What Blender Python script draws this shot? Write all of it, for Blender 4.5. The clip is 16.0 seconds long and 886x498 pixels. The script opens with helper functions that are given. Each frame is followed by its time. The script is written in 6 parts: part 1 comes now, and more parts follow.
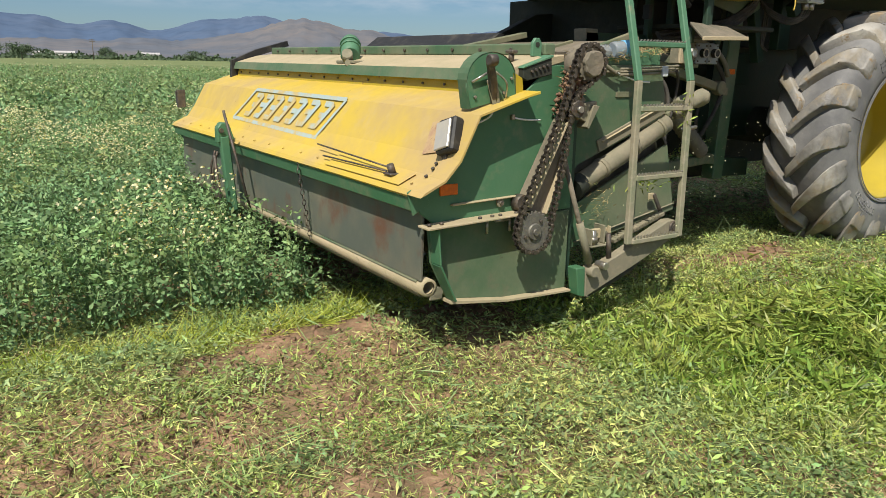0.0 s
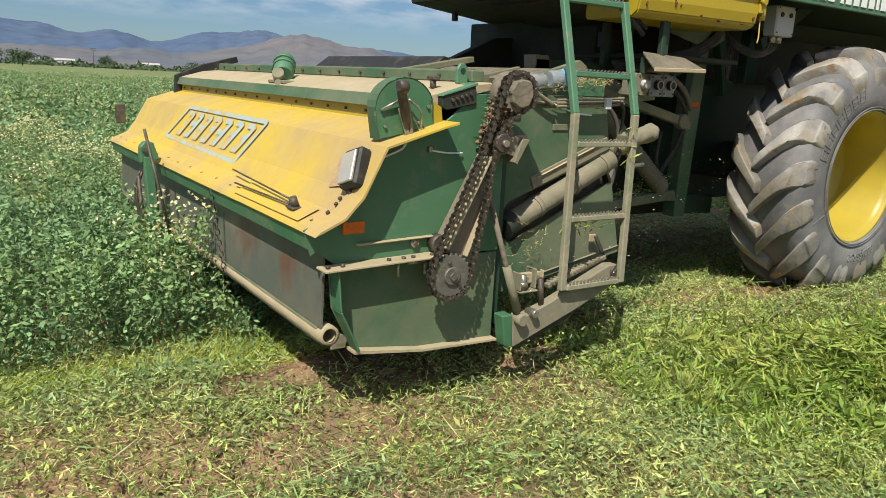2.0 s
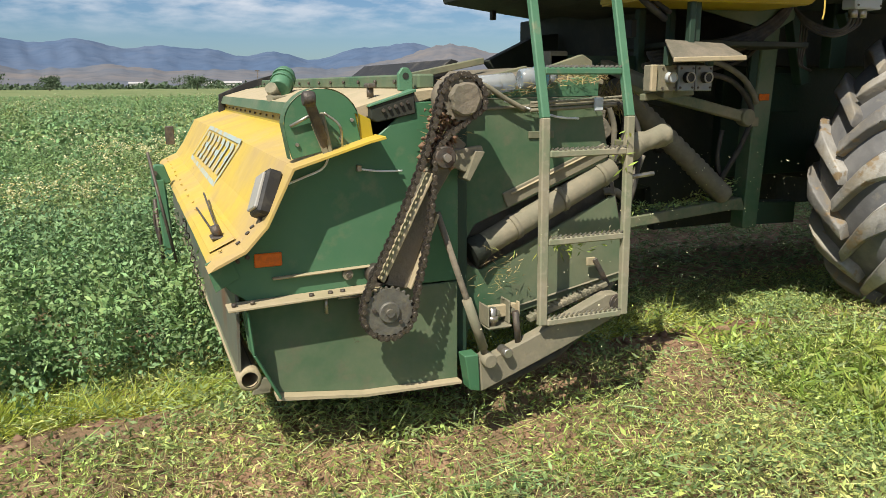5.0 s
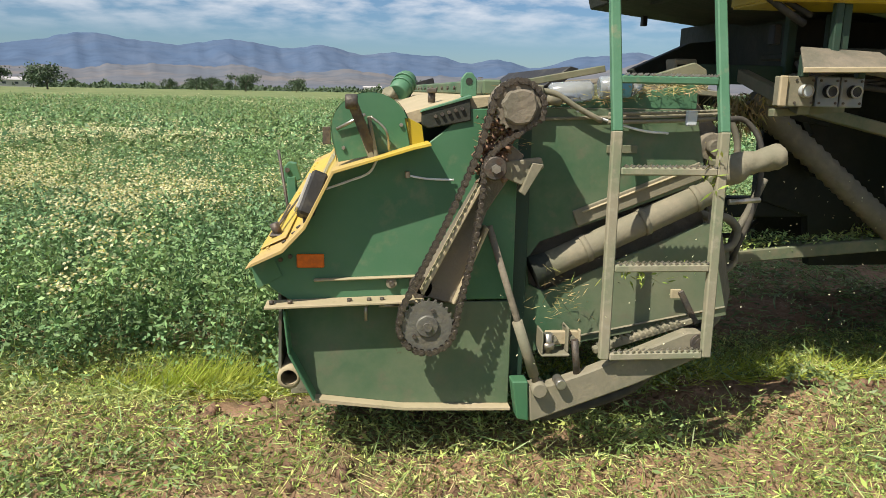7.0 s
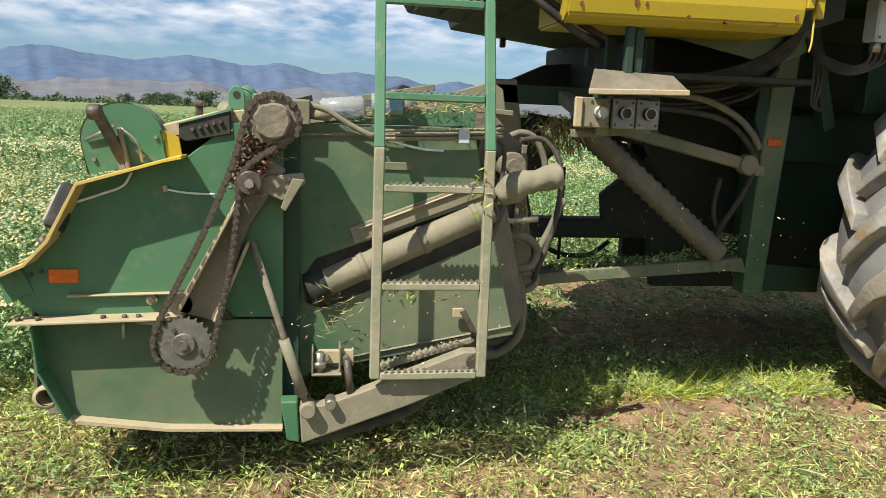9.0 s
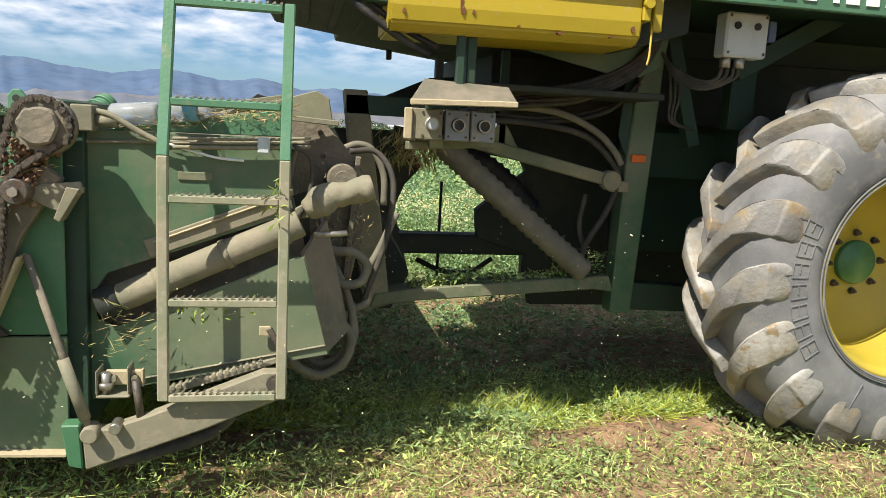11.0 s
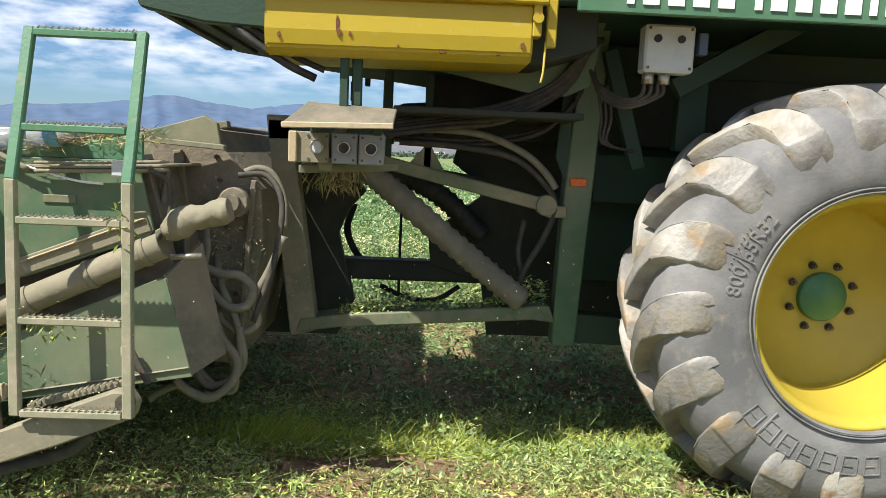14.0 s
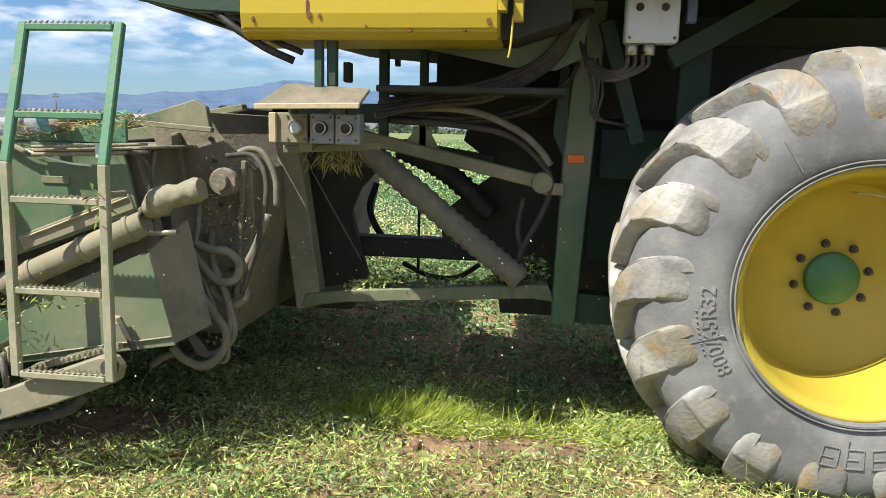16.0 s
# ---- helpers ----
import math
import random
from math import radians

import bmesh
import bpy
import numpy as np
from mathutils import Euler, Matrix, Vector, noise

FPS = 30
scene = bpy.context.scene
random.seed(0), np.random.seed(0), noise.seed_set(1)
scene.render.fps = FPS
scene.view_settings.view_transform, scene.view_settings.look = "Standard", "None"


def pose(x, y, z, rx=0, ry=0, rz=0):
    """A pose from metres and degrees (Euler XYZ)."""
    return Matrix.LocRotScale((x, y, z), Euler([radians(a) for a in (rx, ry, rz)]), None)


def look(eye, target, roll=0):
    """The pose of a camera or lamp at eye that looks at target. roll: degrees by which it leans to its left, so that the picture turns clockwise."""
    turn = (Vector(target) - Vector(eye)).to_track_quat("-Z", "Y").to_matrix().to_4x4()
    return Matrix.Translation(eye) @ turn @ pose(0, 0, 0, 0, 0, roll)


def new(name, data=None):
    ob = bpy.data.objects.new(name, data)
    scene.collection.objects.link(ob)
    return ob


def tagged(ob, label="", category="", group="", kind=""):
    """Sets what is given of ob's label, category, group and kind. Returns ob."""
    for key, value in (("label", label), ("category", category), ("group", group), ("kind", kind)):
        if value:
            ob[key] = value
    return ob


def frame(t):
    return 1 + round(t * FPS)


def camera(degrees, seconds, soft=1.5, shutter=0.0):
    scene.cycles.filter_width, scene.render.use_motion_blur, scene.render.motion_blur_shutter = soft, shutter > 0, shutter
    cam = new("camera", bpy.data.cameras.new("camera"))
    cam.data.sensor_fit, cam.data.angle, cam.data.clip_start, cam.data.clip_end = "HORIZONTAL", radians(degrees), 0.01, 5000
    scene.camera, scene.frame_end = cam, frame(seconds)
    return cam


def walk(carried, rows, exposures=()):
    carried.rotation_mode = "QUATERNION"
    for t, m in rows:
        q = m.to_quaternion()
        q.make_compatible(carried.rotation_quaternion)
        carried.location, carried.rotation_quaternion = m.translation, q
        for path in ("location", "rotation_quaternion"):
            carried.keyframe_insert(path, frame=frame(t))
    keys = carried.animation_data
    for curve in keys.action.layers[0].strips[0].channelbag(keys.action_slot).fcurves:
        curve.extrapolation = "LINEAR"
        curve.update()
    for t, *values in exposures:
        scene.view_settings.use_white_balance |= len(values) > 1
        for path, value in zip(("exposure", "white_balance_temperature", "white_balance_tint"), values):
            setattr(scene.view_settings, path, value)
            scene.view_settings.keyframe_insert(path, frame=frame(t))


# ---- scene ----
cam = camera(61.3, 16.0, soft=0.5, shutter=0.05)
PATH = [
    (0.0, pose(-5.325, -2.577, 1.261, 75.97, -0.98, -33.37)),
    (0.5, pose(-5.408, -2.538, 1.277, 76.13, -2.28, -32.78)),
    (1.0, pose(-5.482, -2.531, 1.294, 76.62, -3.25, -32.80)),
    (1.5, pose(-5.499, -2.507, 1.296, 77.16, -3.45, -32.96)),
    (2.0, pose(-5.504, -2.496, 1.292, 77.43, -2.85, -33.48)),
    (2.5, pose(-5.503, -2.492, 1.300, 77.32, -1.49, -33.97)),
    (3.0, pose(-5.496, -2.492, 1.310, 77.09, -0.21, -34.30)),
    (3.5, pose(-5.501, -2.495, 1.311, 77.11, 0.56, -33.95)),
    (4.0, pose(-5.510, -2.490, 1.308, 77.29, 0.72, -32.14)),
    (4.5, pose(-5.525, -2.494, 1.306, 77.47, 0.61, -28.42)),
    (5.0, pose(-5.565, -2.496, 1.311, 77.56, 0.34, -22.64)),
    (7.5, pose(-5.646, -2.508, 1.301, 78.30, -1.19, -5.46)),
    (8.0, pose(-5.635, -2.522, 1.296, 78.87, -1.58, -6.81)),
    (8.5, pose(-5.624, -2.532, 1.300, 79.34, -1.95, -8.22)),
    (9.0, pose(-5.607, -2.546, 1.306, 79.71, -2.23, -9.23)),
    (9.5, pose(-5.601, -2.550, 1.309, 80.04, -2.51, -10.10)),
    (10.0, pose(-5.618, -2.541, 1.305, 80.37, -3.04, -10.92)),
    (12.5, pose(-5.660, -2.523, 1.326, 82.28, -2.81, -9.97)),
    (13.0, pose(-5.697, -2.515, 1.339, 82.59, -2.60, -8.05)),
    (13.5, pose(-5.702, -2.528, 1.332, 82.90, -2.42, -5.08)),
    (14.0, pose(-5.720, -2.544, 1.320, 82.89, -2.46, -1.62)),
    (14.5, pose(-5.743, -2.543, 1.326, 82.38, -2.31, 1.46)),
    (15.0, pose(-5.741, -2.546, 1.332, 81.77, -1.89, 4.42)),
    (15.5, pose(-5.740, -2.543, 1.331, 81.33, -1.45, 6.75)),
    (16.0, pose(-5.770, -2.544, 1.332, 81.04, -1.43, 7.24)),
]
# how far the harvester has driven, in metres, towards -x
DRIVE = [(0.0, 0.000), (0.5, 0.158), (1.0, 0.335), (1.5, 0.485), (2.0, 0.603), (2.5, 0.740), (3.0, 0.903), (3.5, 1.052),
         (4.0, 1.170), (4.5, 1.304), (5.0, 1.464), (7.5, 2.188), (8.0, 2.317), (8.5, 2.452), (9.0, 2.614), (9.5, 2.772),
         (10.0, 2.909), (12.5, 3.669), (13.0, 3.835), (13.5, 3.986), (14.0, 4.113), (14.5, 4.240), (15.0, 4.393),
         (15.5, 4.543), (16.0, 4.673)]
walk(cam, PATH, exposures=[(0.0, 0.15, 6750, 10), (3.5, 0.23, 6750, 10), (5.0, 0.31, 6800, 10), (7.5, 0.38, 6800, 10), (10.0, 0.66, 6800, 10), (12.5, 0.71, 6600, 10), (16.0, 0.88, 6550, 10)])

# ---- light ----
SUN_FROM = Vector((-0.58, -0.49, 1.0)).normalized()
sun = new("sun", bpy.data.lights.new("sun", "SUN"))
sun.data.energy, sun.data.angle, sun.data.color = 4.95, radians(0.5), (1.0, 0.96, 0.88)
sun.matrix_world = look(SUN_FROM * 50, (0, 0, 0))

world = bpy.data.worlds.new("sky")
scene.world = world
world.use_nodes = True
wt = world.node_tree
wt.nodes.clear()


def wn(kind, **kw):
    n = wt.nodes.new(kind)
    for k, val in kw.items():
        n.inputs[k].default_value = val
    return n


w_out = wt.nodes.new("ShaderNodeOutputWorld")
w_bg = wn("ShaderNodeBackground", Strength=0.064)
w_sky = wt.nodes.new("ShaderNodeTexSky")
w_sky.sky_type, w_sky.sun_disc = "NISHITA", False
w_sky.sun_elevation, w_sky.sun_rotation = math.asin(SUN_FROM.z), math.atan2(SUN_FROM.x, SUN_FROM.y)
w_sky.air_density, w_sky.dust_density, w_sky.ozone_density = 1.0, 0.35, 2.5
w_geo = wt.nodes.new("ShaderNodeTexCoord")
w_sep = wt.nodes.new("ShaderNodeSeparateXYZ")
wt.links.new(w_geo.outputs["Generated"], w_sep.inputs[0])
# clouds: direction flattened on a high layer
w_add = wt.nodes.new("ShaderNodeMath"); w_add.operation = "ADD"; w_add.inputs[1].default_value = 0.20
wt.links.new(w_sep.outputs["Z"], w_add.inputs[0])
w_div = wt.nodes.new("ShaderNodeVectorMath"); w_div.operation = "DIVIDE"
w_cmb = wt.nodes.new("ShaderNodeCombineXYZ")
for k in range(3):
    wt.links.new(w_add.outputs[0], w_cmb.inputs[k])
wt.links.new(w_geo.outputs["Generated"], w_div.inputs[0])
wt.links.new(w_cmb.outputs[0], w_div.inputs[1])
w_noise = wn("ShaderNodeTexNoise", Scale=5.2, Detail=9.0, Roughness=0.52, Distortion=0.1)
wt.links.new(w_div.outputs[0], w_noise.inputs["Vector"])
w_ramp = wt.nodes.new("ShaderNodeValToRGB")
w_ramp.color_ramp.elements[0].position, w_ramp.color_ramp.elements[1].position = 0.38, 0.68
wt.links.new(w_noise.outputs["Fac"], w_ramp.inputs[0])
w_low = wn("ShaderNodeMapRange")
for k, val in ((1, 0.055), (2, 0.115), (3, 0.0), (4, 0.9)):
    w_low.inputs[k].default_value = val
wt.links.new(w_sep.outputs["Z"], w_low.inputs[0])
w_mul = wt.nodes.new("ShaderNodeMath"); w_mul.operation = "MULTIPLY"
wt.links.new(w_ramp.outputs[0], w_mul.inputs[0])
wt.links.new(w_low.outputs[0], w_mul.inputs[1])
w_mix = wt.nodes.new("ShaderNodeMixRGB")
w_mix.inputs[2].default_value = (10.5, 11.0, 12.0, 1)
wt.links.new(w_mul.outputs[0], w_mix.inputs[0])
w_tint = wt.nodes.new("ShaderNodeMixRGB"); w_tint.blend_type = "MULTIPLY"
w_tint.inputs[0].default_value, w_tint.inputs[2].default_value = 1.0, (0.64, 0.84, 1.10, 1)
wt.links.new(w_sky.outputs[0], w_tint.inputs[1])
wt.links.new(w_tint.outputs[0], w_mix.inputs[1])
wt.links.new(w_mix.outputs[0], w_bg.inputs["Color"])
wt.links.new(w_bg.outputs[0], w_out.inputs["Surface"])


# ---- materials ----
def material(name, layers, rough=0.6, metal=0.0, bump=0.0, bump_scale=60.0, island=0.0, obj_var=0.0, spec=0.4, rough2=None,
             trans=0.0, shift=False):
    """layers: first (colour), then (colour, noise scale, low, high) laid over by noise; coordinates are the object's metres."""
    m = bpy.data.materials.new(name)
    m.use_nodes = True
    t = m.node_tree
    b = t.nodes["Principled BSDF"]
    b.inputs["Roughness"].default_value, b.inputs["Metallic"].default_value = rough, metal
    b.inputs["Specular IOR Level"].default_value = spec
    co = t.nodes.new("ShaderNodeTexCoord").outputs["Object"]
    if shift:
        sh = t.nodes.new("ShaderNodeVectorMath"); sh.operation = "MULTIPLY_ADD"
        sh.inputs[1].default_value = (31.0, 17.0, 23.0)
        t.links.new(t.nodes.new("ShaderNodeObjectInfo").outputs["Random"], sh.inputs[0])
        t.links.new(co, sh.inputs[2])
        co = sh.outputs[0]
    rgb = t.nodes.new("ShaderNodeRGB")
    rgb.outputs[0].default_value = (*layers[0], 1)
    out = rgb.outputs[0]
    for i, (c, sc, lo, hi) in enumerate(layers[1:]):
        n = t.nodes.new("ShaderNodeTexNoise")
        n.inputs["Scale"].default_value, n.inputs["Detail"].default_value, n.inputs["Roughness"].default_value = sc, 7, 0.62
        off = t.nodes.new("ShaderNodeVectorMath"); off.operation = "ADD"; off.inputs[1].default_value = (3.7 * i, 1.3 * i, 7.1 * i)
        t.links.new(co, off.inputs[0])
        t.links.new(off.outputs[0], n.inputs["Vector"])
        r = t.nodes.new("ShaderNodeMapRange")
        r.inputs[1].default_value, r.inputs[2].default_value = lo, hi
        t.links.new(n.outputs["Fac"], r.inputs[0])
        mx = t.nodes.new("ShaderNodeMixRGB")
        mx.inputs[2].default_value = (*c, 1)
        t.links.new(r.outputs[0], mx.inputs[0])
        t.links.new(out, mx.inputs[1])
        out = mx.outputs[0]
        if i == 0 and rough2 is not None:
            rr = t.nodes.new("ShaderNodeMapRange")
            rr.inputs[3].default_value, rr.inputs[4].default_value = rough, rough2
            t.links.new(r.outputs[0], rr.inputs[0])
            t.links.new(rr.outputs[0], b.inputs["Roughness"])
    if island or obj_var:
        src = (t.nodes.new("ShaderNodeNewGeometry").outputs["Random Per Island"] if island
               else t.nodes.new("ShaderNodeObjectInfo").outputs["Random"])
        h = t.nodes.new("ShaderNodeHueSaturation")
        amount = island or obj_var
        v1 = t.nodes.new("ShaderNodeMapRange")
        v1.inputs[3].default_value, v1.inputs[4].default_value = 1 - amount, 1 + amount
        t.links.new(src, v1.inputs[0])
        t.links.new(v1.outputs[0], h.inputs["Value"])
        mm = t.nodes.new("ShaderNodeMath"); mm.operation = "MULTIPLY"; mm.inputs[1].default_value = 7.31
        fr = t.nodes.new("ShaderNodeMath"); fr.operation = "FRACT"
        t.links.new(src, mm.inputs[0]); t.links.new(mm.outputs[0], fr.inputs[0])
        v2 = t.nodes.new("ShaderNodeMapRange")
        v2.inputs[3].default_value, v2.inputs[4].default_value = 0.5 - 0.045 * amount, 0.5 + 0.03 * amount
        t.links.new(fr.outputs[0], v2.inputs[0])
        t.links.new(v2.outputs[0], h.inputs["Hue"])
        t.links.new(out, h.inputs["Color"])
        out = h.outputs[0]
    t.links.new(out, b.inputs["Base Color"])
    if bump:
        n = t.nodes.new("ShaderNodeTexNoise")
        n.inputs["Scale"].default_value, n.inputs["Detail"].default_value = bump_scale, 5
        t.links.new(co, n.inputs["Vector"])
        bp = t.nodes.new("ShaderNodeBump")
        bp.inputs["Strength"].default_value, bp.inputs["Distance"].default_value = bump, 0.02
        t.links.new(n.outputs["Fac"], bp.inputs["Height"])
        t.links.new(bp.outputs[0], b.inputs["Normal"])
    if trans:
        tl = t.nodes.new("ShaderNodeBsdfTranslucent")
        ms = t.nodes.new("ShaderNodeMixShader")
        ms.inputs[0].default_value = trans
        t.links.new(out, tl.inputs[0])
        t.links.new(b.outputs[0], ms.inputs[1]); t.links.new(tl.outputs[0], ms.inputs[2])
        t.links.new(ms.outputs[0], t.nodes["Material Output"].inputs["Surface"])
    return m


DUST = (0.30, 0.25, 0.16)
M_GREEN = material("green_paint", [(0.048, 0.155, 0.074), ((0.080, 0.180, 0.095), 3.0, 0.35, 0.7), (DUST, 7.0, 0.56, 0.95), ((0.1, 0.06, 0.035), 30.0, 0.70, 0.78)], 0.42, bump=0.06, bump_scale=25, rough2=0.6)
M_GREEN_DUSTY = material("dusty_green_paint", [(0.05, 0.105, 0.055), (DUST, 2.6, 0.36, 0.72), ((0.20, 0.17, 0.11), 22.0, 0.50, 0.8)], 0.7, bump=0.1, bump_scale=40)
M_GREEN_MID = material("dust_filmed_green_paint", [(0.055, 0.125, 0.062), ((0.19, 0.20, 0.125), 2.2, 0.38, 0.74), ((0.17, 0.15, 0.10), 14.0, 0.55, 0.85), ((0.10, 0.06, 0.04), 24.0, 0.70, 0.78)], 0.6, bump=0.08, bump_scale=30)
M_SPROCKET = material("grey_sprocket_steel", [(0.17, 0.165, 0.14), ((0.11, 0.10, 0.085), 14.0, 0.45, 0.7), ((0.25, 0.22, 0.16), 40.0, 0.5, 0.8)], 0.5, 0.35, bump=0.15, bump_scale=90)
M_RUST = material("brown_rust", [(0.13, 0.05, 0.025), ((0.20, 0.09, 0.04), 60.0, 0.4, 0.7)], 0.9)
M_HUB = material("hub_green_paint", [(0.05, 0.17, 0.075), ((0.08, 0.20, 0.10), 20.0, 0.4, 0.7)], 0.4)
M_HEAD = material("grimy_brown_steel", [(0.20, 0.17, 0.125), ((0.10, 0.10, 0.07), 5.0, 0.44, 0.70), ((0.24, 0.20, 0.14), 18.0, 0.52, 0.8)], 0.85, bump=0.3, bump_scale=40)
# shaded copy of the green paint: the darkness of shade is in its colour
M_GREEN_SHADED = material("dark_green_paint", [(0.020, 0.052, 0.031), ((0.045, 0.053, 0.036), 5.0, 0.5, 0.85), ((0.025, 0.05, 0.03), 30.0, 0.4, 0.7)], 0.6, bump=0.08)
M_LADDER = material("ladder_green_paint", [(0.075, 0.19, 0.105), ((0.10, 0.22, 0.13), 6.0, 0.4, 0.7), (DUST, 14.0, 0.58, 0.85)], 0.5, bump=0.08, bump_scale=90)
M_LADDER_DUSTY = material("dusty_ladder_paint", [(0.31, 0.275, 0.19), ((0.20, 0.23, 0.14), 6.0, 0.42, 0.7), ((0.38, 0.34, 0.25), 40.0, 0.5, 0.8)], 0.8, bump=0.05, bump_scale=90)
M_YELLOW_DUSTY = material("dusty_yellow_paint", [(0.58, 0.415, 0.055), ((0.43, 0.31, 0.140), 1.5, 0.46, 0.68), ((0.50, 0.38, 0.19), 8.0, 0.54, 0.9), ((0.20, 0.09, 0.035), 24.0, 0.70, 0.74)], 0.5, bump=0.08, bump_scale=12, rough2=0.8)
M_YELLOW = material("yellow_paint", [(0.41, 0.305, 0.022), ((0.39, 0.29, 0.02), 4.0, 0.4, 0.75), ((0.16, 0.07, 0.03), 9.0, 0.655, 0.68), ((0.45, 0.35, 0.16), 20.0, 0.6, 0.9)], 0.45, bump=0.05, bump_scale=30)
M_RIM = material("yellow_rim_paint", [(0.47, 0.36, 0.045), ((0.42, 0.325, 0.05), 5.0, 0.4, 0.7), ((0.50, 0.37, 0.10), 16.0, 0.62, 0.9)], 0.38, bump=0.03, bump_scale=30)
M_DUSTY = material("dust_caked_steel", [(0.235, 0.21, 0.145), ((0.15, 0.155, 0.10), 5.0, 0.42, 0.72), ((0.31, 0.265, 0.18), 28.0, 0.5, 0.85)], 0.8, bump=0.09, bump_scale=60)
M_TAN = material("sunbleached_dust", [(0.44, 0.36, 0.23), ((0.34, 0.30, 0.18), 6.0, 0.4, 0.75), ((0.16, 0.17, 0.09), 18.0, 0.62, 0.85)], 0.85, bump=0.15, bump_scale=60)
M_STEEL = material("worn_dark_steel", [(0.09, 0.08, 0.07), ((0.18, 0.15, 0.11), 18.0, 0.45, 0.7), ((0.11, 0.06, 0.035), 40.0, 0.5, 0.75)], 0.55, 0.5, bump=0.2, bump_scale=120)
M_CHAIN = material("oily_chain_steel", [(0.075, 0.065, 0.055), ((0.17, 0.14, 0.10), 30.0, 0.45, 0.75)], 0.5, 0.6, bump=0.2, bump_scale=200)
M_GREY_SHEET = material("weathered_grey_sheet", [(0.13, 0.145, 0.12), ((0.22, 0.20, 0.145), 3.0, 0.4, 0.7), ((0.17, 0.085, 0.055), 4.0, 0.55, 0.72)], 0.5, 0.2, bump=0.06, bump_scale=10)
M_RUBBER = material("tyre_rubber", [(0.135, 0.135, 0.135), ((0.30, 0.295, 0.28), 2.2, 0.42, 0.72), ((0.30, 0.27, 0.21), 13.0, 0.58, 0.85)], 0.62, bump=0.1, bump_scale=90)
M_LUG = material("muddy_tyre_lug", [(0.17, 0.163, 0.15), ((0.42, 0.40, 0.355), 2.6, 0.44, 0.66), ((0.27, 0.225, 0.15), 6.0, 0.46, 0.70), ((0.26, 0.19, 0.11), 9.0, 0.58, 0.64)], 0.52, bump=0.2, bump_scale=60, shift=True)
M_BLACK = material("black_rubber", [(0.02, 0.02, 0.02), ((0.10, 0.09, 0.07), 12.0, 0.5, 0.85)], 0.6, bump=0.1)
M_HOSE = material("dusty_hose_rubber", [(0.045, 0.042, 0.036), ((0.11, 0.095, 0.07), 14.0, 0.45, 0.8)], 0.75, bump=0.1)
M_HOSE_DUST = material("dust_caked_hose_rubber", [(0.15, 0.14, 0.105), ((0.23, 0.205, 0.15), 14.0, 0.42, 0.75)], 0.8, bump=0.1)
# shade inside and under the machine is put into this near-black base
M_SHADE_DARK = material("dark_machinery", [(0.024, 0.030, 0.022), ((0.055, 0.050, 0.037), 6.0, 0.45, 0.8)], 0.75, bump=0.2, bump_scale=25)
M_ORANGE = material("orange_reflector", [(0.75, 0.16, 0.015), ((0.55, 0.12, 0.02), 60.0, 0.4, 0.7)], 0.3)
M_LAMP = material("dusty_lamp_glass", [(0.36, 0.35, 0.32), ((0.45, 0.40, 0.30), 20.0, 0.4, 0.8)], 0.25)
M_GREYBOX = material("grey_plastic_box", [(0.50, 0.54, 0.55), ((0.42, 0.40, 0.35), 12.0, 0.5, 0.85)], 0.5, bump=0.03)
M_BOXMETAL = material("blue_grey_cast_box", [(0.22, 0.245, 0.26), ((0.31, 0.30, 0.26), 14.0, 0.45, 0.75)], 0.45, 0.3, bump=0.05, bump_scale=80)
M_BLUE = material("faded_blue_paint", [(0.36, 0.44, 0.42), ((0.48, 0.38, 0.17), 9.0, 0.46, 0.60)], 0.7)
M_WHITE = material("white_lettering", [(0.78, 0.80, 0.78), ((0.60, 0.62, 0.58), 20.0, 0.5, 0.8)], 0.5)
M_BANNER = material("banner_green_paint", [(0.065, 0.16, 0.09), ((0.09, 0.19, 0.11), 6.0, 0.4, 0.7)], 0.5, bump=0.04)
M_BRASS = material("steel_fitting", [(0.45, 0.43, 0.38), ((0.30, 0.25, 0.18), 40.0, 0.4, 0.7)], 0.35, 0.8)
M_BOTTLE = material("clear_plastic_bottle", [(0.62, 0.66, 0.67), ((0.42, 0.40, 0.35), 10.0, 0.5, 0.8)], 0.18)
M_BOTTLE.node_tree.nodes["Principled BSDF"].inputs["Transmission Weight"].default_value = 0.65
M_LABELBLUE = material("bottle_label_blue", [(0.15, 0.42, 0.62)], 0.4)
M_STRAW = material("straw", [(0.36, 0.27, 0.13), ((0.22, 0.24, 0.08), 10.0, 0.4, 0.6)], 0.85, island=0.4)
M_SOIL_CLOD = material("soil_clod", [(0.25, 0.155, 0.095), ((0.16, 0.095, 0.06), 20.0, 0.4, 0.7)], 0.95, bump=0.6, bump_scale=40, island=0.2)
M_CROP = material("pea_leaf", [(0.165, 0.290, 0.140), ((0.225, 0.345, 0.120), 0.9, 0.4, 0.7), ((0.26, 0.30, 0.11), 0.35, 0.50, 0.70)], 0.55, spec=0.25, island=0.55, trans=0.14)
M_STEM = material("crop_stem", [(0.17, 0.25, 0.08), ((0.30, 0.30, 0.10), 1.2, 0.45, 0.7)], 0.6, island=0.35, trans=0.15)
M_FLOWER = material("chamomile_petals", [(0.78, 0.75, 0.46)], 0.6, island=0.15, trans=0.2)
M_FLOWER_EYE = material("chamomile_eye", [(0.62, 0.45, 0.05)], 0.7, island=0.2)
M_CLIP = material("cut_leaf", [(0.31, 0.42, 0.105), ((0.48, 0.50, 0.18), 1.3, 0.45, 0.68), ((0.19, 0.31, 0.12), 2.3, 0.52, 0.64)], 0.5, island=0.8, trans=0.2)
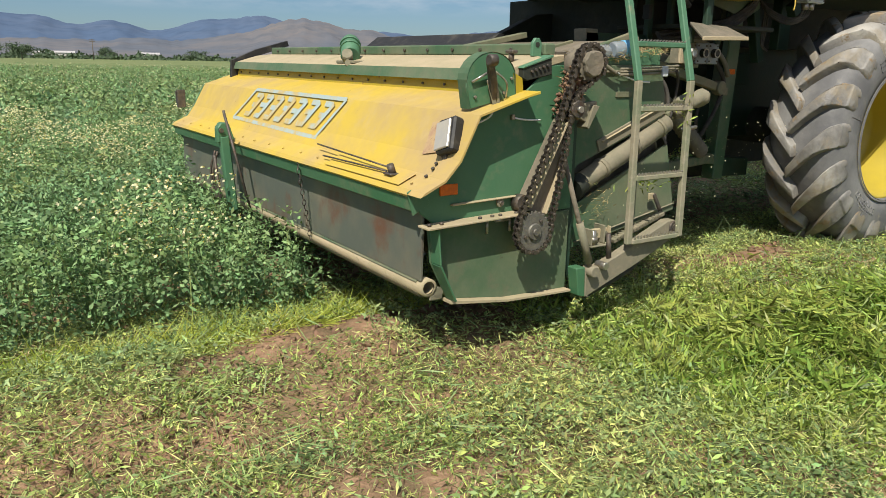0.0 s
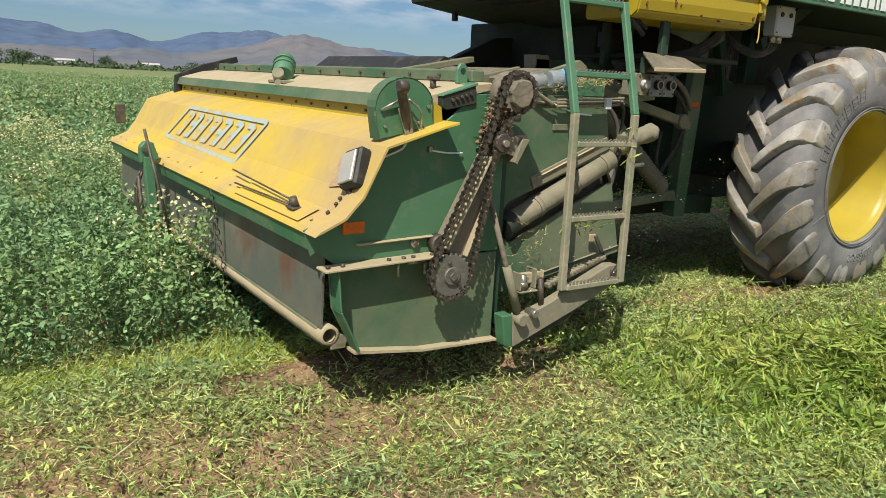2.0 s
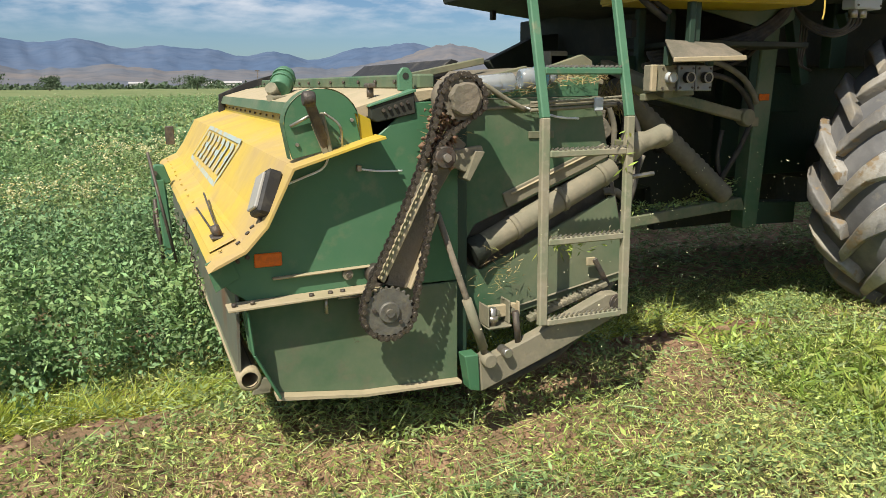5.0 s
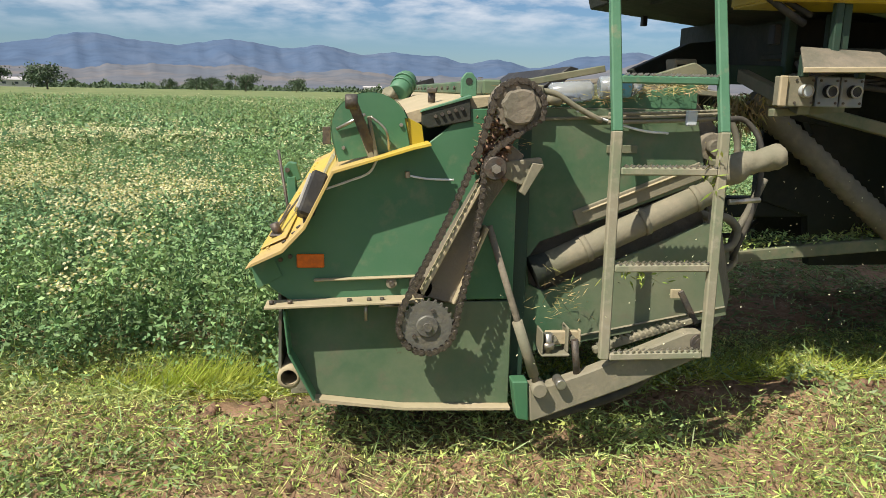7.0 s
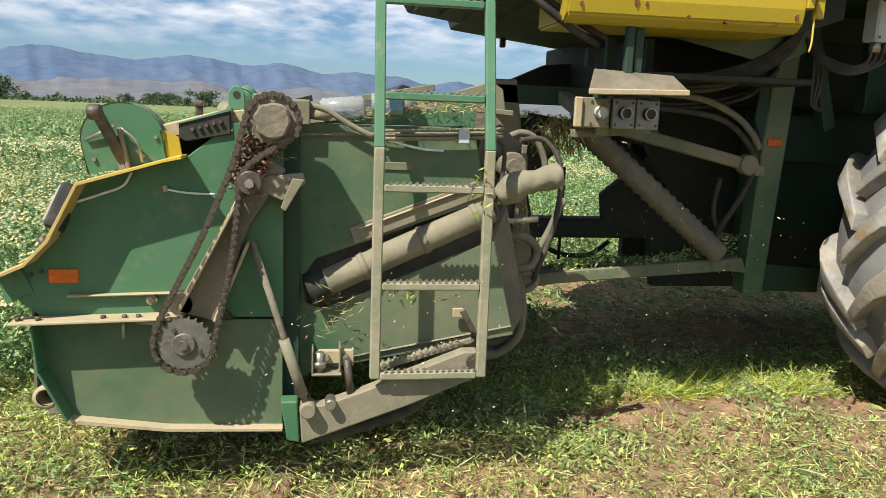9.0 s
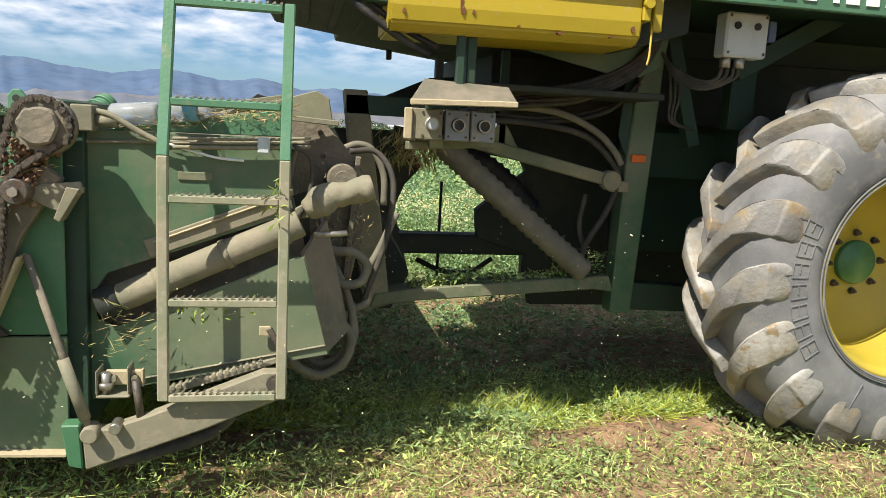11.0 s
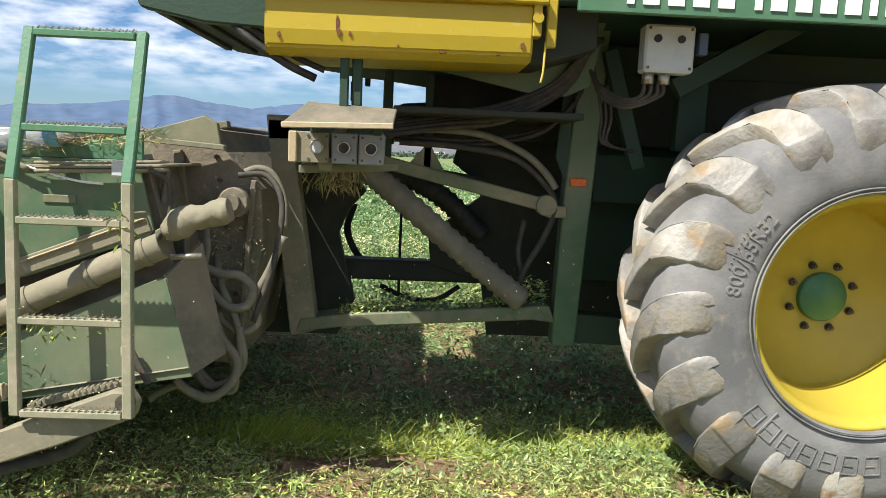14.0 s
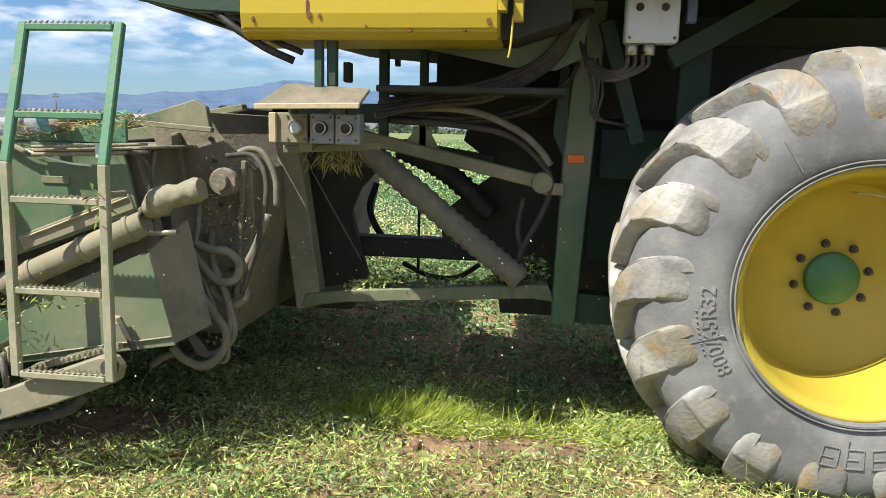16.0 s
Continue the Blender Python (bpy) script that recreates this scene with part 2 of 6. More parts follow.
M_CLIP_DRY = material("dry_cut_straw", [(0.42, 0.37, 0.19), ((0.27, 0.33, 0.10), 2.0, 0.38, 0.6)], 0.7, island=0.55, trans=0.1)
M_FIBRE = material("olive_fibres", [(0.46, 0.50, 0.18), ((0.33, 0.43, 0.12), 1.6, 0.42, 0.62), ((0.52, 0.42, 0.23), 3.3, 0.54, 0.68)], 0.7, island=0.8, trans=0.15)
M_SPRIG = material("wilting_pea_sprig", [(0.20, 0.30, 0.12), ((0.30, 0.38, 0.13), 2.0, 0.4, 0.7)], 0.5, island=0.5, trans=0.2)
M_FRESH = material("fresh_cut_leaf", [(0.235, 0.345, 0.065), ((0.38, 0.44, 0.11), 2.0, 0.4, 0.7)], 0.42, island=0.7, trans=0.3)
M_GRASS = material("yellow_green_grass", [(0.34, 0.43, 0.05), ((0.46, 0.47, 0.10), 1.5, 0.4, 0.7)], 0.6, island=0.35, trans=0.3)
M_TREE = material("tree_leaf", [(0.05, 0.085, 0.04), ((0.08, 0.11, 0.06), 0.3, 0.4, 0.7)], 0.7, island=0.35)
M_BARK = material("bark", [(0.10, 0.08, 0.06), ((0.16, 0.13, 0.10), 8.0, 0.4, 0.7)], 0.9, bump=0.4)
M_FARWALL = material("pale_plaster", [(0.50, 0.48, 0.45), ((0.40, 0.38, 0.36), 0.4, 0.4, 0.7)], 0.9)
M_FARROOF = material("pale_roof_sheet", [(0.42, 0.40, 0.40), ((0.50, 0.48, 0.47), 0.5, 0.4, 0.7)], 0.7)
M_GLASS_DARK = material("dark_window", [(0.05, 0.06, 0.07)], 0.15)


def ground_material():
    m = bpy.data.materials.new("field_soil")
    m.use_nodes = True
    t = m.node_tree
    b = t.nodes["Principled BSDF"]
    b.inputs["Roughness"].default_value = 0.95
    b.inputs["Specular IOR Level"].default_value = 0.15
    co = t.nodes.new("ShaderNodeTexCoord").outputs["Object"]

    def noise_at(scale, detail=8, rough=0.65):
        n = t.nodes.new("ShaderNodeTexNoise")
        n.inputs["Scale"].default_value, n.inputs["Detail"].default_value, n.inputs["Roughness"].default_value = scale, detail, rough
        t.links.new(co, n.inputs["Vector"])
        return n.outputs["Fac"]

    def ranged(src, lo, hi, a=0.0, z=1.0):
        r = t.nodes.new("ShaderNodeMapRange")
        for k, val in ((1, lo), (2, hi), (3, a), (4, z)):
            r.inputs[k].default_value = val
        t.links.new(src, r.inputs[0])
        return r.outputs[0]

    def mixed(fac, a, c2):
        mx = t.nodes.new("ShaderNodeMixRGB")
        t.links.new(fac, mx.inputs[0])
        for k, c in ((1, a), (2, c2)):
            if isinstance(c, tuple):
                mx.inputs[k].default_value = (*c, 1)
            else:
                t.links.new(c, mx.inputs[k])
        return mx.outputs[0]

    soil = mixed(ranged(noise_at(26), 0.4, 0.7), (0.29, 0.175, 0.105), (0.45, 0.295, 0.185))
    soil = mixed(ranged(noise_at(3.1), 0.45, 0.62), soil, (0.17, 0.125, 0.07))
    soil = mixed(ranged(noise_at(70), 0.55, 0.72), soil, (0.24, 0.18, 0.11))
    crop = mixed(ranged(noise_at(0.12), 0.4, 0.62), (0.12, 0.17, 0.065), (0.23, 0.24, 0.11))
    crop = mixed(ranged(noise_at(1.2), 0.5, 0.75), crop, (0.10, 0.16, 0.06))
    sep = t.nodes.new("ShaderNodeSeparateXYZ")
    t.links.new(co, sep.inputs[0])
    far = ranged(sep.outputs["Y"], 3.0, 4.2)
    t.links.new(mixed(far, soil, crop), b.inputs["Base Color"])
    bp = t.nodes.new("ShaderNodeBump")
    bp.inputs["Strength"].default_value, bp.inputs["Distance"].default_value = 0.7, 0.03
    t.links.new(noise_at(22, 10, 0.7), bp.inputs["Height"])
    t.links.new(bp.outputs[0], b.inputs["Normal"])
    return m


M_GROUND = ground_material()


# ---- building helpers ----
def part(name, bm, mat, parent=None, label=""):
    me = bpy.data.meshes.new(name)
    if bm is not None:
        bm.to_mesh(me)
        bm.free()
    me.materials.append(mat)
    ob = new(name, me)
    ob.parent = parent
    if label:
        tagged(ob, label)
    return ob


def share(ob, parent, m):
    o = new(ob.name.split(".")[0], ob.data)
    o.parent = parent
    o.matrix_basis = m
    return o


def bevelled(bm, w, seg=1):
    if w > 0:
        bmesh.ops.bevel(bm, geom=[e for e in bm.edges if e.is_manifold and e.calc_face_angle(0) > 0.5], offset=w, segments=seg, affect="EDGES", clamp_overlap=True)
    return bm


def box(x0, x1, y0, y1, z0, z1, w=0.004):
    bm = bmesh.new()
    bmesh.ops.create_cube(bm, size=1)
    bmesh.ops.transform(bm, matrix=Matrix.Translation(((x0 + x1) / 2, (y0 + y1) / 2, (z0 + z1) / 2)) @ Matrix.Diagonal((x1 - x0, y1 - y0, z1 - z0, 1)), verts=bm.verts)
    return bevelled(bm, w)


def prism(poly, y0, y1, w=0.003):
    """A plate with an outline in x and z, from y0 to y1."""
    bm = bmesh.new()
    a = [bm.verts.new((x, y0, z)) for x, z in poly]
    c = [bm.verts.new((x, y1, z)) for x, z in poly]
    bm.faces.new(a)
    bm.faces.new(c[::-1])
    n = len(poly)
    for i in range(n):
        bm.faces.new((a[i], c[i], c[(i + 1) % n], a[(i + 1) % n]))
    bmesh.ops.recalc_face_normals(bm, faces=bm.faces)
    return bevelled(bm, w)


def bar(p, q, w, h, up=(0, 1, 0), bev=0.003):
    """A square bar from p to q, w across and h along up."""
    p, q, up = Vector(p), Vector(q), Vector(up)
    z = (q - p).normalized()
    x = up.cross(z).normalized()
    y = z.cross(x)
    m = Matrix((x, y, z)).transposed().to_4x4()
    m.translation = (p + q) / 2
    bm = bmesh.new()
    bmesh.ops.create_cube(bm, size=1)
    bmesh.ops.transform(bm, matrix=m @ Matrix.Diagonal((w, h, (q - p).length, 1)), verts=bm.verts)
    return bevelled(bm, bev)


def rod(p, q, r, seg=14, r2=None, w=0.0):
    p, q = Vector(p), Vector(q)
    bm = bmesh.new()
    bmesh.ops.create_cone(bm, cap_ends=True, segments=seg, radius1=r, radius2=r if r2 is None else r2, depth=(q - p).length)
    m = (q - p).to_track_quat("Z", "Y").to_matrix().to_4x4()
    m.translation = (p + q) / 2
    bmesh.ops.transform(bm, matrix=m, verts=bm.verts)
    for f in bm.faces:
        f.smooth = len(f.verts) == 4
    return bevelled(bm, w)


def smooth_path(pts, steps=6):
    pts = [Vector(p) for p in pts]
    ext = [2 * pts[0] - pts[1], *pts, 2 * pts[-1] - pts[-2]]
    out = []
    for i in range(1, len(ext) - 2):
        a, b, c, d = ext[i - 1:i + 3]
        for k in range(steps):
            u = k / steps
            out.append(0.5 * ((2 * b) + (c - a) * u + (2 * a - 5 * b + 4 * c - d) * u * u + (3 * b - a - 3 * c + d) * u ** 3))
    return out + [pts[-1]]


def tube(pts, r, seg=8, steps=6, ripple=0.0):
    path = smooth_path(pts, steps) if steps > 1 else [Vector(p) for p in pts]
    bm = bmesh.new()
    rings = []
    side = None
    for i, p in enumerate(path):
        d = (path[min(i + 1, len(path) - 1)] - path[max(i - 1, 0)]).normalized()
        side = (side or d.orthogonal()).normalized()
        side = (side - d * side.dot(d)).normalized()
        up = d.cross(side)
        rr = r + (ripple if i % 2 else 0)
        rings.append([bm.verts.new(p + rr * (side * math.cos(a) + up * math.sin(a))) for a in np.linspace(0, 2 * math.pi, seg, endpoint=False)])
    for a, b in zip(rings, rings[1:]):
        for k in range(seg):
            bm.faces.new((a[k], a[(k + 1) % seg], b[(k + 1) % seg], b[k])).smooth = True
    bm.faces.new(rings[0][::-1])
    bm.faces.new(rings[-1])
    bmesh.ops.recalc_face_normals(bm, faces=bm.faces)
    return bm


def lumpy(pts, radii, rough, seg=16):
    """A crusted, uneven bar along pts."""
    path = smooth_path(pts, 5)
    at = np.linspace(0, len(radii) - 1, len(path))
    rad = np.interp(at, range(len(radii)), radii)
    bm = tube(path, 1.0, seg, 1)
    bm.verts.ensure_lookup_table()
    for i, p in enumerate(path):
        for v in bm.verts[i * seg:(i + 1) * seg]:
            d = v.co - p
            v.co = p + d * (rad[i] + rough * noise.noise((p + d * 0.04) * 38))
    return bm


def lathe(profile, seg=48, centre=(0, 0, 0), a0=0.0, a1=2 * math.pi):
    """profile: (y, radius) pairs turned about the y axis."""
    bm = bmesh.new()
    full = abs(a1 - a0 - 2 * math.pi) < 1e-6
    rings = []
    for a in np.linspace(a0, a1, seg, endpoint=not full):
        rings.append([bm.verts.new((centre[0] + r * math.cos(a), centre[1] + y, centre[2] + r * math.sin(a))) for y, r in profile])
    n = len(rings)
    for i in range(n if full else n - 1):
        a, b = rings[i], rings[(i + 1) % n]
        for k in range(len(profile) - 1):
            bm.faces.new((a[k], a[k + 1], b[k + 1], b[k])).smooth = True
    bmesh.ops.remove_doubles(bm, verts=bm.verts, dist=1e-5)
    bmesh.ops.recalc_face_normals(bm, faces=bm.faces)
    return bm


def joined(*bms):
    out = bms[0]
    for b in bms[1:]:
        me = bpy.data.meshes.new("t")
        b.to_mesh(me)
        b.free()
        out.from_mesh(me)
        bpy.data.meshes.remove(me)
    return out


def bolt(name, parent, p, axis=(0, -1, 0), r=0.009, h=0.008, mat=None):
    p = Vector(p)
    return part(name, rod(p, p + Vector(axis) * h, r, 6), mat or M_STEEL, parent)


def many(name, verts, faces, mats, index=None, parent=None):
    """One mesh from arrays: verts (n,3), faces (m,k)."""
    verts, faces = np.asarray(verts, np.float32), np.asarray(faces, np.int32)
    me = bpy.data.meshes.new(name)
    k = faces.shape[1]
    me.vertices.add(len(verts))
    me.vertices.foreach_set("co", verts.ravel())
    me.loops.add(faces.size)
    me.loops.foreach_set("vertex_index", faces.ravel())
    me.polygons.add(len(faces))
    me.polygons.foreach_set("loop_start", np.arange(0, faces.size, k, dtype=np.int32))
    for m in mats:
        me.materials.append(m)
    if index is not None:
        me.polygons.foreach_set("material_index", np.asarray(index, np.int32))
    me.update(calc_edges=True)
    ob = new(name, me)
    ob.parent = parent
    return ob


rng = np.random.default_rng(7)


def unit(a):
    return a / np.maximum(np.linalg.norm(a, axis=1, keepdims=True), 1e-9)


def leaves(base, way, length, width, fold=0.25):
    """Pointed leaves, two folded triangles each: verts (4n,3), faces (2n,3)."""
    n = len(base)
    way = unit(way)
    side = unit(np.cross(way, unit(rng.normal(size=(n, 3)))))
    nor = np.cross(way, side)
    L, Wd = np.asarray(length).reshape(-1, 1) * np.ones((n, 1)), np.asarray(width).reshape(-1, 1) * np.ones((n, 1))
    mid = base + way * L * 0.45 - nor * Wd * fold
    v = np.stack([base, mid + side * Wd / 2 + nor * Wd * fold, base + way * L, mid - side * Wd / 2 + nor * Wd * fold], 1).reshape(-1, 3)
    i = np.arange(n)[:, None] * 4
    f = np.concatenate([i + np.array([[0, 1, 2]]), i + np.array([[0, 2, 3]])], 1).reshape(-1, 3)
    return v, f


def stack(groups):
    """groups of (verts, faces, material index) into one."""
    vs, fs, ms, o = [], [], [], 0
    for v, f, m in groups:
        vs.append(v); fs.append(f + o); ms.append(np.full(len(f), m)); o += len(v)
    return np.concatenate(vs), np.concatenate(fs), np.concatenate(ms)


def bumpy(x, y, amp=1.0):
    return amp * np.array([noise.noise((a * 1.7, b * 1.7, 0.3)) * 0.035 + noise.noise((a * 6, b * 6, 5.1)) * 0.026 + noise.noise((a * 15, b * 15, 2.2)) * 0.018 for a, b in zip(np.ravel(x), np.ravel(y))])


def ground_z(x, y):
    """Height of the soil near the track; flat farther off."""
    x, y = np.asarray(x, float), np.asarray(y, float)
    near = np.clip(1.0 - np.maximum(np.abs(x + 4) - 9, np.abs(y - 1) - 6) / 4, 0, 1)
    return np.where(near > 0, bumpy(x, y).reshape(x.shape) * near, 0.0) + 0.08 * np.exp(-((y - 0.12) / 0.44) ** 4) * near


# ---- ground, crop and distance ----
def build_ground():
    def axis(c, fine, step):
        out = list(np.arange(-fine, fine + 1e-6, step))
        d, w = fine, step
        while d < 3800:
            w *= 1.35
            d += w
            out = [-d, *out, d]
        return np.array(out) + c
    xs, ys = axis(-4.2, 6.0, 0.06), axis(0.6, 3.4, 0.06)
    gx, gy = np.meshgrid(xs, ys)
    z = ground_z(gx, gy)
    v = np.stack([gx.ravel(), gy.ravel(), z.ravel()], 1)
    nx, ny = len(xs), len(ys)
    i = np.arange(nx * ny).reshape(ny, nx)
    f = np.stack([i[:-1, :-1], i[:-1, 1:], i[1:, 1:], i[1:, :-1]], -1).reshape(-1, 4)
    ob = many("ground", v, f, [M_GROUND])
    ob.data.polygons.foreach_set("use_smooth", np.ones(len(f), bool))
    tagged(ob, "brown field soil with stubble and green crop stretching to the hills", "ground", kind="structure")


FLOWER_PATCHES = [(-4.4, 1.5, 0.28), (-3.5, 6.3, 1.1), (-6.9, 2.7, 0.55), (-7.4, 2.1, 0.35), (-8.3, 4.6, 0.8), (-6.2, 4.9, 0.7), (-9.5, 6.0, 1.0), (-5.0, 9.0, 1.2), (-1.5, 9.5, 1.2),
                  (-4.28, 1.39, 0.22), (-4.6, 1.08, 0.18), (-4.0, 5.6, 0.7), (-6.85, 1.8, 0.28), (-6.95, 1.05, 0.24), (-7.6, 2.25, 0.35), (-8.15, 4.2, 0.5), (-7.4, 5.2, 0.5), (-7.42, 2.3, 0.28), (-6.92, 1.15, 0.22), (-7.2, 3.0, 0.3), (-6.9, 4.1, 0.4), (-9.2, 5.6, 0.6), (-7.65, 6.8, 0.4), (-4.38, 1.2, 0.14), (-4.9, 4.4, 0.4)]
CROP_EDGE = 1.02      # near edge of the standing crop


def plants(px, py, n_leaf, height, leaf, flowers=0.0, lean=0.25, band=0.8):
    """Standing crop plants at px, py: verts, faces, material index (0 leaf, 1 stem, 2 petals, 3 eye)."""
    n = len(px)
    pz = ground_z(px, py)
    h = height * rng.uniform(0.55, 1.15, n) * (1 + 0.5 * np.array([noise.noise((a * 3.4, b * 3.4, 6.0)) + 0.5 * noise.noise((a * 9, b * 9, 2.0)) for a, b in zip(px, py)]))
    tip = np.stack([px + rng.normal(0, lean, n) * h, py + rng.normal(0, lean, n) * h, pz + h], 1)
    root = np.stack([px, py, pz - 0.02], 1)
    u = rng.beta(1.6, 1.1, (n, n_leaf))
    base = (root[:, None] * (1 - u[..., None]) + tip[:, None] * u[..., None]).reshape(-1, 3)
    base[:, :2] += rng.normal(0, 0.035, (len(base), 2))
    way = rng.normal(size=(len(base), 3)) * (1, 1, 0.6) + (0, 0, 0.35)
    gl = leaves(base, way, leaf * rng.uniform(0.6, 1.4, len(base)), leaf * 0.5 * rng.uniform(0.5, 1.3, len(base)))
    gs = leaves(root, tip - root, h * 1.05, np.full(n, 0.006), 0.0)
    groups = [(*gl, 0), (*gs, 1)]
    if flowers > -1:
        dens = np.array([noise.noise((a * band * 0.6, b * band, 9.0)) for a, b in zip(px, py)])
        for cx, cy, sg in FLOWER_PATCHES:
            dens = dens + 1.1 * np.exp(-((px - cx) ** 2 + (py - cy) ** 2) / (0.9 * sg * sg))
        k = np.where(rng.uniform(size=n) < np.clip(flowers + dens * 2.4, 0, 0.97))[0]
        if len(k):
            k = np.repeat(k, np.where(dens[k] > 0.55, 11, 3))
            c = tip[k] + np.stack([rng.normal(0, 0.05, len(k)), rng.normal(0, 0.05, len(k)), rng.uniform(0.0, 0.09, len(k))], 1)
            d = np.stack([rng.normal(0, 0.5, len(k)), rng.normal(0, 0.5, len(k)), np.ones(len(k))], 1)
            d = unit(d)
            for turn in (0.0, 1.0):
                side = unit(np.cross(d, np.tile([[1.0, 0.3, 0.1]], (len(k), 1)))) if turn == 0 else unit(np.cross(d, side))
                fs = 0.024 * max(1.0, leaf / 0.06)
                gp = leaves(c - side * fs / 2, side, np.full(len(k), fs), np.full(len(k), fs * 0.6), 0.0)
                groups.append((*gp, 2))
            ge = leaves(c - d * 0.001 + (0.004, 0, 0.003), d * 0.2 + (1, 0, 0.2), np.full(len(k), 0.007), np.full(len(k), 0.007), 0.3)
            groups.append((*ge, 3))
    return stack(groups)


CROP_MATS = [M_CROP, M_STEM, M_FLOWER, M_FLOWER_EYE]
STRIPS = []


def build_crop():
    # strips that the header will reach one after another; each turns flat as it is mown
    width = 0.34
    x = -3.78
    while x > -9.4:
        n = int(width * 2.4 * 112)
        px, py = rng.uniform(0, width, n), rng.uniform(CROP_EDGE, 3.45, n)
        py[: n // 7] = rng.normal(CROP_EDGE - 0.05, 0.10, n // 7)
        v, f, m = plants(px + x - width, py, 88, 0.50, 0.034, -0.95)
        v = v - (x, 0, 0)
        ob = many("crop_strip", v, f, CROP_MATS, m)
        ob.location = (x, 0, 0)
        tagged(ob, "standing green pea crop with scattered white flowers before the mower", "crop", "crop strips", "stuff")
        STRIPS.append((ob, x))
        x -= width
    # crop ahead of the strips and beyond the machine
    n = 1500
    px, py = rng.uniform(-17, -9.4, n), CROP_EDGE + 6 * rng.uniform(0, 1, n) ** 1.2
    n2 = 7500
    qx, qy = rng.uniform(-13, 6.5, n2), 3.45 + 7.5 * rng.uniform(0, 1, n2) ** 1.3
    v, f, m = plants(np.r_[px, qx], np.r_[py, qy], 46, 0.46, 0.037, -0.85)
    ob = many("crop_field", v, f, CROP_MATS, m)
    tagged(ob, "dense standing green crop dotted with white chamomile flowers", "crop", kind="stuff")
    # farther off, fewer and larger clumps
    n = 16000
    d = 10 + 75 * rng.uniform(0, 1, n) ** 1.7
    a = rng.uniform(radians(-48), radians(42), n)
    px, py = -5.5 + d * np.sin(a), -2.5 + d * np.cos(a)
    ok = py > 9.5
    v, f, m = plants(px[ok], py[ok], 16, 0.46, 0.11, -0.06, 0.4, 0.22)
    ob = many("far_crop", v, f, CROP_MATS, m)
    tagged(ob, "far green crop with pale flowering patches", "crop", kind="stuff")


def build_clippings():
    def lying(n, x0, x1, y0, y1, power=1.0):
        x, y = rng.uniform(x0, x1, n), rng.uniform(y0, y1, n)
        keep = np.array([noise.noise((a * 1.1, b * 2.2, 4.4)) + 0.4 * noise.noise((a * 4, b * 4, 1.0)) - (0.62 + 0.9 * noise.noise((a * 1.3, 2.0, 7.7))) * math.exp(-((b - 0.25) / 0.16) ** 2) for a, b in zip(x, y)]) > rng.uniform(-0.85, 0.02, n) * power
        x, y = x[keep], y[keep]
        return np.stack([x, y, ground_z(x, y)], 1)
    groups = []

    def scatter(n, x0, x1, y0, y1, up, tilt, length, width, mat, fold=0.25):
        p = lying(n, x0, x1, y0, y1)
        n = len(p)
        p[:, 2] += rng.uniform(0.0, up, n)
        groups.append((*leaves(p, rng.normal(size=(n, 3)) * (1, 1, tilt), rng.uniform(*length, n), rng.uniform(*width, n), fold), mat))
    scatter(215000, -9.6, 2.0, -1.75, 1.25, 0.07, 0.75, (0.012, 0.055), (0.0018, 0.0045), 1, 0.0)
    scatter(165000, -9.6, 2.0, -1.75, 1.25, 0.07, 0.8, (0.010, 0.034), (0.0035, 0.010), 0)
    scatter(16000, -9.6, 2.0, -1.75, 1.25, 0.05, 0.3, (0.07, 0.22), (0.002, 0.0045), 1, 0.0)
    scatter(16000, -9.6, 2.0, -1.75, 1.1, 0.07, 0.7, (0.024, 0.055), (0.008, 0.017), 0)
    scatter(17000, -9.6, 2.0, -1.75, 1.1, 0.08, 0.35, (0.06, 0.20), (0.003, 0.006), 2, 0.1)
    scatter(60000, -9.6, 2.0, -1.95, -0.5, 0.055, 0.6, (0.014, 0.05), (0.003, 0.009), 0)
    scatter(26000, -9.6, 2.0, -1.95, -0.4, 0.06, 0.5, (0.014, 0.04), (0.006, 0.015), 2)
    # wilting sprigs in loose heaps
    n = 4600
    cx, cy = rng.uniform(-9.4, 1.0, n), rng.uniform(-1.7, 0.9, n)
    keep = np.array([noise.noise((a * 1.6, b * 1.9, 12.0)) for a, b in zip(cx, cy)]) > 0.06
    cx, cy = np.repeat(cx[keep], 18), np.repeat(cy[keep], 18)
    k = len(cx)
    cx, cy = cx + rng.normal(0, 0.05, k), cy + rng.normal(0, 0.05, k)
    p = np.stack([cx, cy, ground_z(cx, cy) + rng.uniform(0.01, 0.075, k)], 1)
    groups.append((*leaves(p, rng.normal(size=(k, 3)) * (1, 1, 0.6), rng.uniform(0.014, 0.042, k), rng.uniform(0.006, 0.016, k)), 2))
    # under and behind the machine, and coarser cover all round
    scatter(70000, -8.6, 3.0, 0.5, 3.6, 0.04, 0.4, (0.03, 0.10), (0.004, 0.014), 2)
    scatter(90000, -15.0, 8.0, -8.0, -1.7, 0.04, 0.4, (0.04, 0.12), (0.006, 0.022), 0)
    scatter(40000, -15.0, -9.5, -1.8, 1.3, 0.04, 0.4, (0.03, 0.10), (0.005, 0.018), 0)
    scatter(40000, 1.9, 8.0, -1.8, 3.6, 0.04, 0.4, (0.03, 0.10), (0.005, 0.018), 0)
    v, f, m = stack(groups)
    tagged(many("clippings", v, f, [M_CLIP, M_FIBRE, M_SPRIG], m), "cut green leaves and dry stalks strewn on the soil", "clippings", kind="stuff")
    # low live grass along the edge of the crop
    groups = []
    n = 7000
    x, y = rng.uniform(-9.6, -3.0, n), rng.normal(0.80, 0.20, n)
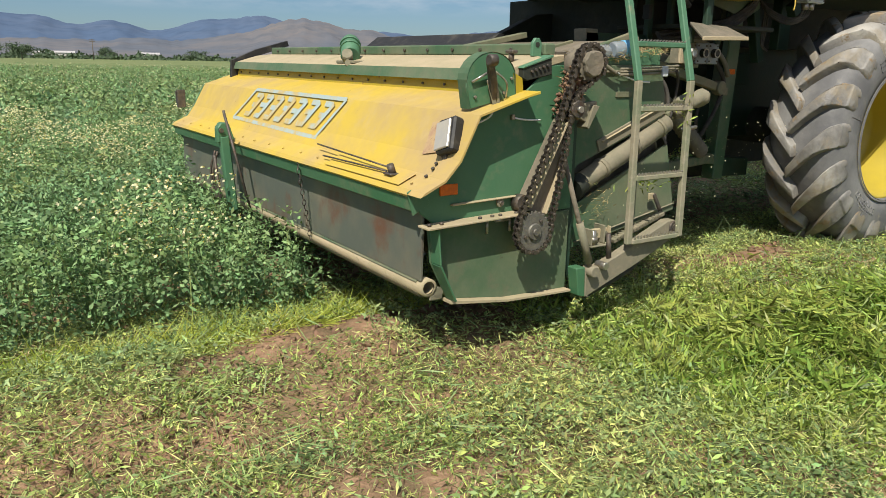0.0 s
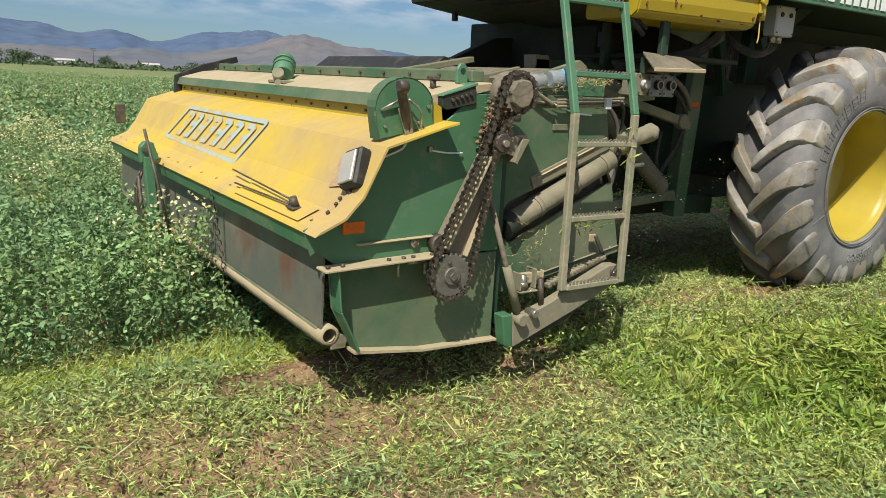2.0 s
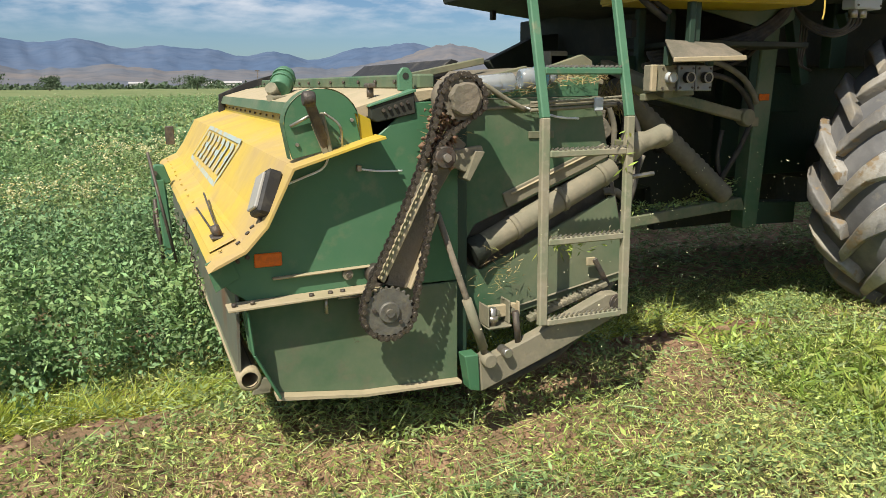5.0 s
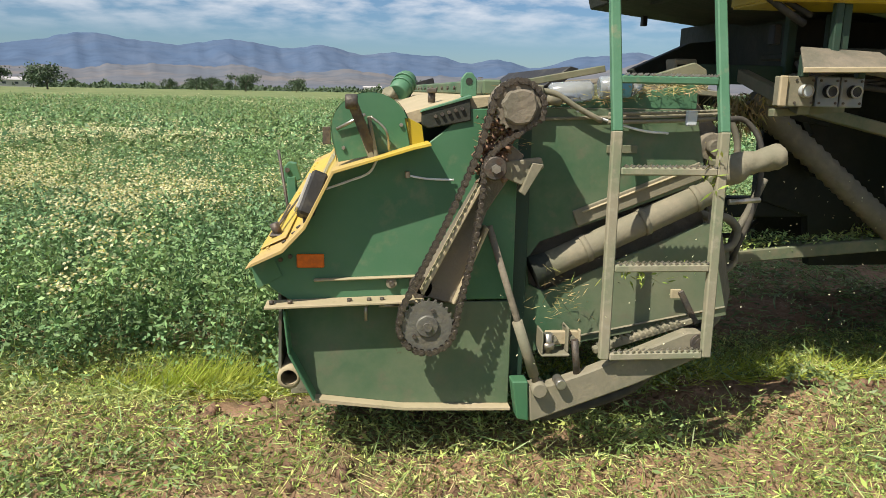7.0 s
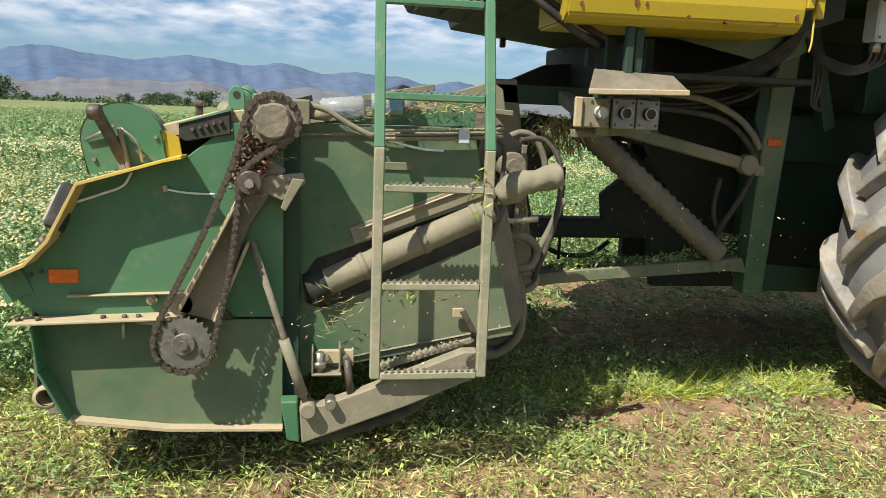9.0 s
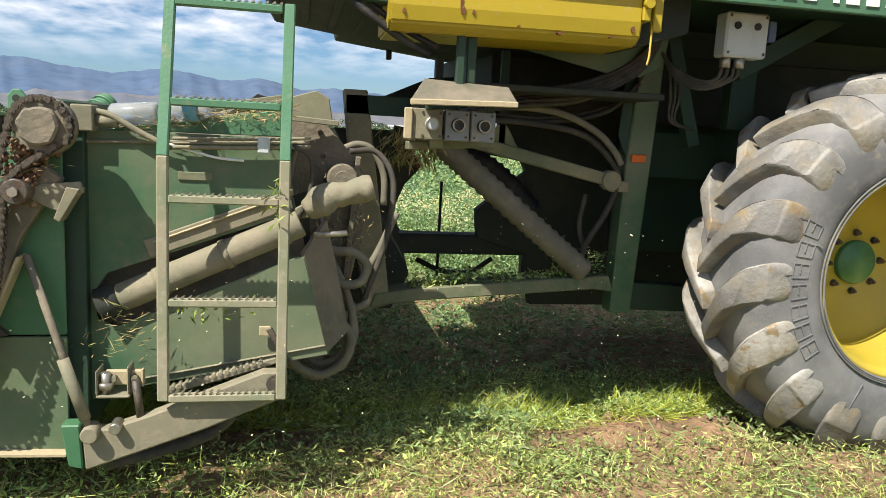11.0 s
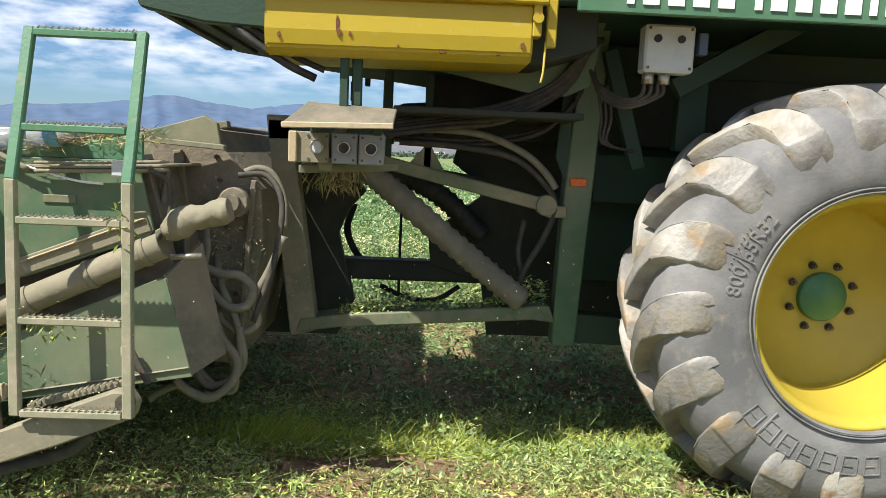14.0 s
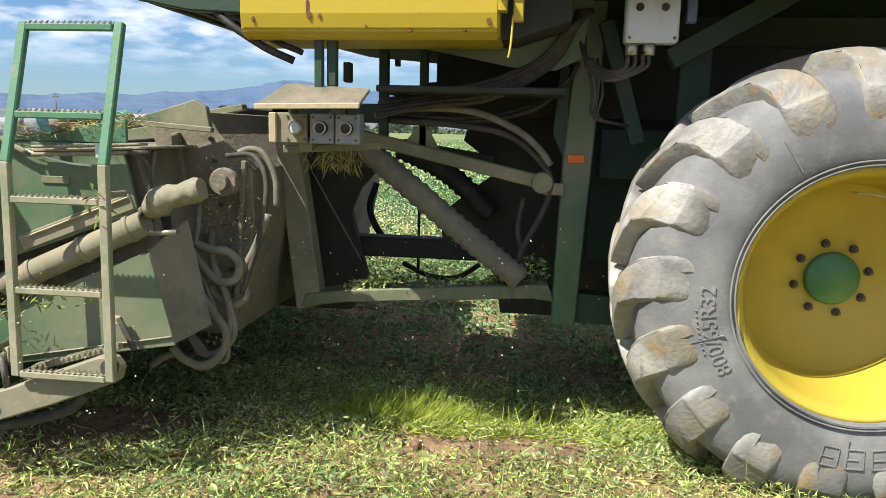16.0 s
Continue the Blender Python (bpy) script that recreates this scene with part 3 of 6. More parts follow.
    keep = np.array([noise.noise((a * 1.4, b * 2.5, 8.8)) for a, b in zip(x, y)]) > -0.12
    x, y = x[keep], y[keep]
    p = np.stack([x, y, ground_z(x, y)], 1)
    groups.append((*leaves(p, rng.normal(size=(len(x), 3)) * (1.3, 0.8, 0.25) + (0, 0, 0.22), rng.uniform(0.05, 0.15, len(x)), np.full(len(x), 0.003), 0.0), 0))
    # bent yellow-green tufts between the tracks
    for cx, cy, sx, sy, k, lift in ((-3.75, 0.62, 0.45, 0.07, 3600, 0.24), (-6.38, 0.62, 0.15, 0.06, 2600, 0.62), (-5.95, 0.60, 0.20, 0.06, 1700, 0.32), (-5.1, 0.60, 0.42, 0.06, 3000, 0.22), (-4.55, 0.62, 0.10, 0.06, 700, 0.4)):
        x, y = rng.normal(cx, sx, k), rng.normal(cy, sy, k)
        p = np.stack([x, y, ground_z(x, y)], 1)
        groups.append((*leaves(p, rng.normal(size=(k, 3)) * (0.6, 0.6, 0.2) + (0.8, -0.15, lift), rng.uniform(0.06, 0.19 + 0.12 * lift, k), np.full(k, 0.0040), 0.0), 0))
    v, f, m = stack(groups)
    tagged(many("edge_grass", v, f, [M_GRASS], m), "short yellow-green grass bent along the mown edge", "grass", kind="stuff")
    # windrow of fresh leaves
    n = 72000
    x = -3.1 + 5.5 * rng.uniform(0, 1, n) ** 1.3
    r = rng.normal(0, 0.42, n)
    y = -0.72 - 0.16 * (x + 2.6) + r
    lump = np.array([0.75 + 0.9 * noise.noise((a * 4.5, b * 4.5, 5.0)) + 0.6 * noise.noise((a * 11, b * 11, 3.0)) for a, b in zip(x, y)])
    h = 0.24 * np.clip(lump, 0.1, 1.6) * np.exp(-(r / 0.42) ** 2) * np.clip((x + 3.1) / 0.9, 0, 1) * rng.uniform(0.45, 1.0, n)
    p = np.stack([x, y, ground_z(x, y) + h + 0.005], 1)
    way = rng.normal(size=(n, 3)) * (1, 1, 0.5) + (0, 0, 0.1)
    v, f = leaves(p, way, rng.uniform(0.04, 0.12, n), rng.uniform(0.006, 0.017, n))
    tagged(many("windrow", v, f, [M_FRESH]), "heaped swath of bright fresh-cut green leaves", "windrow", kind="stuff")
    # clods
    n = 2600
    x, y = rng.uniform(-9, 1.5, n), rng.normal(0.2, 0.4, n)
    p = np.stack([x, y, ground_z(x, y)], 1)
    r = np.minimum(0.005 + rng.gamma(1.6, 0.009, n), 0.035)[:, None, None]
    octa = np.array([(1, 0, 0), (0, 1, 0), (-1, 0, 0), (0, -1, 0), (0, 0, 0.7), (0, 0, -0.7)])
    v = (p[:, None] + (octa + rng.normal(0, 0.2, (n, 6, 3))) * r).reshape(-1, 3)
    f = (np.arange(n)[:, None, None] * 6 + np.array([(0, 1, 4), (1, 2, 4), (2, 3, 4), (3, 0, 4), (1, 0, 5), (2, 1, 5), (3, 2, 5), (0, 3, 5)])).reshape(-1, 3)
    tagged(many("soil_clods", v, f, [M_SOIL_CLOD]), "crumbled brown soil clods", "soil", kind="stuff")


# distance haze is mixed into the base colours here; the air is clear
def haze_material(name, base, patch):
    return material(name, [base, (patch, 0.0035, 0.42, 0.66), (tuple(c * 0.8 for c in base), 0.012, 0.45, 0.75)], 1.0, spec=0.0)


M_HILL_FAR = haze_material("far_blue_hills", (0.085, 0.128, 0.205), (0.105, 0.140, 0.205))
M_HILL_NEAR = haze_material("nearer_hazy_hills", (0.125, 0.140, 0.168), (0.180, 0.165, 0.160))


def build_hills():
    def ridge(name, dist, floor, peaks, rough, mat, label):
        az = np.radians(np.linspace(-75, 75, 620))
        deg = np.degrees(az)
        el = np.full_like(az, floor)
        for a, e, w in peaks:
            el = np.maximum(el, e - (np.abs(deg - a) / w) ** 1.5 * 0.55)
        el = np.convolve(np.pad(el, 8, mode="edge"), np.hanning(19)[1:-1] / np.hanning(19).sum(), mode="valid") + 0.06
        el = el + np.array([noise.noise((a * 0.55, 3.0, dist)) * rough + noise.noise((a * 1.7, 7.0, dist)) * rough * 0.8 + noise.noise((a * 5.3, 2.0, dist)) * rough * 0.35 for a in deg])
        top = dist * np.tan(np.radians(np.maximum(el, 0.05)))
        rows = []
        for k, u in enumerate(np.linspace(0, 1, 14)):
            d = dist * (1 - 0.35 * (1 - u))
            wob = np.array([noise.noise((a * 0.9 + 3 * u, u * 5.0, dist * 0.1)) for a in deg])
            z = top * (u ** 1.25) * (1 + 0.28 * wob * (1 - u) * u * 3)
            rows.append(np.stack([-5.5 + d * np.sin(az), -2.5 + d * np.cos(az), z - (6 if k == 0 else 0)], 1))
        v = np.concatenate(rows)
        m = len(az)
        i = np.arange(len(v)).reshape(-1, m)
        f = np.stack([i[:-1, :-1], i[:-1, 1:], i[1:, 1:], i[1:, :-1]], -1).reshape(-1, 4)
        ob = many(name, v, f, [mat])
        ob.data.polygons.foreach_set("use_smooth", np.ones(len(f), bool))
        tagged(ob, label, "hills", kind="structure")
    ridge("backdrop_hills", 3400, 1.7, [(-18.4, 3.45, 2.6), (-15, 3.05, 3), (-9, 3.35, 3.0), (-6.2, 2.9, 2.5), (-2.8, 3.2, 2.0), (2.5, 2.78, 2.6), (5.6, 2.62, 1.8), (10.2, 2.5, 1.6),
                                        (-21.3, 2.85, 2), (-24.3, 2.5, 2.4), (-27.4, 2.55, 0.8), (-31, 2.0, 5), (20, 3.05, 2.2), (16.6, 2.72, 1.8), (28, 2.1, 5), (40, 2.4, 6)], 0.09, M_HILL_FAR, "distant mountain ridge under the sky, haze painted in as blue")
    ridge("backdrop_foothills", 2300, 0.7, [(23.2, 2.92, 2.4), (27, 2.2, 3.0), (18.5, 1.7, 3), (12, 1.3, 4), (6, 1.15, 4), (-1, 1.4, 5), (-14, 1.5, 6), (-9, 1.6, 3), (-22, 1.2, 5), (36, 1.9, 6)], 0.16, M_HILL_NEAR, "bare brownish foothills before the mountains, haze painted into the colour")


def build_tree(name, az, dist, h, wdt, seed, label):
    r2 = np.random.default_rng(seed)
    x, y = -5.5 + dist * math.sin(radians(az)), -2.5 + dist * math.cos(radians(az))
    tree = tagged(new(name), label, "tree", "trees along the field edge")
    tree.location = (x, y, -0.1)
    bms = [rod((0, 0, 0), (0.02 * h, 0, 0.5 * h), 0.035 * h, 8, 0.018 * h)]
    for k in range(5):
        a = k * 1.3 + seed
        bms.append(rod((0.01 * h, 0, (0.25 + 0.05 * k) * h), (0.28 * wdt * math.cos(a), 0.28 * wdt * math.sin(a), (0.55 + 0.07 * k) * h), 0.014 * h, 6, 0.005 * h))
    part("trunk", joined(*bms), M_BARK, tree)
    n = 1500
    c = np.stack([r2.normal(0, 0.33 * wdt, 14), r2.normal(0, 0.33 * wdt, 14), r2.uniform(0.35, 0.85, 14) * h], 1)
    p = c[r2.integers(0, 14, n)] + r2.normal(0, 1, (n, 3)) * (0.13 * wdt, 0.13 * wdt, 0.09 * h)
    v, f = leaves(p, r2.normal(size=(n, 3)), np.full(n, 0.10 * h), np.full(n, 0.07 * h))
    many("crown", v, f, [M_TREE], None, tree)


def build_distance():
    for i, (az, d, h, w) in enumerate([(4.8, 240, 3.4, 5.0), (-4.6, 260, 3.4, 4.0), (-8.2, 250, 4.2, 3.8), (-9.3, 300, 2.6, 2.6), (-10.6, 280, 3.6, 4.6), (-11.6, 280, 3.4, 4.0), (-13.4, 320, 3.0, 2.5),
                                       (-21.1, 200, 4.6, 5.0), (-24.3, 230, 4.2, 4.5), (-25.9, 240, 4.0, 4.0), (9.9, 380, 4.0, 5.0), (15.5, 380, 3.5, 5.0)]):
        build_tree("tree", az, d, h * 1.35, w * 1.45, i, "small round-crowned dark green tree at the field's far edge")
    # hedge and woods along the far edge, uncountable
    n = 14000
    a = np.radians(rng.uniform(-42, 34, n))
    d = rng.uniform(330, 420, n)
    hh = np.array([max(0.25, 0.9 + 2.2 * noise.noise((float(t) * 60, 1.0, 2.0)) + 1.3 * noise.noise((float(t) * 260, 1.0, 2.0))) for t in a])
    p = np.stack([-5.5 + d * np.sin(a), -2.5 + d * np.cos(a), rng.uniform(0, 1, n) * hh * 1.5], 1)
    v, f = leaves(p, rng.normal(size=(n, 3)), np.full(n, 1.5), np.full(n, 1.1))
    tagged(many("far_hedgerow", v, f, [M_TREE]), "dark hedgerow and poplars along the far field edge", "hedge", kind="stuff")
    # farm sheds
    for az, d, w, h in ((-23.2, 330, 17, 3.6), (-31.0, 330, 40, 5.0), (-33.5, 360, 30, 6.5), (7.0, 700, 22, 5), (6.0, 760, 16, 5), (12.5, 720, 18, 5), (1.0, 760, 18, 5)):
        shed = tagged(new("farm_shed"), "long pale farm shed with a low pitched roof", "building", "far sheds")
        shed.matrix_world = pose(-5.5 + d * math.sin(radians(az)), -2.5 + d * math.cos(radians(az)), 0, 0, 0, -az)
        part("wall", box(-w / 2, w / 2, 0, 8, 0, h * 0.7, 0), M_FARWALL, shed)
        roof = bmesh.new()
        pts = [(-w / 2 - 0.4, -0.5, h * 0.7), (w / 2 + 0.4, -0.5, h * 0.7), (w / 2 + 0.4, 4, h), (-w / 2 - 0.4, 4, h), (w / 2 + 0.4, 8.5, h * 0.7), (-w / 2 - 0.4, 8.5, h * 0.7)]
        vv = [roof.verts.new(q) for q in pts]
        for f4 in ((0, 1, 2, 3), (3, 2, 4, 5), (0, 3, 5), (1, 4, 2)):
            roof.faces.new([vv[k] for k in f4])
        part("roof", roof, M_FARROOF, shed)
        for k in range(4):
            xx = -w * 0.36 + k * w * 0.24
            part("window", box(xx - 0.6, xx + 0.6, -0.05, 0.05, h * 0.28, h * 0.5, 0), M_GLASS_DARK, shed)
    for az, d, h in ((9.05, 260, 6.2), (-8.9, 330, 5.2), (-21.9, 260, 4.4), (-34.3, 190, 7.5)):
        pole = tagged(new("utility_pole"), "thin wooden utility pole with cross arms", "pole", "utility poles")
        pole.location = (-5.5 + d * math.sin(radians(az)), -2.5 + d * math.cos(radians(az)), 0)
        part("mast", rod((0, 0, -0.3), (0, 0, h), 0.13, 8, 0.09), M_BARK, pole)
        for zz in (0.90, 0.98):
            part("cross_arm", box(-0.8, 0.8, -0.06, 0.06, h * zz - 0.08, h * zz + 0.08, 0), M_BARK, pole)


build_ground()
build_crop()
build_clippings()
build_hills()
build_distance()


# ---- the harvester ----
harvester = tagged(new("harvester"), "dusty green and yellow pea harvester mowing with its front header lowered", "harvester")
YS = -0.22    # outer face of the header's near end plate


def build_header():
    H = harvester
    # near end plate: upper and lower sheets with the bearing rail between
    upper = [(-3.914, 0.775), (-3.90, 0.795), (-3.819, 0.834), (-3.754, 0.903), (-3.668, 1.068), (-3.381, 1.149), (-3.25, 1.255), (-3.10, 1.26), (-3.10, 0.655), (-3.80, 0.655), (-3.86, 0.70)]
    lower = [(-3.827, 0.648), (-3.813, 0.503), (-3.732, 0.345), (-3.45, 0.306), (-3.10, 0.295), (-3.10, 0.648)]
    up = part("end_plate", prism(upper, YS, YS + 0.012), M_GREEN, H, "dark green painted header end plate with dust")
    part("end_plate", prism(lower, YS + 0.004, YS + 0.016), M_GREEN_MID, H, "dark green lower end plate grey with dust")
    part("edge_flange", prism([(-3.74, 0.347), (-3.45, 0.308), (-3.10, 0.297), (-3.10, 0.287), (-3.45, 0.297), (-3.74, 0.333)], YS - 0.035, YS + 0.03, 0.001), M_TAN, H)
    part("front_flange", joined(bar((-3.818, YS - 0.03, 0.645), (-3.806, YS - 0.03, 0.505), 0.008, 0.07), bar((-3.806, YS - 0.03, 0.505), (-3.732, YS - 0.03, 0.35), 0.008, 0.07)), M_GREEN, H)
    rail = part("bearing_rail", joined(prism([(-3.875, 0.652), (-3.39, 0.668), (-3.39, 0.676), (-3.875, 0.661)], YS - 0.078, YS + 0.0, 0.002), prism([(-3.73, 0.723), (-3.36, 0.735), (-3.36, 0.742), (-3.73, 0.730)], YS - 0.02, YS)), M_TAN, H, "dust-covered steel rail along the end plate")
    for x in (-3.855, -3.80, -3.62, -3.56, -3.52, -3.44):
        bolt("bolt", rail, (x, YS - 0.05, 0.668 + 0.02 * (x + 3.6)), (0, 0, 1), 0.008, 0.01)
    part("round_plug", rod((-3.49, YS - 0.012, 0.715), (-3.49, YS, 0.715), 0.017, 16), M_DUSTY, up)
    part("round_plug", rod((-3.49, YS - 0.02, 0.715), (-3.49, YS, 0.715), 0.008, 12), M_STEEL, up)
    part("handle", joined(rod((-3.57, YS - 0.03, 0.655), (-3.57, YS - 0.03, 0.60), 0.006), rod((-3.53, YS - 0.03, 0.648), (-3.455, YS - 0.03, 0.648), 0.006), rod((-3.455, YS - 0.03, 0.648), (-3.455, YS - 0.03, 0.60), 0.006)), M_BRASS, rail)
    ref = part("reflector", box(-3.781, -3.697, YS - 0.008, YS, 0.765, 0.808, 0.003), M_ORANGE, up, "orange rectangular reflector")
    for x, z in ((-3.80, 0.80), (-3.83, 0.79)):
        bolt("bolt", up, (x, YS, z), r=0.007)
    corner = part("corner_gusset", prism([(-3.925, 0.79), (-3.86, 0.82), (-3.825, 0.74), (-3.90, 0.70)], YS - 0.006, YS, 0.001), M_GREEN, up)
    part("clip", box(-3.45, -3.435, YS - 0.015, YS, 1.045, 1.065, 0.002), M_BRASS, up)
    part("wire", tube([(-3.44, YS - 0.01, 1.052), (-3.38, YS - 0.012, 1.043), (-3.30, YS - 0.01, 1.04)], 0.0035, 6), M_WHITE, up)
    part("wire", tube([(-3.69, YS - 0.01, 1.01), (-3.62, YS - 0.012, 1.035), (-3.56, YS - 0.012, 1.06), (-3.535, YS - 0.01, 1.10)], 0.004, 6), M_WHITE, up)

    # yellow cover: three folds swept across the header
    prof = [(-3.914, 0.778), (-3.90, 0.797), (-3.80, 0.842), (-3.745, 0.915), (-3.655, 1.075), (-3.46, 1.140)]
    thick = [(x + 0.012, z - 0.012) for x, z in reversed(prof)]
    cover_bm = bmesh.new()
    ys = np.linspace(YS + 0.005, 3.20, 40)
    rows = []
    for y in ys:
        row = []
        for j, (x, z) in enumerate(prof + thick):
            d = noise.noise((y * 1.3, j * 0.6, 3.0)) * 0.003 + noise.noise((y * 5, j * 0.9, 1.0)) * 0.001
            row.append(cover_bm.verts.new((x + d, y, z + d * 0.6)))
        rows.append(row)
    k = len(prof + thick)
    for a, b in zip(rows, rows[1:]):
        for j in range(k):
            cover_bm.faces.new((a[j], b[j], b[(j + 1) % k], a[(j + 1) % k]))
    cover_bm.faces.new(rows[0]); cover_bm.faces.new(rows[-1][::-1])
    bmesh.ops.recalc_face_normals(cover_bm, faces=cover_bm.faces)
    cover = part("header_cover", cover_bm, M_YELLOW_DUSTY, H, "yellow sheet-metal cover, dusty, scratched and rust-edged")
    for i in range(16):
        bolt("bolt", cover, (-3.873 + 0.006 * (i % 2), YS + 0.05 + i * 0.215, 0.814), (-0.4, 0, 0.9), 0.006, 0.005, M_YELLOW_DUSTY)
    for x, z in ((-3.82, 0.838), (-3.79, 0.866), (-3.775, 0.885)):
        bolt("bolt", cover, (x, YS + 0.03, z), (-0.5, 0, 0.8), 0.008, 0.006)
    part("patch_plate", bar((-3.862, YS + 0.10, 0.822), (-3.862, 0.55, 0.822), 0.09, 0.004, (-0.42, 0, 0.9)), M_YELLOW_DUSTY, cover, "rusty patch plate on the cover's lip")
    part("eye_bolt", joined(rod((-3.855, 0.0, 0.82), (-3.872, 0.0, 0.865), 0.016, 8), box(-3.885, -3.83, -0.03, 0.035, 0.822, 0.832)), M_STEEL, cover, "rusty eye bolt")
    part("lock_rod", rod((-3.86, 0.03, 0.85), (-3.83, 0.78, 0.868), 0.004, 8), M_STEEL, cover)
    part("lock_rod", rod((-3.87, 0.03, 0.835), (-3.875, 0.62, 0.832), 0.004, 8), M_STEEL, cover)
    # faded marking: a slanted frame with seven blocks
    marking = bmesh.new()
    n1 = Vector((-0.865, 0, 0.49))

    def on_cover(u, w):   # u along y, w up the slope
        return Vector((-3.742 + 0.088 * w, u, 0.918 + 0.157 * w)) + n1 * 0.008

    def strip(u0, w0, u1, w1, t):
        a, b = on_cover(u0, w0), on_cover(u1, w1)
        return bar(a, b, t, 0.0008, n1, 0)
    marks = [strip(0.80, 0.98, 2.06, 0.98, 0.022), strip(0.93, -0.26, 2.24, -0.16, 0.022), strip(0.80, 0.98, 0.95, -0.26, 0.022), strip(2.06, 0.98, 2.24, -0.16, 0.022)]
    for i in range(7):
        u = 0.91 + i * 0.165
        marks.append(strip(u, 0.80, u + 0.10, 0.02, 0.036))
        for w, over in ((0.78, 0.085), (0.42 + 0.04 * (i % 2), 0.06 + 0.02 * (i % 3)), (0.06, 0.08)):
            marks.append(strip(u + 0.012 + 0.11 * (0.8 - w), w, u + 0.012 + 0.11 * (0.8 - w) + over, w, 0.030))
    part("painted_marking", joined(*marks), M_BLUE, cover, "faded blue painted block marking")
    part("worn_patch", strip(-0.10, -0.05, -0.07, 0.72, 0.085), material("worn_pink_primer", [(0.38, 0.24, 0.15), ((0.46, 0.33, 0.17), 20.0, 0.4, 0.65), ((0.22, 0.10, 0.05), 40.0, 0.55, 0.7)], 0.8), cover, "worn patch of bare primer")
    # yellow strip with bolts, green lip, dusty roof
    strip_bm = prism([(-3.462, 1.135), (-3.452, 1.135), (-3.440, 1.195), (-3.450, 1.195)], YS + 0.01, 3.02, 0.001)
    ystrip = part("bolted_strip", strip_bm, M_YELLOW, H, "bright yellow bolted strip")
    for i in range(18):
        bolt("bolt", ystrip, (-3.457, YS + 0.1 + i * 0.18, 1.166), (-1, 0, 0.1), 0.006, 0.008)
    roof = part("header_roof", prism([(-3.475, 1.190), (-3.455, 1.240), (-3.30, 1.285), (-3.16, 1.300), (-3.16, 1.27), (-3.44, 1.200)], YS + 0.02, 3.04, 0.004), M_TAN, H, "green header roof under a thick coat of tan dust")
    part("roof_lip", prism([(-3.482, 1.188), (-3.462, 1.238), (-3.456, 1.236), (-3.474, 1.188)], YS + 0.02, 3.05, 0.001), M_GREEN_MID, roof)
    part("roof_rail", box(-3.20, -3.14, YS + 0.10, 3.0, 1.296, 1.345, 0.006), M_GREEN_MID, H, "pale green top rail with bolt heads")
    for i in range(13):
        bolt("bolt", roof, (-3.203, 0.1 + i * 0.23, 1.32), (-1, 0, 0), 0.008, 0.008)
    lug = part("lifting_lug", prism([(-3.27, 1.29), (-3.27, 1.345), (-3.255, 1.365), (-3.235, 1.365), (-3.22, 1.345), (-3.22, 1.29)], -0.125, -0.108, 0.003), M_LADDER, H)
    # near-black disc on the lug in place of a shaded bore
    part("hole", rod((-3.245, -0.127, 1.338), (-3.245, -0.106, 1.338), 0.011, 12), M_SHADE_DARK, lug)
    part("wing_nut", joined(rod((-3.36, -0.10, 1.27), (-3.36, -0.10, 1.30), 0.012, 8), box(-3.375, -3.345, -0.125, -0.075, 1.30, 1.315)), M_STEEL, H)
    # hydraulic motor on the roof
    motor = part("roof_motor", rod((-3.40, 1.28, 1.285), (-3.34, 1.40, 1.365), 0.055, 18, 0.05, 0.006), M_LADDER, H, "green hydraulic motor on the roof")
    for u in (0.45, 0.72):
        p0 = Vector((-3.40, 1.28, 1.285)).lerp(Vector((-3.34, 1.40, 1.365)), u)
        dd = Vector((0.06, 0.12, 0.08)).normalized() * 0.008
        part("rib", rod(p0 - dd, p0 + dd, 0.060, 18), M_LADDER, motor)
    part("fitting", joined(rod((-3.42, 1.27, 1.26), (-3.45, 1.22, 1.30), 0.03, 10), rod((-3.43, 1.25, 1.24), (-3.46, 1.19, 1.25), 0.018, 10), box(-3.45, -3.36, 1.15, 1.36, 1.245, 1.262)), M_DUSTY, motor)
    # black rubber flap at the far end
    part("end_flap", prism([(-3.50, 1.12), (-3.49, 1.25), (-3.30, 1.33), (-3.05, 1.40), (-3.04, 1.36), (-3.30, 1.28), (-3.42, 1.15)], 3.05, 3.09, 0.002), M_BLACK, H, "black rubber end flap")
    part("far_end_plate", prism(upper[:8] + [(-3.10, 0.30), (-3.73, 0.345), (-3.82, 0.65)], 3.20, 3.215), M_GREEN, H)
    part("far_bracket", joined(box(-3.86, -3.82, 3.22, 3.27, 0.93, 1.02), box(-3.86, -3.80, 3.215, 3.24, 0.90, 1.03)), M_STEEL, H)
    # front wall below the cover, pipe and skid
    front = part("front_sheet", prism([(-3.885, 0.775), (-3.842, 0.69), (-3.842, 0.62), (-3.848, 0.43), (-3.838, 0.43), (-3.832, 0.62), (-3.832, 0.69), (-3.875, 0.778)], YS + 0.02, 3.19, 0.001), M_GREY_SHEET, H, "weathered grey and rust-stained front sheet")
    part("shadow_lip", prism([(-3.905, 0.778), (-3.895, 0.715), (-3.885, 0.715), (-3.893, 0.778)], YS + 0.01, 3.19, 0.001), M_GREEN, H, "green front lip under the cover")
    pipe_bm = lathe([(-0.21, 0.026), (-0.21, 0.037), (3.18, 0.037), (3.18, 0.026)], 24, (-3.815, 0, 0.400))
    part("front_pipe", joined(pipe_bm, lathe([(-0.20, 0.027), (-0.05, 0.027)], 24, (-3.815, 0, 0.400))), M_TAN, H, "open-ended steel pipe along the lower front edge")
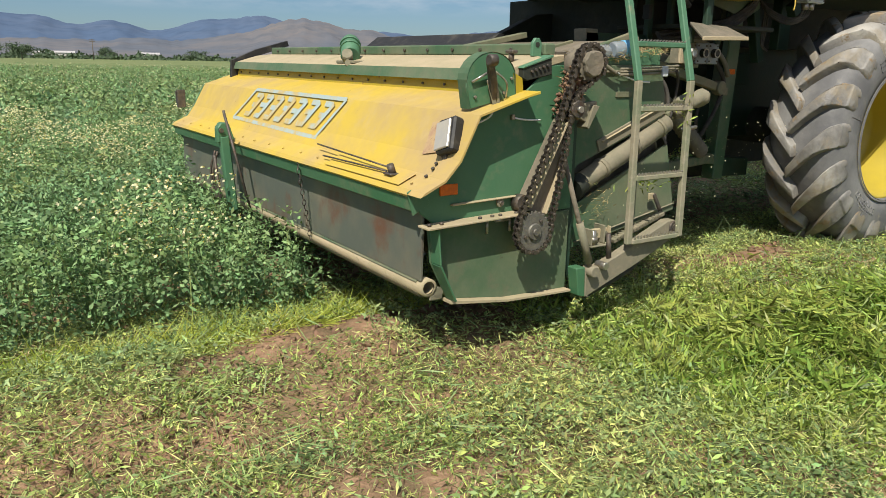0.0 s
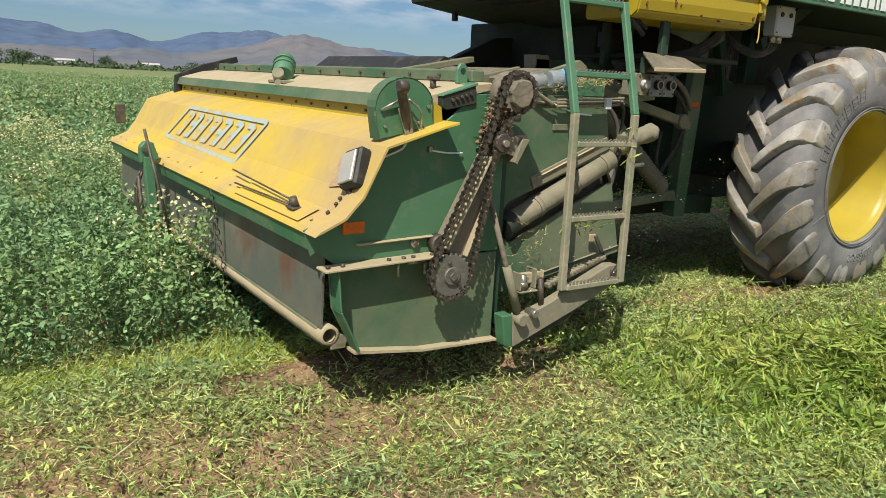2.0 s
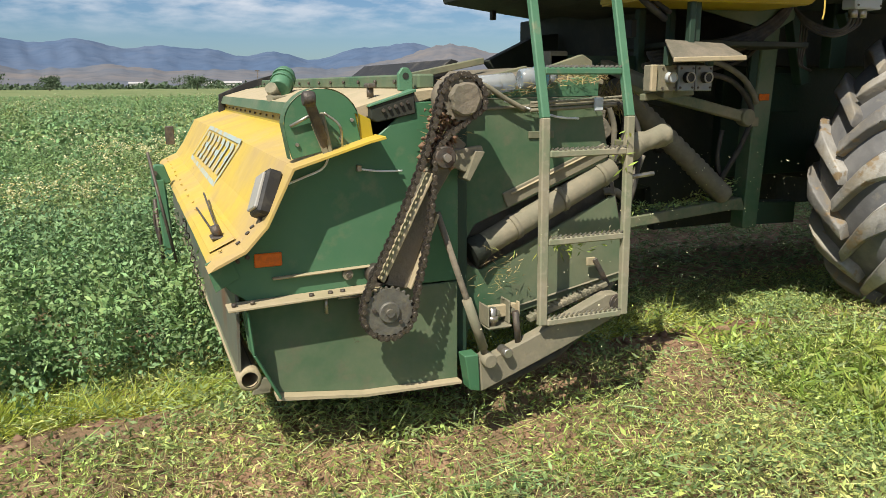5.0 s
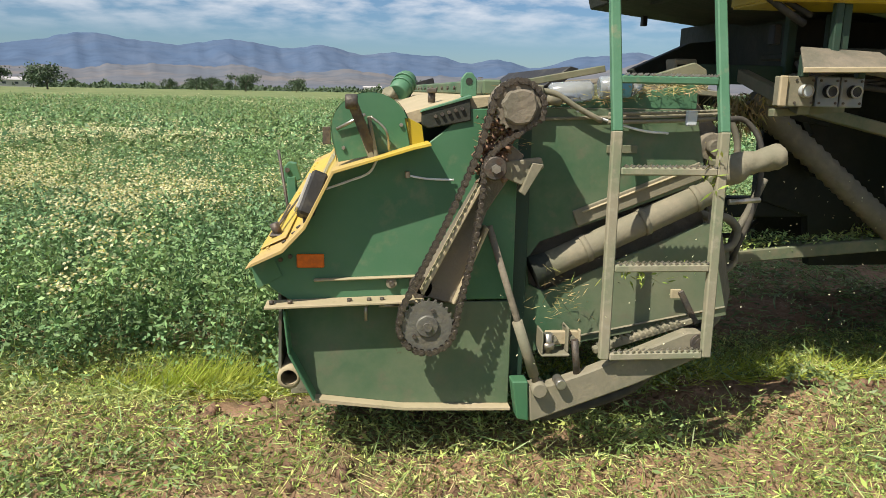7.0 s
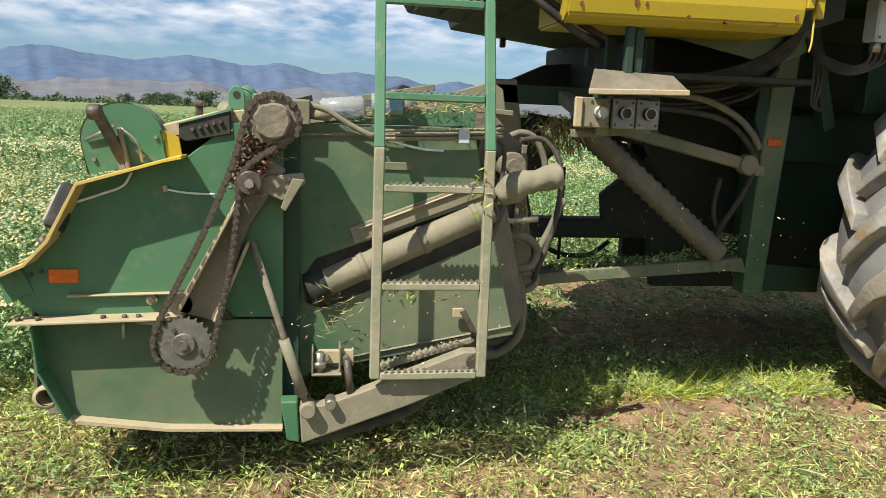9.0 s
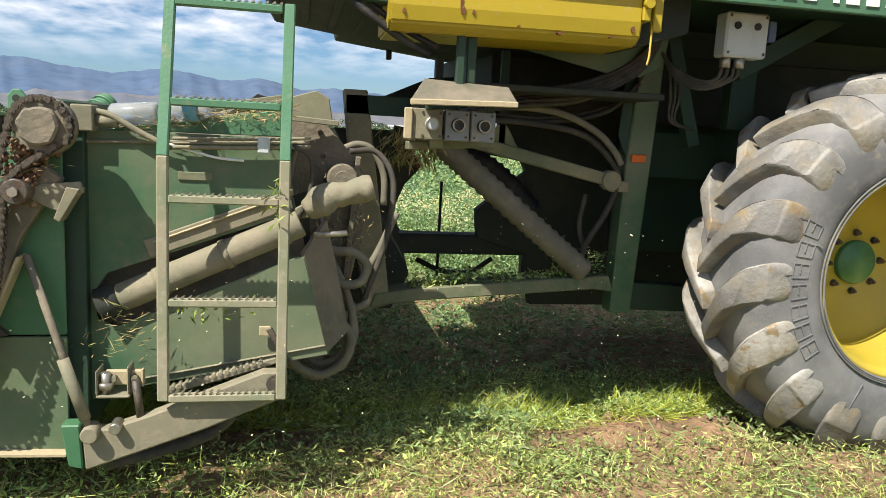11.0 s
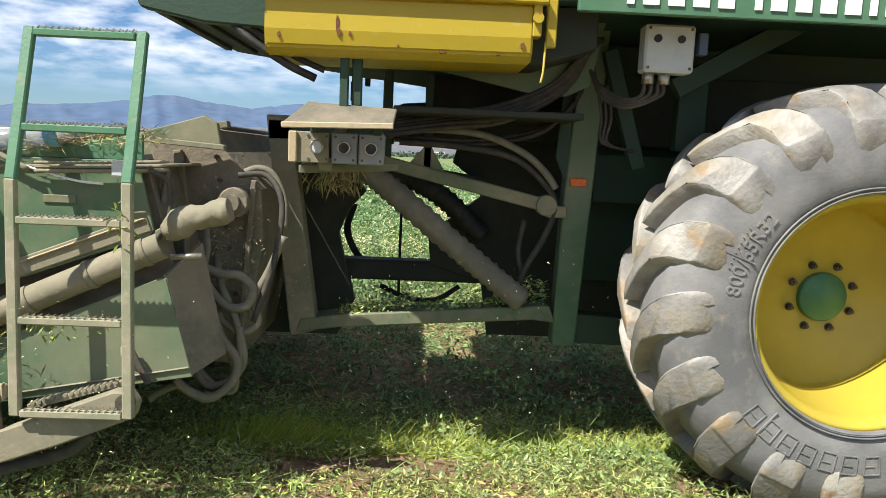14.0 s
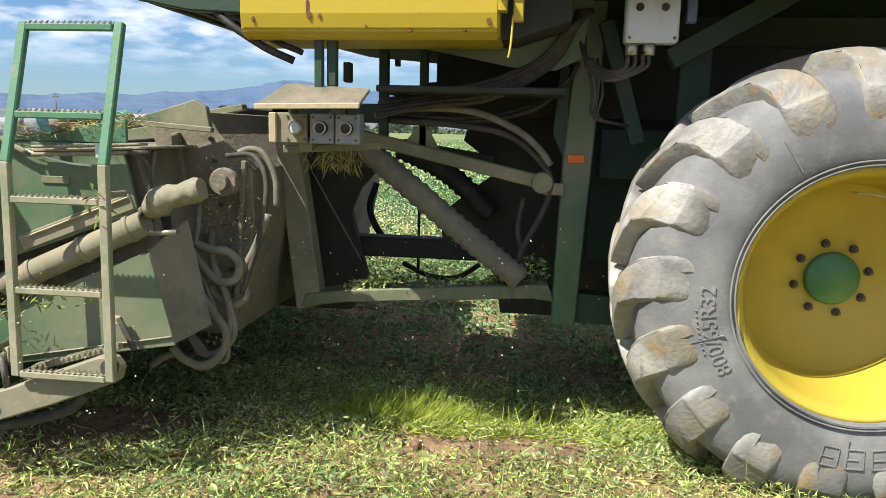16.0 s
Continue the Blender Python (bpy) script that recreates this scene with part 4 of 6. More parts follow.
    part("pipe_bracket", joined(rod((-3.77, YS + 0.01, 0.375), (-3.77, YS + 0.03, 0.375), 0.022, 14), box(-3.81, -3.75, YS + 0.01, YS + 0.02, 0.345, 0.37)), M_DUSTY, H)
    part("pipe_apron", prism([(-3.80, 0.435), (-3.845, 0.43), (-3.852, 0.42), (-3.80, 0.425)], YS + 0.05, 3.18, 0.001), M_GREEN_DUSTY, H)
    part("pipe_skirt", prism([(-3.845, 0.375), (-3.83, 0.355), (-3.76, 0.345), (-3.76, 0.352), (-3.82, 0.365)], YS + 0.05, 3.18, 0.001), M_DUSTY, H)
    # hanging chain on the front
    for k in range(15):
        z = 0.76 - k * 0.026
        link = lathe([(-0.002, 0.008), (0.0, 0.012), (0.002, 0.008)], 8)
        bmesh.ops.transform(link, matrix=Matrix.Translation((-3.92 + 0.004 * k, 0.82, z)) @ Matrix.Rotation(0 if k % 2 else math.pi / 2, 4, "Z") @ Matrix.Diagonal((1, 1, 1.5, 1)), verts=link.verts)
        part("chain_link", link, M_STEEL, front)
    # parking jack with its bracket at the front
    jack = part("support_jack", joined(bar((-3.97, 1.80, 0.82), (-3.945, 1.77, 0.38), 0.055, 0.05, (0, 1, 0), 0.008), prism([(-4.01, 0.78), (-4.01, 0.87), (-3.985, 0.90), (-3.94, 0.895), (-3.91, 0.80)], 1.78, 1.84, 0.006)), M_GREEN, H, "green folding support jack on the header front")
    part("jack_bolt", rod((-3.99, 1.765, 0.855), (-3.99, 1.78, 0.855), 0.014, 8), M_STEEL, jack)
    part("jack_rod", rod((-4.02, 1.62, 0.98), (-3.93, 1.50, 0.42), 0.008, 8), M_STEEL, jack)
    part("jack_rod", rod((-4.0, 1.90, 0.70), (-3.98, 1.86, 0.30), 0.010, 8), M_STEEL, jack)
    for dy in (0.0, 0.05):
        part("jack_chain", tube([(-3.98, 1.90 + dy, 0.72), (-4.01, 1.91 + dy, 0.58), (-3.97, 1.89 + dy, 0.36)], 0.007, 6), M_STEEL, jack)
    # disc guard and its lever on the near end
    d0 = (-3.555, 1.195)
    disc = [(d0[0] + 0.115 * math.cos(a), d0[1] + 0.105 * math.sin(a)) for a in np.linspace(radians(15), radians(178), 18)]
    guard = part("disc_guard", prism([(-3.435, 1.137), (-3.452, 1.225)] + disc + [(-3.672, 1.17), (-3.650, 1.092)], YS - 0.012, YS - 0.002, 0.001), M_GREEN, H, "round-topped green guard plate")
    rim = [(d0[0] + 0.118 * math.cos(a), YS + 0.018, d0[1] + 0.108 * math.sin(a)) for a in np.linspace(radians(20), radians(178), 14)]
    rim_bm = bmesh.new()
    prev = None
    for x, y, z in [(-3.436, 0, 1.14)] + rim + [(-3.655, 0, 1.09)]:
        pair = (rim_bm.verts.new((x, YS - 0.014, z)), rim_bm.verts.new((x, YS + 0.05, z)))
        if prev:
            rim_bm.faces.new((prev[0], prev[1], pair[1], pair[0]))
        prev = pair
    part("guard_rim", rim_bm, M_GREEN_MID, guard)
    for x, z in ((-3.635, 1.135), (-3.463, 1.205), (-3.50, 1.15)):
        bolt("bolt", guard, (x, YS - 0.012, z), r=0.006, mat=M_BRASS)
    lever = part("lever", joined(bar((-3.610, YS - 0.07, 1.275), (-3.545, YS - 0.02, 1.115), 0.03, 0.02), rod((-3.628, YS - 0.085, 1.272), (-3.592, YS - 0.085, 1.272), 0.022, 14, None, 0.004)), M_STEEL, H, "rust-brown cast lever with a round eye")
    part("lever_plate", joined(bar((-3.56, YS - 0.03, 1.23), (-3.535, YS - 0.03, 1.10), 0.012, 0.02), bar((-3.585, YS - 0.03, 1.20), (-3.55, YS - 0.03, 1.105), 0.02, 0.008)), M_DUSTY, lever)
    part("lever_rod", rod((-3.655, YS - 0.02, 1.19), (-3.57, YS - 0.03, 1.235), 0.005, 8), M_BRASS, lever)
    part("lever_cable", tube([(-3.555, YS - 0.035, 1.23), (-3.51, YS - 0.045, 1.19), (-3.50, YS - 0.03, 1.13)], 0.004, 6), M_BRASS, lever)
    ledge = [(-3.925, 0.782), (-3.905, 0.800), (-3.819, 0.840), (-3.754, 0.909), (-3.668, 1.074), (-3.43, 1.146), (-3.381, 1.158), (-3.378, 1.149), (-3.43, 1.137), (-3.662, 1.066), (-3.746, 0.903), (-3.813, 0.832), (-3.90, 0.792)]
    part("top_edge", prism(ledge, YS - 0.098, YS + 0.01, 0.001), M_YELLOW_DUSTY, H, "yellow edge of the cover folded over the end plate")
    # work lamp
    lamp = part("work_lamp", bar((-3.755, -0.235, 0.925), (-3.708, -0.19, 1.05), 0.10, 0.05, (-0.95, -0.05, 0.3), 0.008), M_BLACK, H, "rectangular work lamp in a black housing")
    part("lamp_glass", bar((-3.778, -0.225, 0.945), (-3.738, -0.185, 1.045), 0.082, 0.012, (-0.95, -0.05, 0.3), 0.003), M_LAMP, lamp)
    part("lamp_bracket", bar((-3.75, -0.22, 0.90), (-3.75, -0.20, 0.94), 0.02, 0.03), M_STEEL, lamp)
    part("cover_end", prism([(-3.462, 1.135), (-3.392, 1.150), (-3.400, 1.205), (-3.440, 1.225), (-3.452, 1.222)], YS - 0.006, YS + 0.004, 0.001), M_YELLOW, H, "yellow end sheet beside the vent")
    # vent box, near-black for its inner shade, and bolt row beside the roof end
    vent = part("vent_box", joined(prism([(-3.40, 1.205), (-3.40, 1.245), (-3.255, 1.29), (-3.25, 1.22), (-3.38, 1.195)], YS - 0.01, YS + 0.10, 0.003)), M_SHADE_DARK, H, "roof housing end, painted dark for its shaded opening")
    part("vent_lip", prism([(-3.405, 1.243), (-3.40, 1.250), (-3.25, 1.297), (-3.25, 1.288)], YS - 0.015, YS + 0.05, 0.001), M_LADDER, vent)
    for k in range(5):
        bolt("bolt", vent, (-3.36 + k * 0.02, YS - 0.012, 1.232 + k * 0.006), r=0.006)


def toothed(r, teeth, y0, y1, bore=0.0):
    pts = []
    for i in range(teeth):
        for k, rr in ((0.0, 0.93), (0.28, 0.93), (0.45, 1.03), (0.6, 1.03), (0.78, 0.93)):
            a = 2 * math.pi * (i + k) / teeth
            pts.append((r * rr * math.cos(a), r * rr * math.sin(a)))
    return prism(pts, y0, y1, 0)


SPROCKETS = []
LINKS = []


def build_drive():
    H = harvester
    yc = -0.315
    low, top, idl = Vector((-3.384, yc, 0.602)), Vector((-3.125, yc, 1.265)), Vector((-3.19, yc - 0.005, 1.086))
    # arm takes a darker brown for the shade between the chain runs
    arm = part("drive_arm", prism([(-3.42, 0.69), (-3.235, 1.03), (-3.14, 1.16), (-3.09, 1.12), (-3.20, 0.95), (-3.30, 0.655)], YS - 0.05, YS - 0.002, 0.004), M_HEAD, H, "grimy chain case arm, shade painted into its brown, with dusty edges")
    part("arm_flange", bar((-3.40, YS - 0.05, 0.70), (-3.225, YS - 0.05, 1.035), 0.012, 0.09, (0, 1, 0)), M_TAN, arm)
    part("arm_flange", bar((-3.30, YS - 0.04, 0.66), (-3.20, YS - 0.04, 0.90), 0.010, 0.07, (0, 1, 0)), M_TAN, arm)
    part("bearing", rod((-3.40, YS - 0.05, 0.71), (-3.40, YS - 0.005, 0.71), 0.035, 18), M_STEEL, arm)
    part("bearing_plate", prism([(-3.36, 0.655), (-3.36, 0.70), (-3.29, 0.70), (-3.25, 0.66)], YS - 0.03, YS, 0.002), M_STEEL, arm)
    for c, r, n, lab in ((low, 0.082, 24, "large chain sprocket with a bolted hub"), (top, 0.070, 20, "upper chain sprocket caked with dust")):
        s = tagged(new("sprocket"), lab)
        s.parent = H
        s.location = c
        part("sprocket_plate", toothed(r, n, -0.006, 0.006), M_SPROCKET if c is low else M_HEAD, s)
        part("hub", joined(rod((0, -0.016, 0), (0, 0.012, 0), r * 0.42, 20, None, 0.003), rod((0, -0.024, 0), (0, -0.01, 0), r * 0.17, 12)), M_SPROCKET, s)
        part("shaft", rod((0, 0.0, 0), (0, 0.11, 0), 0.022, 12), M_STEEL, s)
        for k in range(2):
            a = 0.9 + k * 2.6
            bolt("bolt", s, (r * 0.62 * math.cos(a), -0.006, r * 0.62 * math.sin(a)), r=0.007)
        SPROCKETS.append((s, r))
    part("sprocket_cover", rod(top + Vector((0, 0.02, 0)), top + Vector((0, 0.075, 0)), 0.080, 24, None, 0.006), M_HEAD, H, "dust and straw packed behind the upper sprocket")
    cake = [(top.x + r * math.cos(a), top.z + r * math.sin(a)) for a, r in ((a, 0.052 + 0.010 * noise.noise((math.cos(a) * 2, math.sin(a) * 2, 1.0))) for a in np.linspace(0, 2 * math.pi, 26, endpoint=False))]
    part("dust_cake", prism(cake, yc - 0.030, yc - 0.004, 0.006), M_HEAD, H, "dry brown dust caked on the sprocket")
    n = 420
    u = rng.uniform(0, 1, n)
    p = np.stack([-3.205 + 0.05 * u + rng.normal(0, 0.022, n), rng.uniform(-0.30, -0.235, n), 1.08 + 0.15 * u + rng.normal(0, 0.03, n)], 1)
    r = rng.uniform(0.004, 0.013, n)[:, None, None]
    octa = np.array([(1, 0, 0), (0, 1, 0), (-1, 0, 0), (0, -1, 0), (0, 0, 1), (0, 0, -1)])
    v = (p[:, None] + (octa + rng.normal(0, 0.2, (n, 6, 3))) * r).reshape(-1, 3)
    f = (np.arange(n)[:, None, None] * 6 + np.array([(0, 1, 4), (1, 2, 4), (2, 3, 4), (3, 0, 4), (1, 0, 5), (2, 1, 5), (3, 2, 5), (0, 3, 5)])).reshape(-1, 3)
    tagged(many("packed_dirt", v, f, [M_SOIL_CLOD], None, H), kind="stuff")
    idler = part("idler", joined(rod(idl + Vector((0, 0.05, 0)), idl + Vector((0, -0.015, 0)), 0.036, 16, None, 0.004)), M_STEEL, H, "round chain tensioner roller")
    part("idler_bolt", rod(idl + Vector((0, -0.03, 0)), idl + Vector((0, -0.012, 0)), 0.014, 6), M_BRASS, idler)
    part("tensioner_arm", joined(prism([(-3.17, 1.10), (-3.04, 1.115), (-3.03, 1.085), (-3.10, 1.03), (-3.17, 1.06)], YS - 0.06, YS - 0.035), prism([(-3.07, 1.10), (-3.035, 1.095), (-3.09, 1.0), (-3.105, 1.01)], YS - 0.075, YS - 0.01, 0.002)), M_DUSTY, H, "bracket of the chain tensioner")
    # the chain round both sprockets, led inwards by the idler
    path = []
    for a in np.linspace(radians(160), radians(345), 22):
        path.append(low + 0.087 * Vector((math.cos(a), 0, math.sin(a))))
    right = [Vector((-3.285, yc, 0.66)), Vector((-3.245, yc, 0.85)), Vector((-3.225, yc, 1.02)), Vector((-3.222, yc, 1.09)), Vector((-3.19, yc, 1.14)), Vector((-3.12, yc, 1.19)), Vector((-3.066, yc, 1.226))]
    path += smooth_path(right, 6)
    for a in np.linspace(radians(-30), radians(170), 20):
        path.append(top + 0.075 * Vector((math.cos(a), 0, math.sin(a))))
    left = [Vector((-3.215, yc, 1.22)), Vector((-3.245, yc, 1.12)), Vector((-3.33, yc, 0.92)), Vector((-3.425, yc, 0.73)), Vector((-3.464, yc, 0.648))]
    path += smooth_path(left, 6)
    chain = tagged(new("roller_chain"), "slack oily roller chain round two sprockets")
    chain.parent = H
    cum = [0.0]
    loop = path + [path[0]]
    for a, b in zip(loop, loop[1:]):
        cum.append(cum[-1] + (b - a).length)
    pitch = 0.022
    n = int(cum[-1] / pitch)

    def along(d):
        i = int(np.searchsorted(cum, d, side="right")) - 1
        i = min(max(i, 0), len(path) - 1)
        u = (d - cum[i]) / max(cum[i + 1] - cum[i], 1e-9)
        return loop[i].lerp(loop[i + 1], u)
    outer = joined(*[prism([(-0.013, -0.008), (-0.008, -0.010), (0.0, -0.006), (0.008, -0.010), (0.013, -0.008), (0.015, 0), (0.013, 0.008), (0.008, 0.010), (0.0, 0.006), (-0.008, 0.010), (-0.013, 0.008), (-0.015, 0)], y, y + 0.004, 0) for y in (-0.016, 0.012)], rod((0.011, -0.019, 0), (0.011, 0.017, 0), 0.0055, 8))
    first = part("chain_link", outer, M_CHAIN, chain)
    for i in range(n):
        d = i * cum[-1] / n
        p, q = along(d), along((d + 0.008) % cum[-1])
        w = q - p
        m = Matrix.Translation(p) @ Matrix.Rotation(-math.atan2(w.z, w.x), 4, "Y") @ Matrix.Diagonal((1, 0.6 if i % 2 else 1.0, 1, 1))
        if i == 0:
            first.matrix_basis = m
        LINKS.append((first if i == 0 else share(first, chain, m), d, along, cum[-1]))


def build_feeder():
    H = harvester
    y0 = -0.205
    side = [(-3.12, 1.245), (-3.03, 1.262), (-2.50, 1.262), (-2.455, 1.05), (-2.47, 1.03), (-2.99, 0.84), (-3.03, 0.78), (-3.02, 0.70), (-2.97, 0.675), (-2.44, 0.90), (-2.418, 0.90), (-2.336, 0.585), (-2.995, 0.472), (-3.14, 0.388), (-3.20, 0.60), (-3.16, 1.0)]
    sp = part("feeder_side", prism(side, y0, y0 + 0.014, 0.002), M_GREEN_MID, H, "dusty green feeder side plate with an open slot")
    # near-black sheet behind the slot stands in for its shade
    part("slot_back", prism([(-3.05, 0.84), (-2.40, 1.10), (-2.40, 0.86), (-3.05, 0.64)], y0 + 0.12, y0 + 0.13), M_SHADE_DARK, H)
    part("slot_lip", bar((-2.88, y0 - 0.004, 0.915), (-2.47, y0 - 0.004, 1.075), 0.055, 0.008), M_DUSTY, sp)
    part("slot_seam", bar((-2.86, y0 - 0.012, 0.938), (-2.48, y0 - 0.012, 1.088), 0.006, 0.010), M_TAN, sp)
    part("fold_seam", bar((-2.99, y0 - 0.004, 0.497), (-2.345, y0 - 0.004, 0.617), 0.006, 0.01), M_DUSTY, sp)
    part("oblong_plate", box(-2.79, -2.69, y0 - 0.006, y0, 1.125, 1.150, 0.002), M_GREEN_DUSTY, sp)
    part("upper_rail", prism([(-3.0, 1.262), (-2.495, 1.345), (-2.495, 1.265)], y0 + 0.02, y0 + 0.034, 0.002), M_GREEN, H)
    # hydraulic cylinder in the slot
    a, b = Vector((-2.955, y0 + 0.0, 0.765)), Vector((-2.43, y0 + 0.01, 1.005))
    cyl = part("hydraulic_cylinder", rod(a, b, 0.043, 20, None, 0.004), M_DUSTY, H, "dusty hydraulic cylinder lying in the slot")
    for u in (0.22, 0.58, 0.9):
        p = a.lerp(b, u)
        dd = (b - a).normalized() * 0.010
        part("clamp_ring", rod(p - dd, p + dd, 0.047, 20), M_DUSTY, cyl)
    part("gland", rod(a - (b - a).normalized() * 0.06, a, 0.055, 18, 0.044), M_SHADE_DARK, cyl)
    part("elbow", lumpy([(-2.41, y0, 1.045), (-2.37, y0 - 0.01, 1.075), (-2.335, y0 - 0.01, 1.095), (-2.29, y0 - 0.015, 1.105), (-2.24, y0 - 0.02, 1.118), (-2.215, y0 - 0.02, 1.125)], [0.032, 0.050, 0.040, 0.037, 0.042, 0.037], 0.007), M_DUSTY, cyl, "mud-crusted sunlit cylinder head")
    part("gusset", prism([(-2.45, 1.05), (-2.36, 1.105), (-2.34, 1.03), (-2.44, 1.02)], y0 - 0.01, y0 + 0.01), M_GREEN_DUSTY, cyl)
    part("pin", rod((-2.39, y0 - 0.04, 0.975), (-2.29, y0 - 0.05, 0.985), 0.009, 10), M_BRASS, cyl)
    # folded return of the side plate at the rear edge
    ret = bmesh.new()
    corner = [(-2.418, y0 + 0.004, 0.91), (-2.338, y0 + 0.004, 0.59), (-2.262, y0 + 0.13, 0.63), (-2.345, y0 + 0.14, 1.00)]
    face = [ret.verts.new(q) for q in corner]
    back = [ret.verts.new((x - 0.012, y + 0.004, z)) for x, y, z in corner]
    ret.faces.new(face); ret.faces.new(back[::-1])
    for k in range(4):
        ret.faces.new((face[k], back[k], back[(k + 1) % 4], face[(k + 1) % 4]))
    bmesh.ops.recalc_face_normals(ret, faces=ret.faces)
    part("side_return", ret, M_HEAD, sp)
    # lower swing arm with its pivot
    ya = -0.285
    arm = part("swing_arm", prism([(-3.05, 0.385), (-2.98, 0.385), (-2.86, 0.425), (-2.53, 0.555), (-2.48, 0.555), (-2.455, 0.52), (-2.47, 0.47), (-2.70, 0.375), (-3.04, 0.255)], ya, ya + 0.05, 0.006), M_DUSTY, H, "heavy dusty swing arm under the feeder")
    part("arm_end", prism([(-3.105, 0.40), (-3.052, 0.40), (-3.045, 0.262), (-3.085, 0.272)], ya - 0.004, ya + 0.056, 0.004), M_GREEN, arm, "green-painted arm end")
    part("pivot_bolt", rod((-3.02, ya - 0.035, 0.378), (-3.02, ya + 0.03, 0.378), 0.026, 12, None, 0.004), M_DUSTY, arm)
    part("pivot_bolt", rod((-2.95, ya - 0.03, 0.395), (-2.95, ya + 0.03, 0.395), 0.018, 8, None, 0.003), M_BRASS, arm)
    part("arm_pin", joined(rod((-2.49, ya - 0.01, 0.52), (-2.49, ya + 0.01, 0.52), 0.03, 16), rod((-2.49, ya - 0.014, 0.52), (-2.49, ya - 0.008, 0.52), 0.018, 12)), M_STEEL, arm)
    part("link_rod", rod((-3.19, ya + 0.03, 0.90), (-3.025, ya - 0.005, 0.39), 0.011, 10), M_HEAD, H, "slender dusty link rod")
    part("link_sleeve", rod((-3.095, ya + 0.005, 0.60), (-3.035, ya - 0.005, 0.42), 0.017, 12), M_DUSTY, H)
    stud_plate = part("stud_plate", joined(box(-2.99, -2.88, YS - 0.02, YS + 0.0, 0.505, 0.55, 0.003), box(-2.885, -2.878, YS - 0.04, YS - 0.02, 0.505, 0.56, 0.002)), M_TAN, H, "dusty welded plate with two studs")
    for x in (-2.965, -2.905):
        bolt("stud", stud_plate, (x, YS - 0.02, 0.53), r=0.010, h=0.018, mat=M_DUSTY)
    part("shock_rod", rod((-2.90, ya + 0.02, 0.53), (-2.885, ya + 0.02, 0.40), 0.012, 10), M_STEEL, H)
    block = part("pin_bracket", joined(box(-3.01, -2.915, ya + 0.01, ya + 0.09, 0.475, 0.485), box(-3.01, -3.004, ya + 0.01, ya + 0.09, 0.485, 0.56), box(-2.925, -2.917, ya + 0.02, ya + 0.09, 0.485, 0.57)), M_DUSTY, H, "small welded pin bracket")
    part("pin_stud", joined(rod((-2.985, ya + 0.03, 0.485), (-2.985, ya + 0.03, 0.55), 0.014, 8), rod((-2.985, ya + 0.03, 0.50), (-2.985, ya + 0.03, 0.52), 0.022, 8)), M_BRASS, block)
    part("serrated_bar", joined(bar((-2.82, ya + 0.07, 0.475), (-2.49, ya + 0.07, 0.575), 0.02, 0.03), *[rod((-2.80 + 0.02 * k, ya + 0.05, 0.49 + 0.0061 * k), (-2.80 + 0.02 * k, ya + 0.09, 0.49 + 0.0061 * k), 0.007, 6) for k in range(14)]), M_DUSTY, H, "toothed dusty bar behind the ladder")
    part("tag_plate", box(-2.55, -2.515, y0 - 0.03, y0 - 0.02, 0.655, 0.685, 0.002), M_TAN, H)
    part("tag_lever", bar((-2.52, y0 - 0.03, 0.68), (-2.46, y0 - 0.04, 0.57), 0.02, 0.012), M_STEEL, H)
    part("lower_guard", tube([(-2.99, ya + 0.06, 0.25), (-2.85, ya + 0.07, 0.28), (-2.70, ya + 0.07, 0.33), (-2.62, ya + 0.06, 0.40)], 0.02, 8), M_HOSE, H)
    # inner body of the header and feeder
    # drum is coloured near-black for the shade inside the header
    part("header_drum", lathe([(0.0, 0.001), (0.0, 0.33), (3.0, 0.33), (3.0, 0.001)], 28, (-3.42, 0.05, 0.72)), M_SHADE_DARK, H, "pickup drum inside the header, shade in its dark colour")
    part("header_back", prism([(-3.14, 0.30), (-3.12, 1.28), (-3.05, 1.28), (-3.05, 0.34)], y0 + 0.02, 3.15), M_GREEN_SHADED, H)
    part("feeder_body", prism([(-3.05, 0.50), (-3.05, 1.24), (-2.50, 1.25), (-2.42, 0.95), (-2.34, 0.60)], y0 + 0.14, 2.9), M_HEAD, H, "closed feeder body caked with brown dust")
    # rear head of the feeder with hoses
    part("feeder_head", prism([(-2.62, 1.33), (-2.38, 1.385), (-2.33, 1.30), (-2.20, 1.16), (-2.19, 0.95), (-2.28, 0.50), (-2.42, 0.50), (-2.50, 1.0)], 0.26, 2.6, 0.006), M_HEAD, H, "grimy dust-caked rear head of the feeder")
    part("hopper_flap", prism([(-2.62, 1.352), (-2.38, 1.425), (-2.335, 1.40), (-2.32, 1.318), (-2.55, 1.325)], 0.16, 0.19, 0.003), M_GREEN_DUSTY, H, "folded dusty sheet flap")
    part("hopper_edge", bar((-2.60, 0.14, 1.335), (-2.30, 0.14, 1.315), 0.02, 0.03), M_DUSTY, H)
    part("back_board", prism([(-3.05, 1.28), (-2.62, 1.345), (-2.42, 1.39), (-2.42, 1.30), (-3.05, 1.24)], 0.55, 0.58), M_GREEN_DUSTY, H)
    part("dark_flap", prism([(-2.80, 1.30), (-2.62, 1.43), (-2.58, 1.42), (-2.72, 1.29)], 0.95, 2.4), M_BLACK, H, "dark rubber sheet over the intake")
    part("intake_rib", bar((-2.95, 0.9, 1.33), (-2.48, 0.9, 1.42), 0.03, 0.06), M_GREEN_DUSTY, H)
    part("intake_floor", prism([(-3.15, 1.225), (-2.42, 1.255), (-2.42, 1.245), (-3.15, 1.215)], y0 + 0.05, 2.9), M_DUSTY, H)
    hr = np.random.default_rng(11)
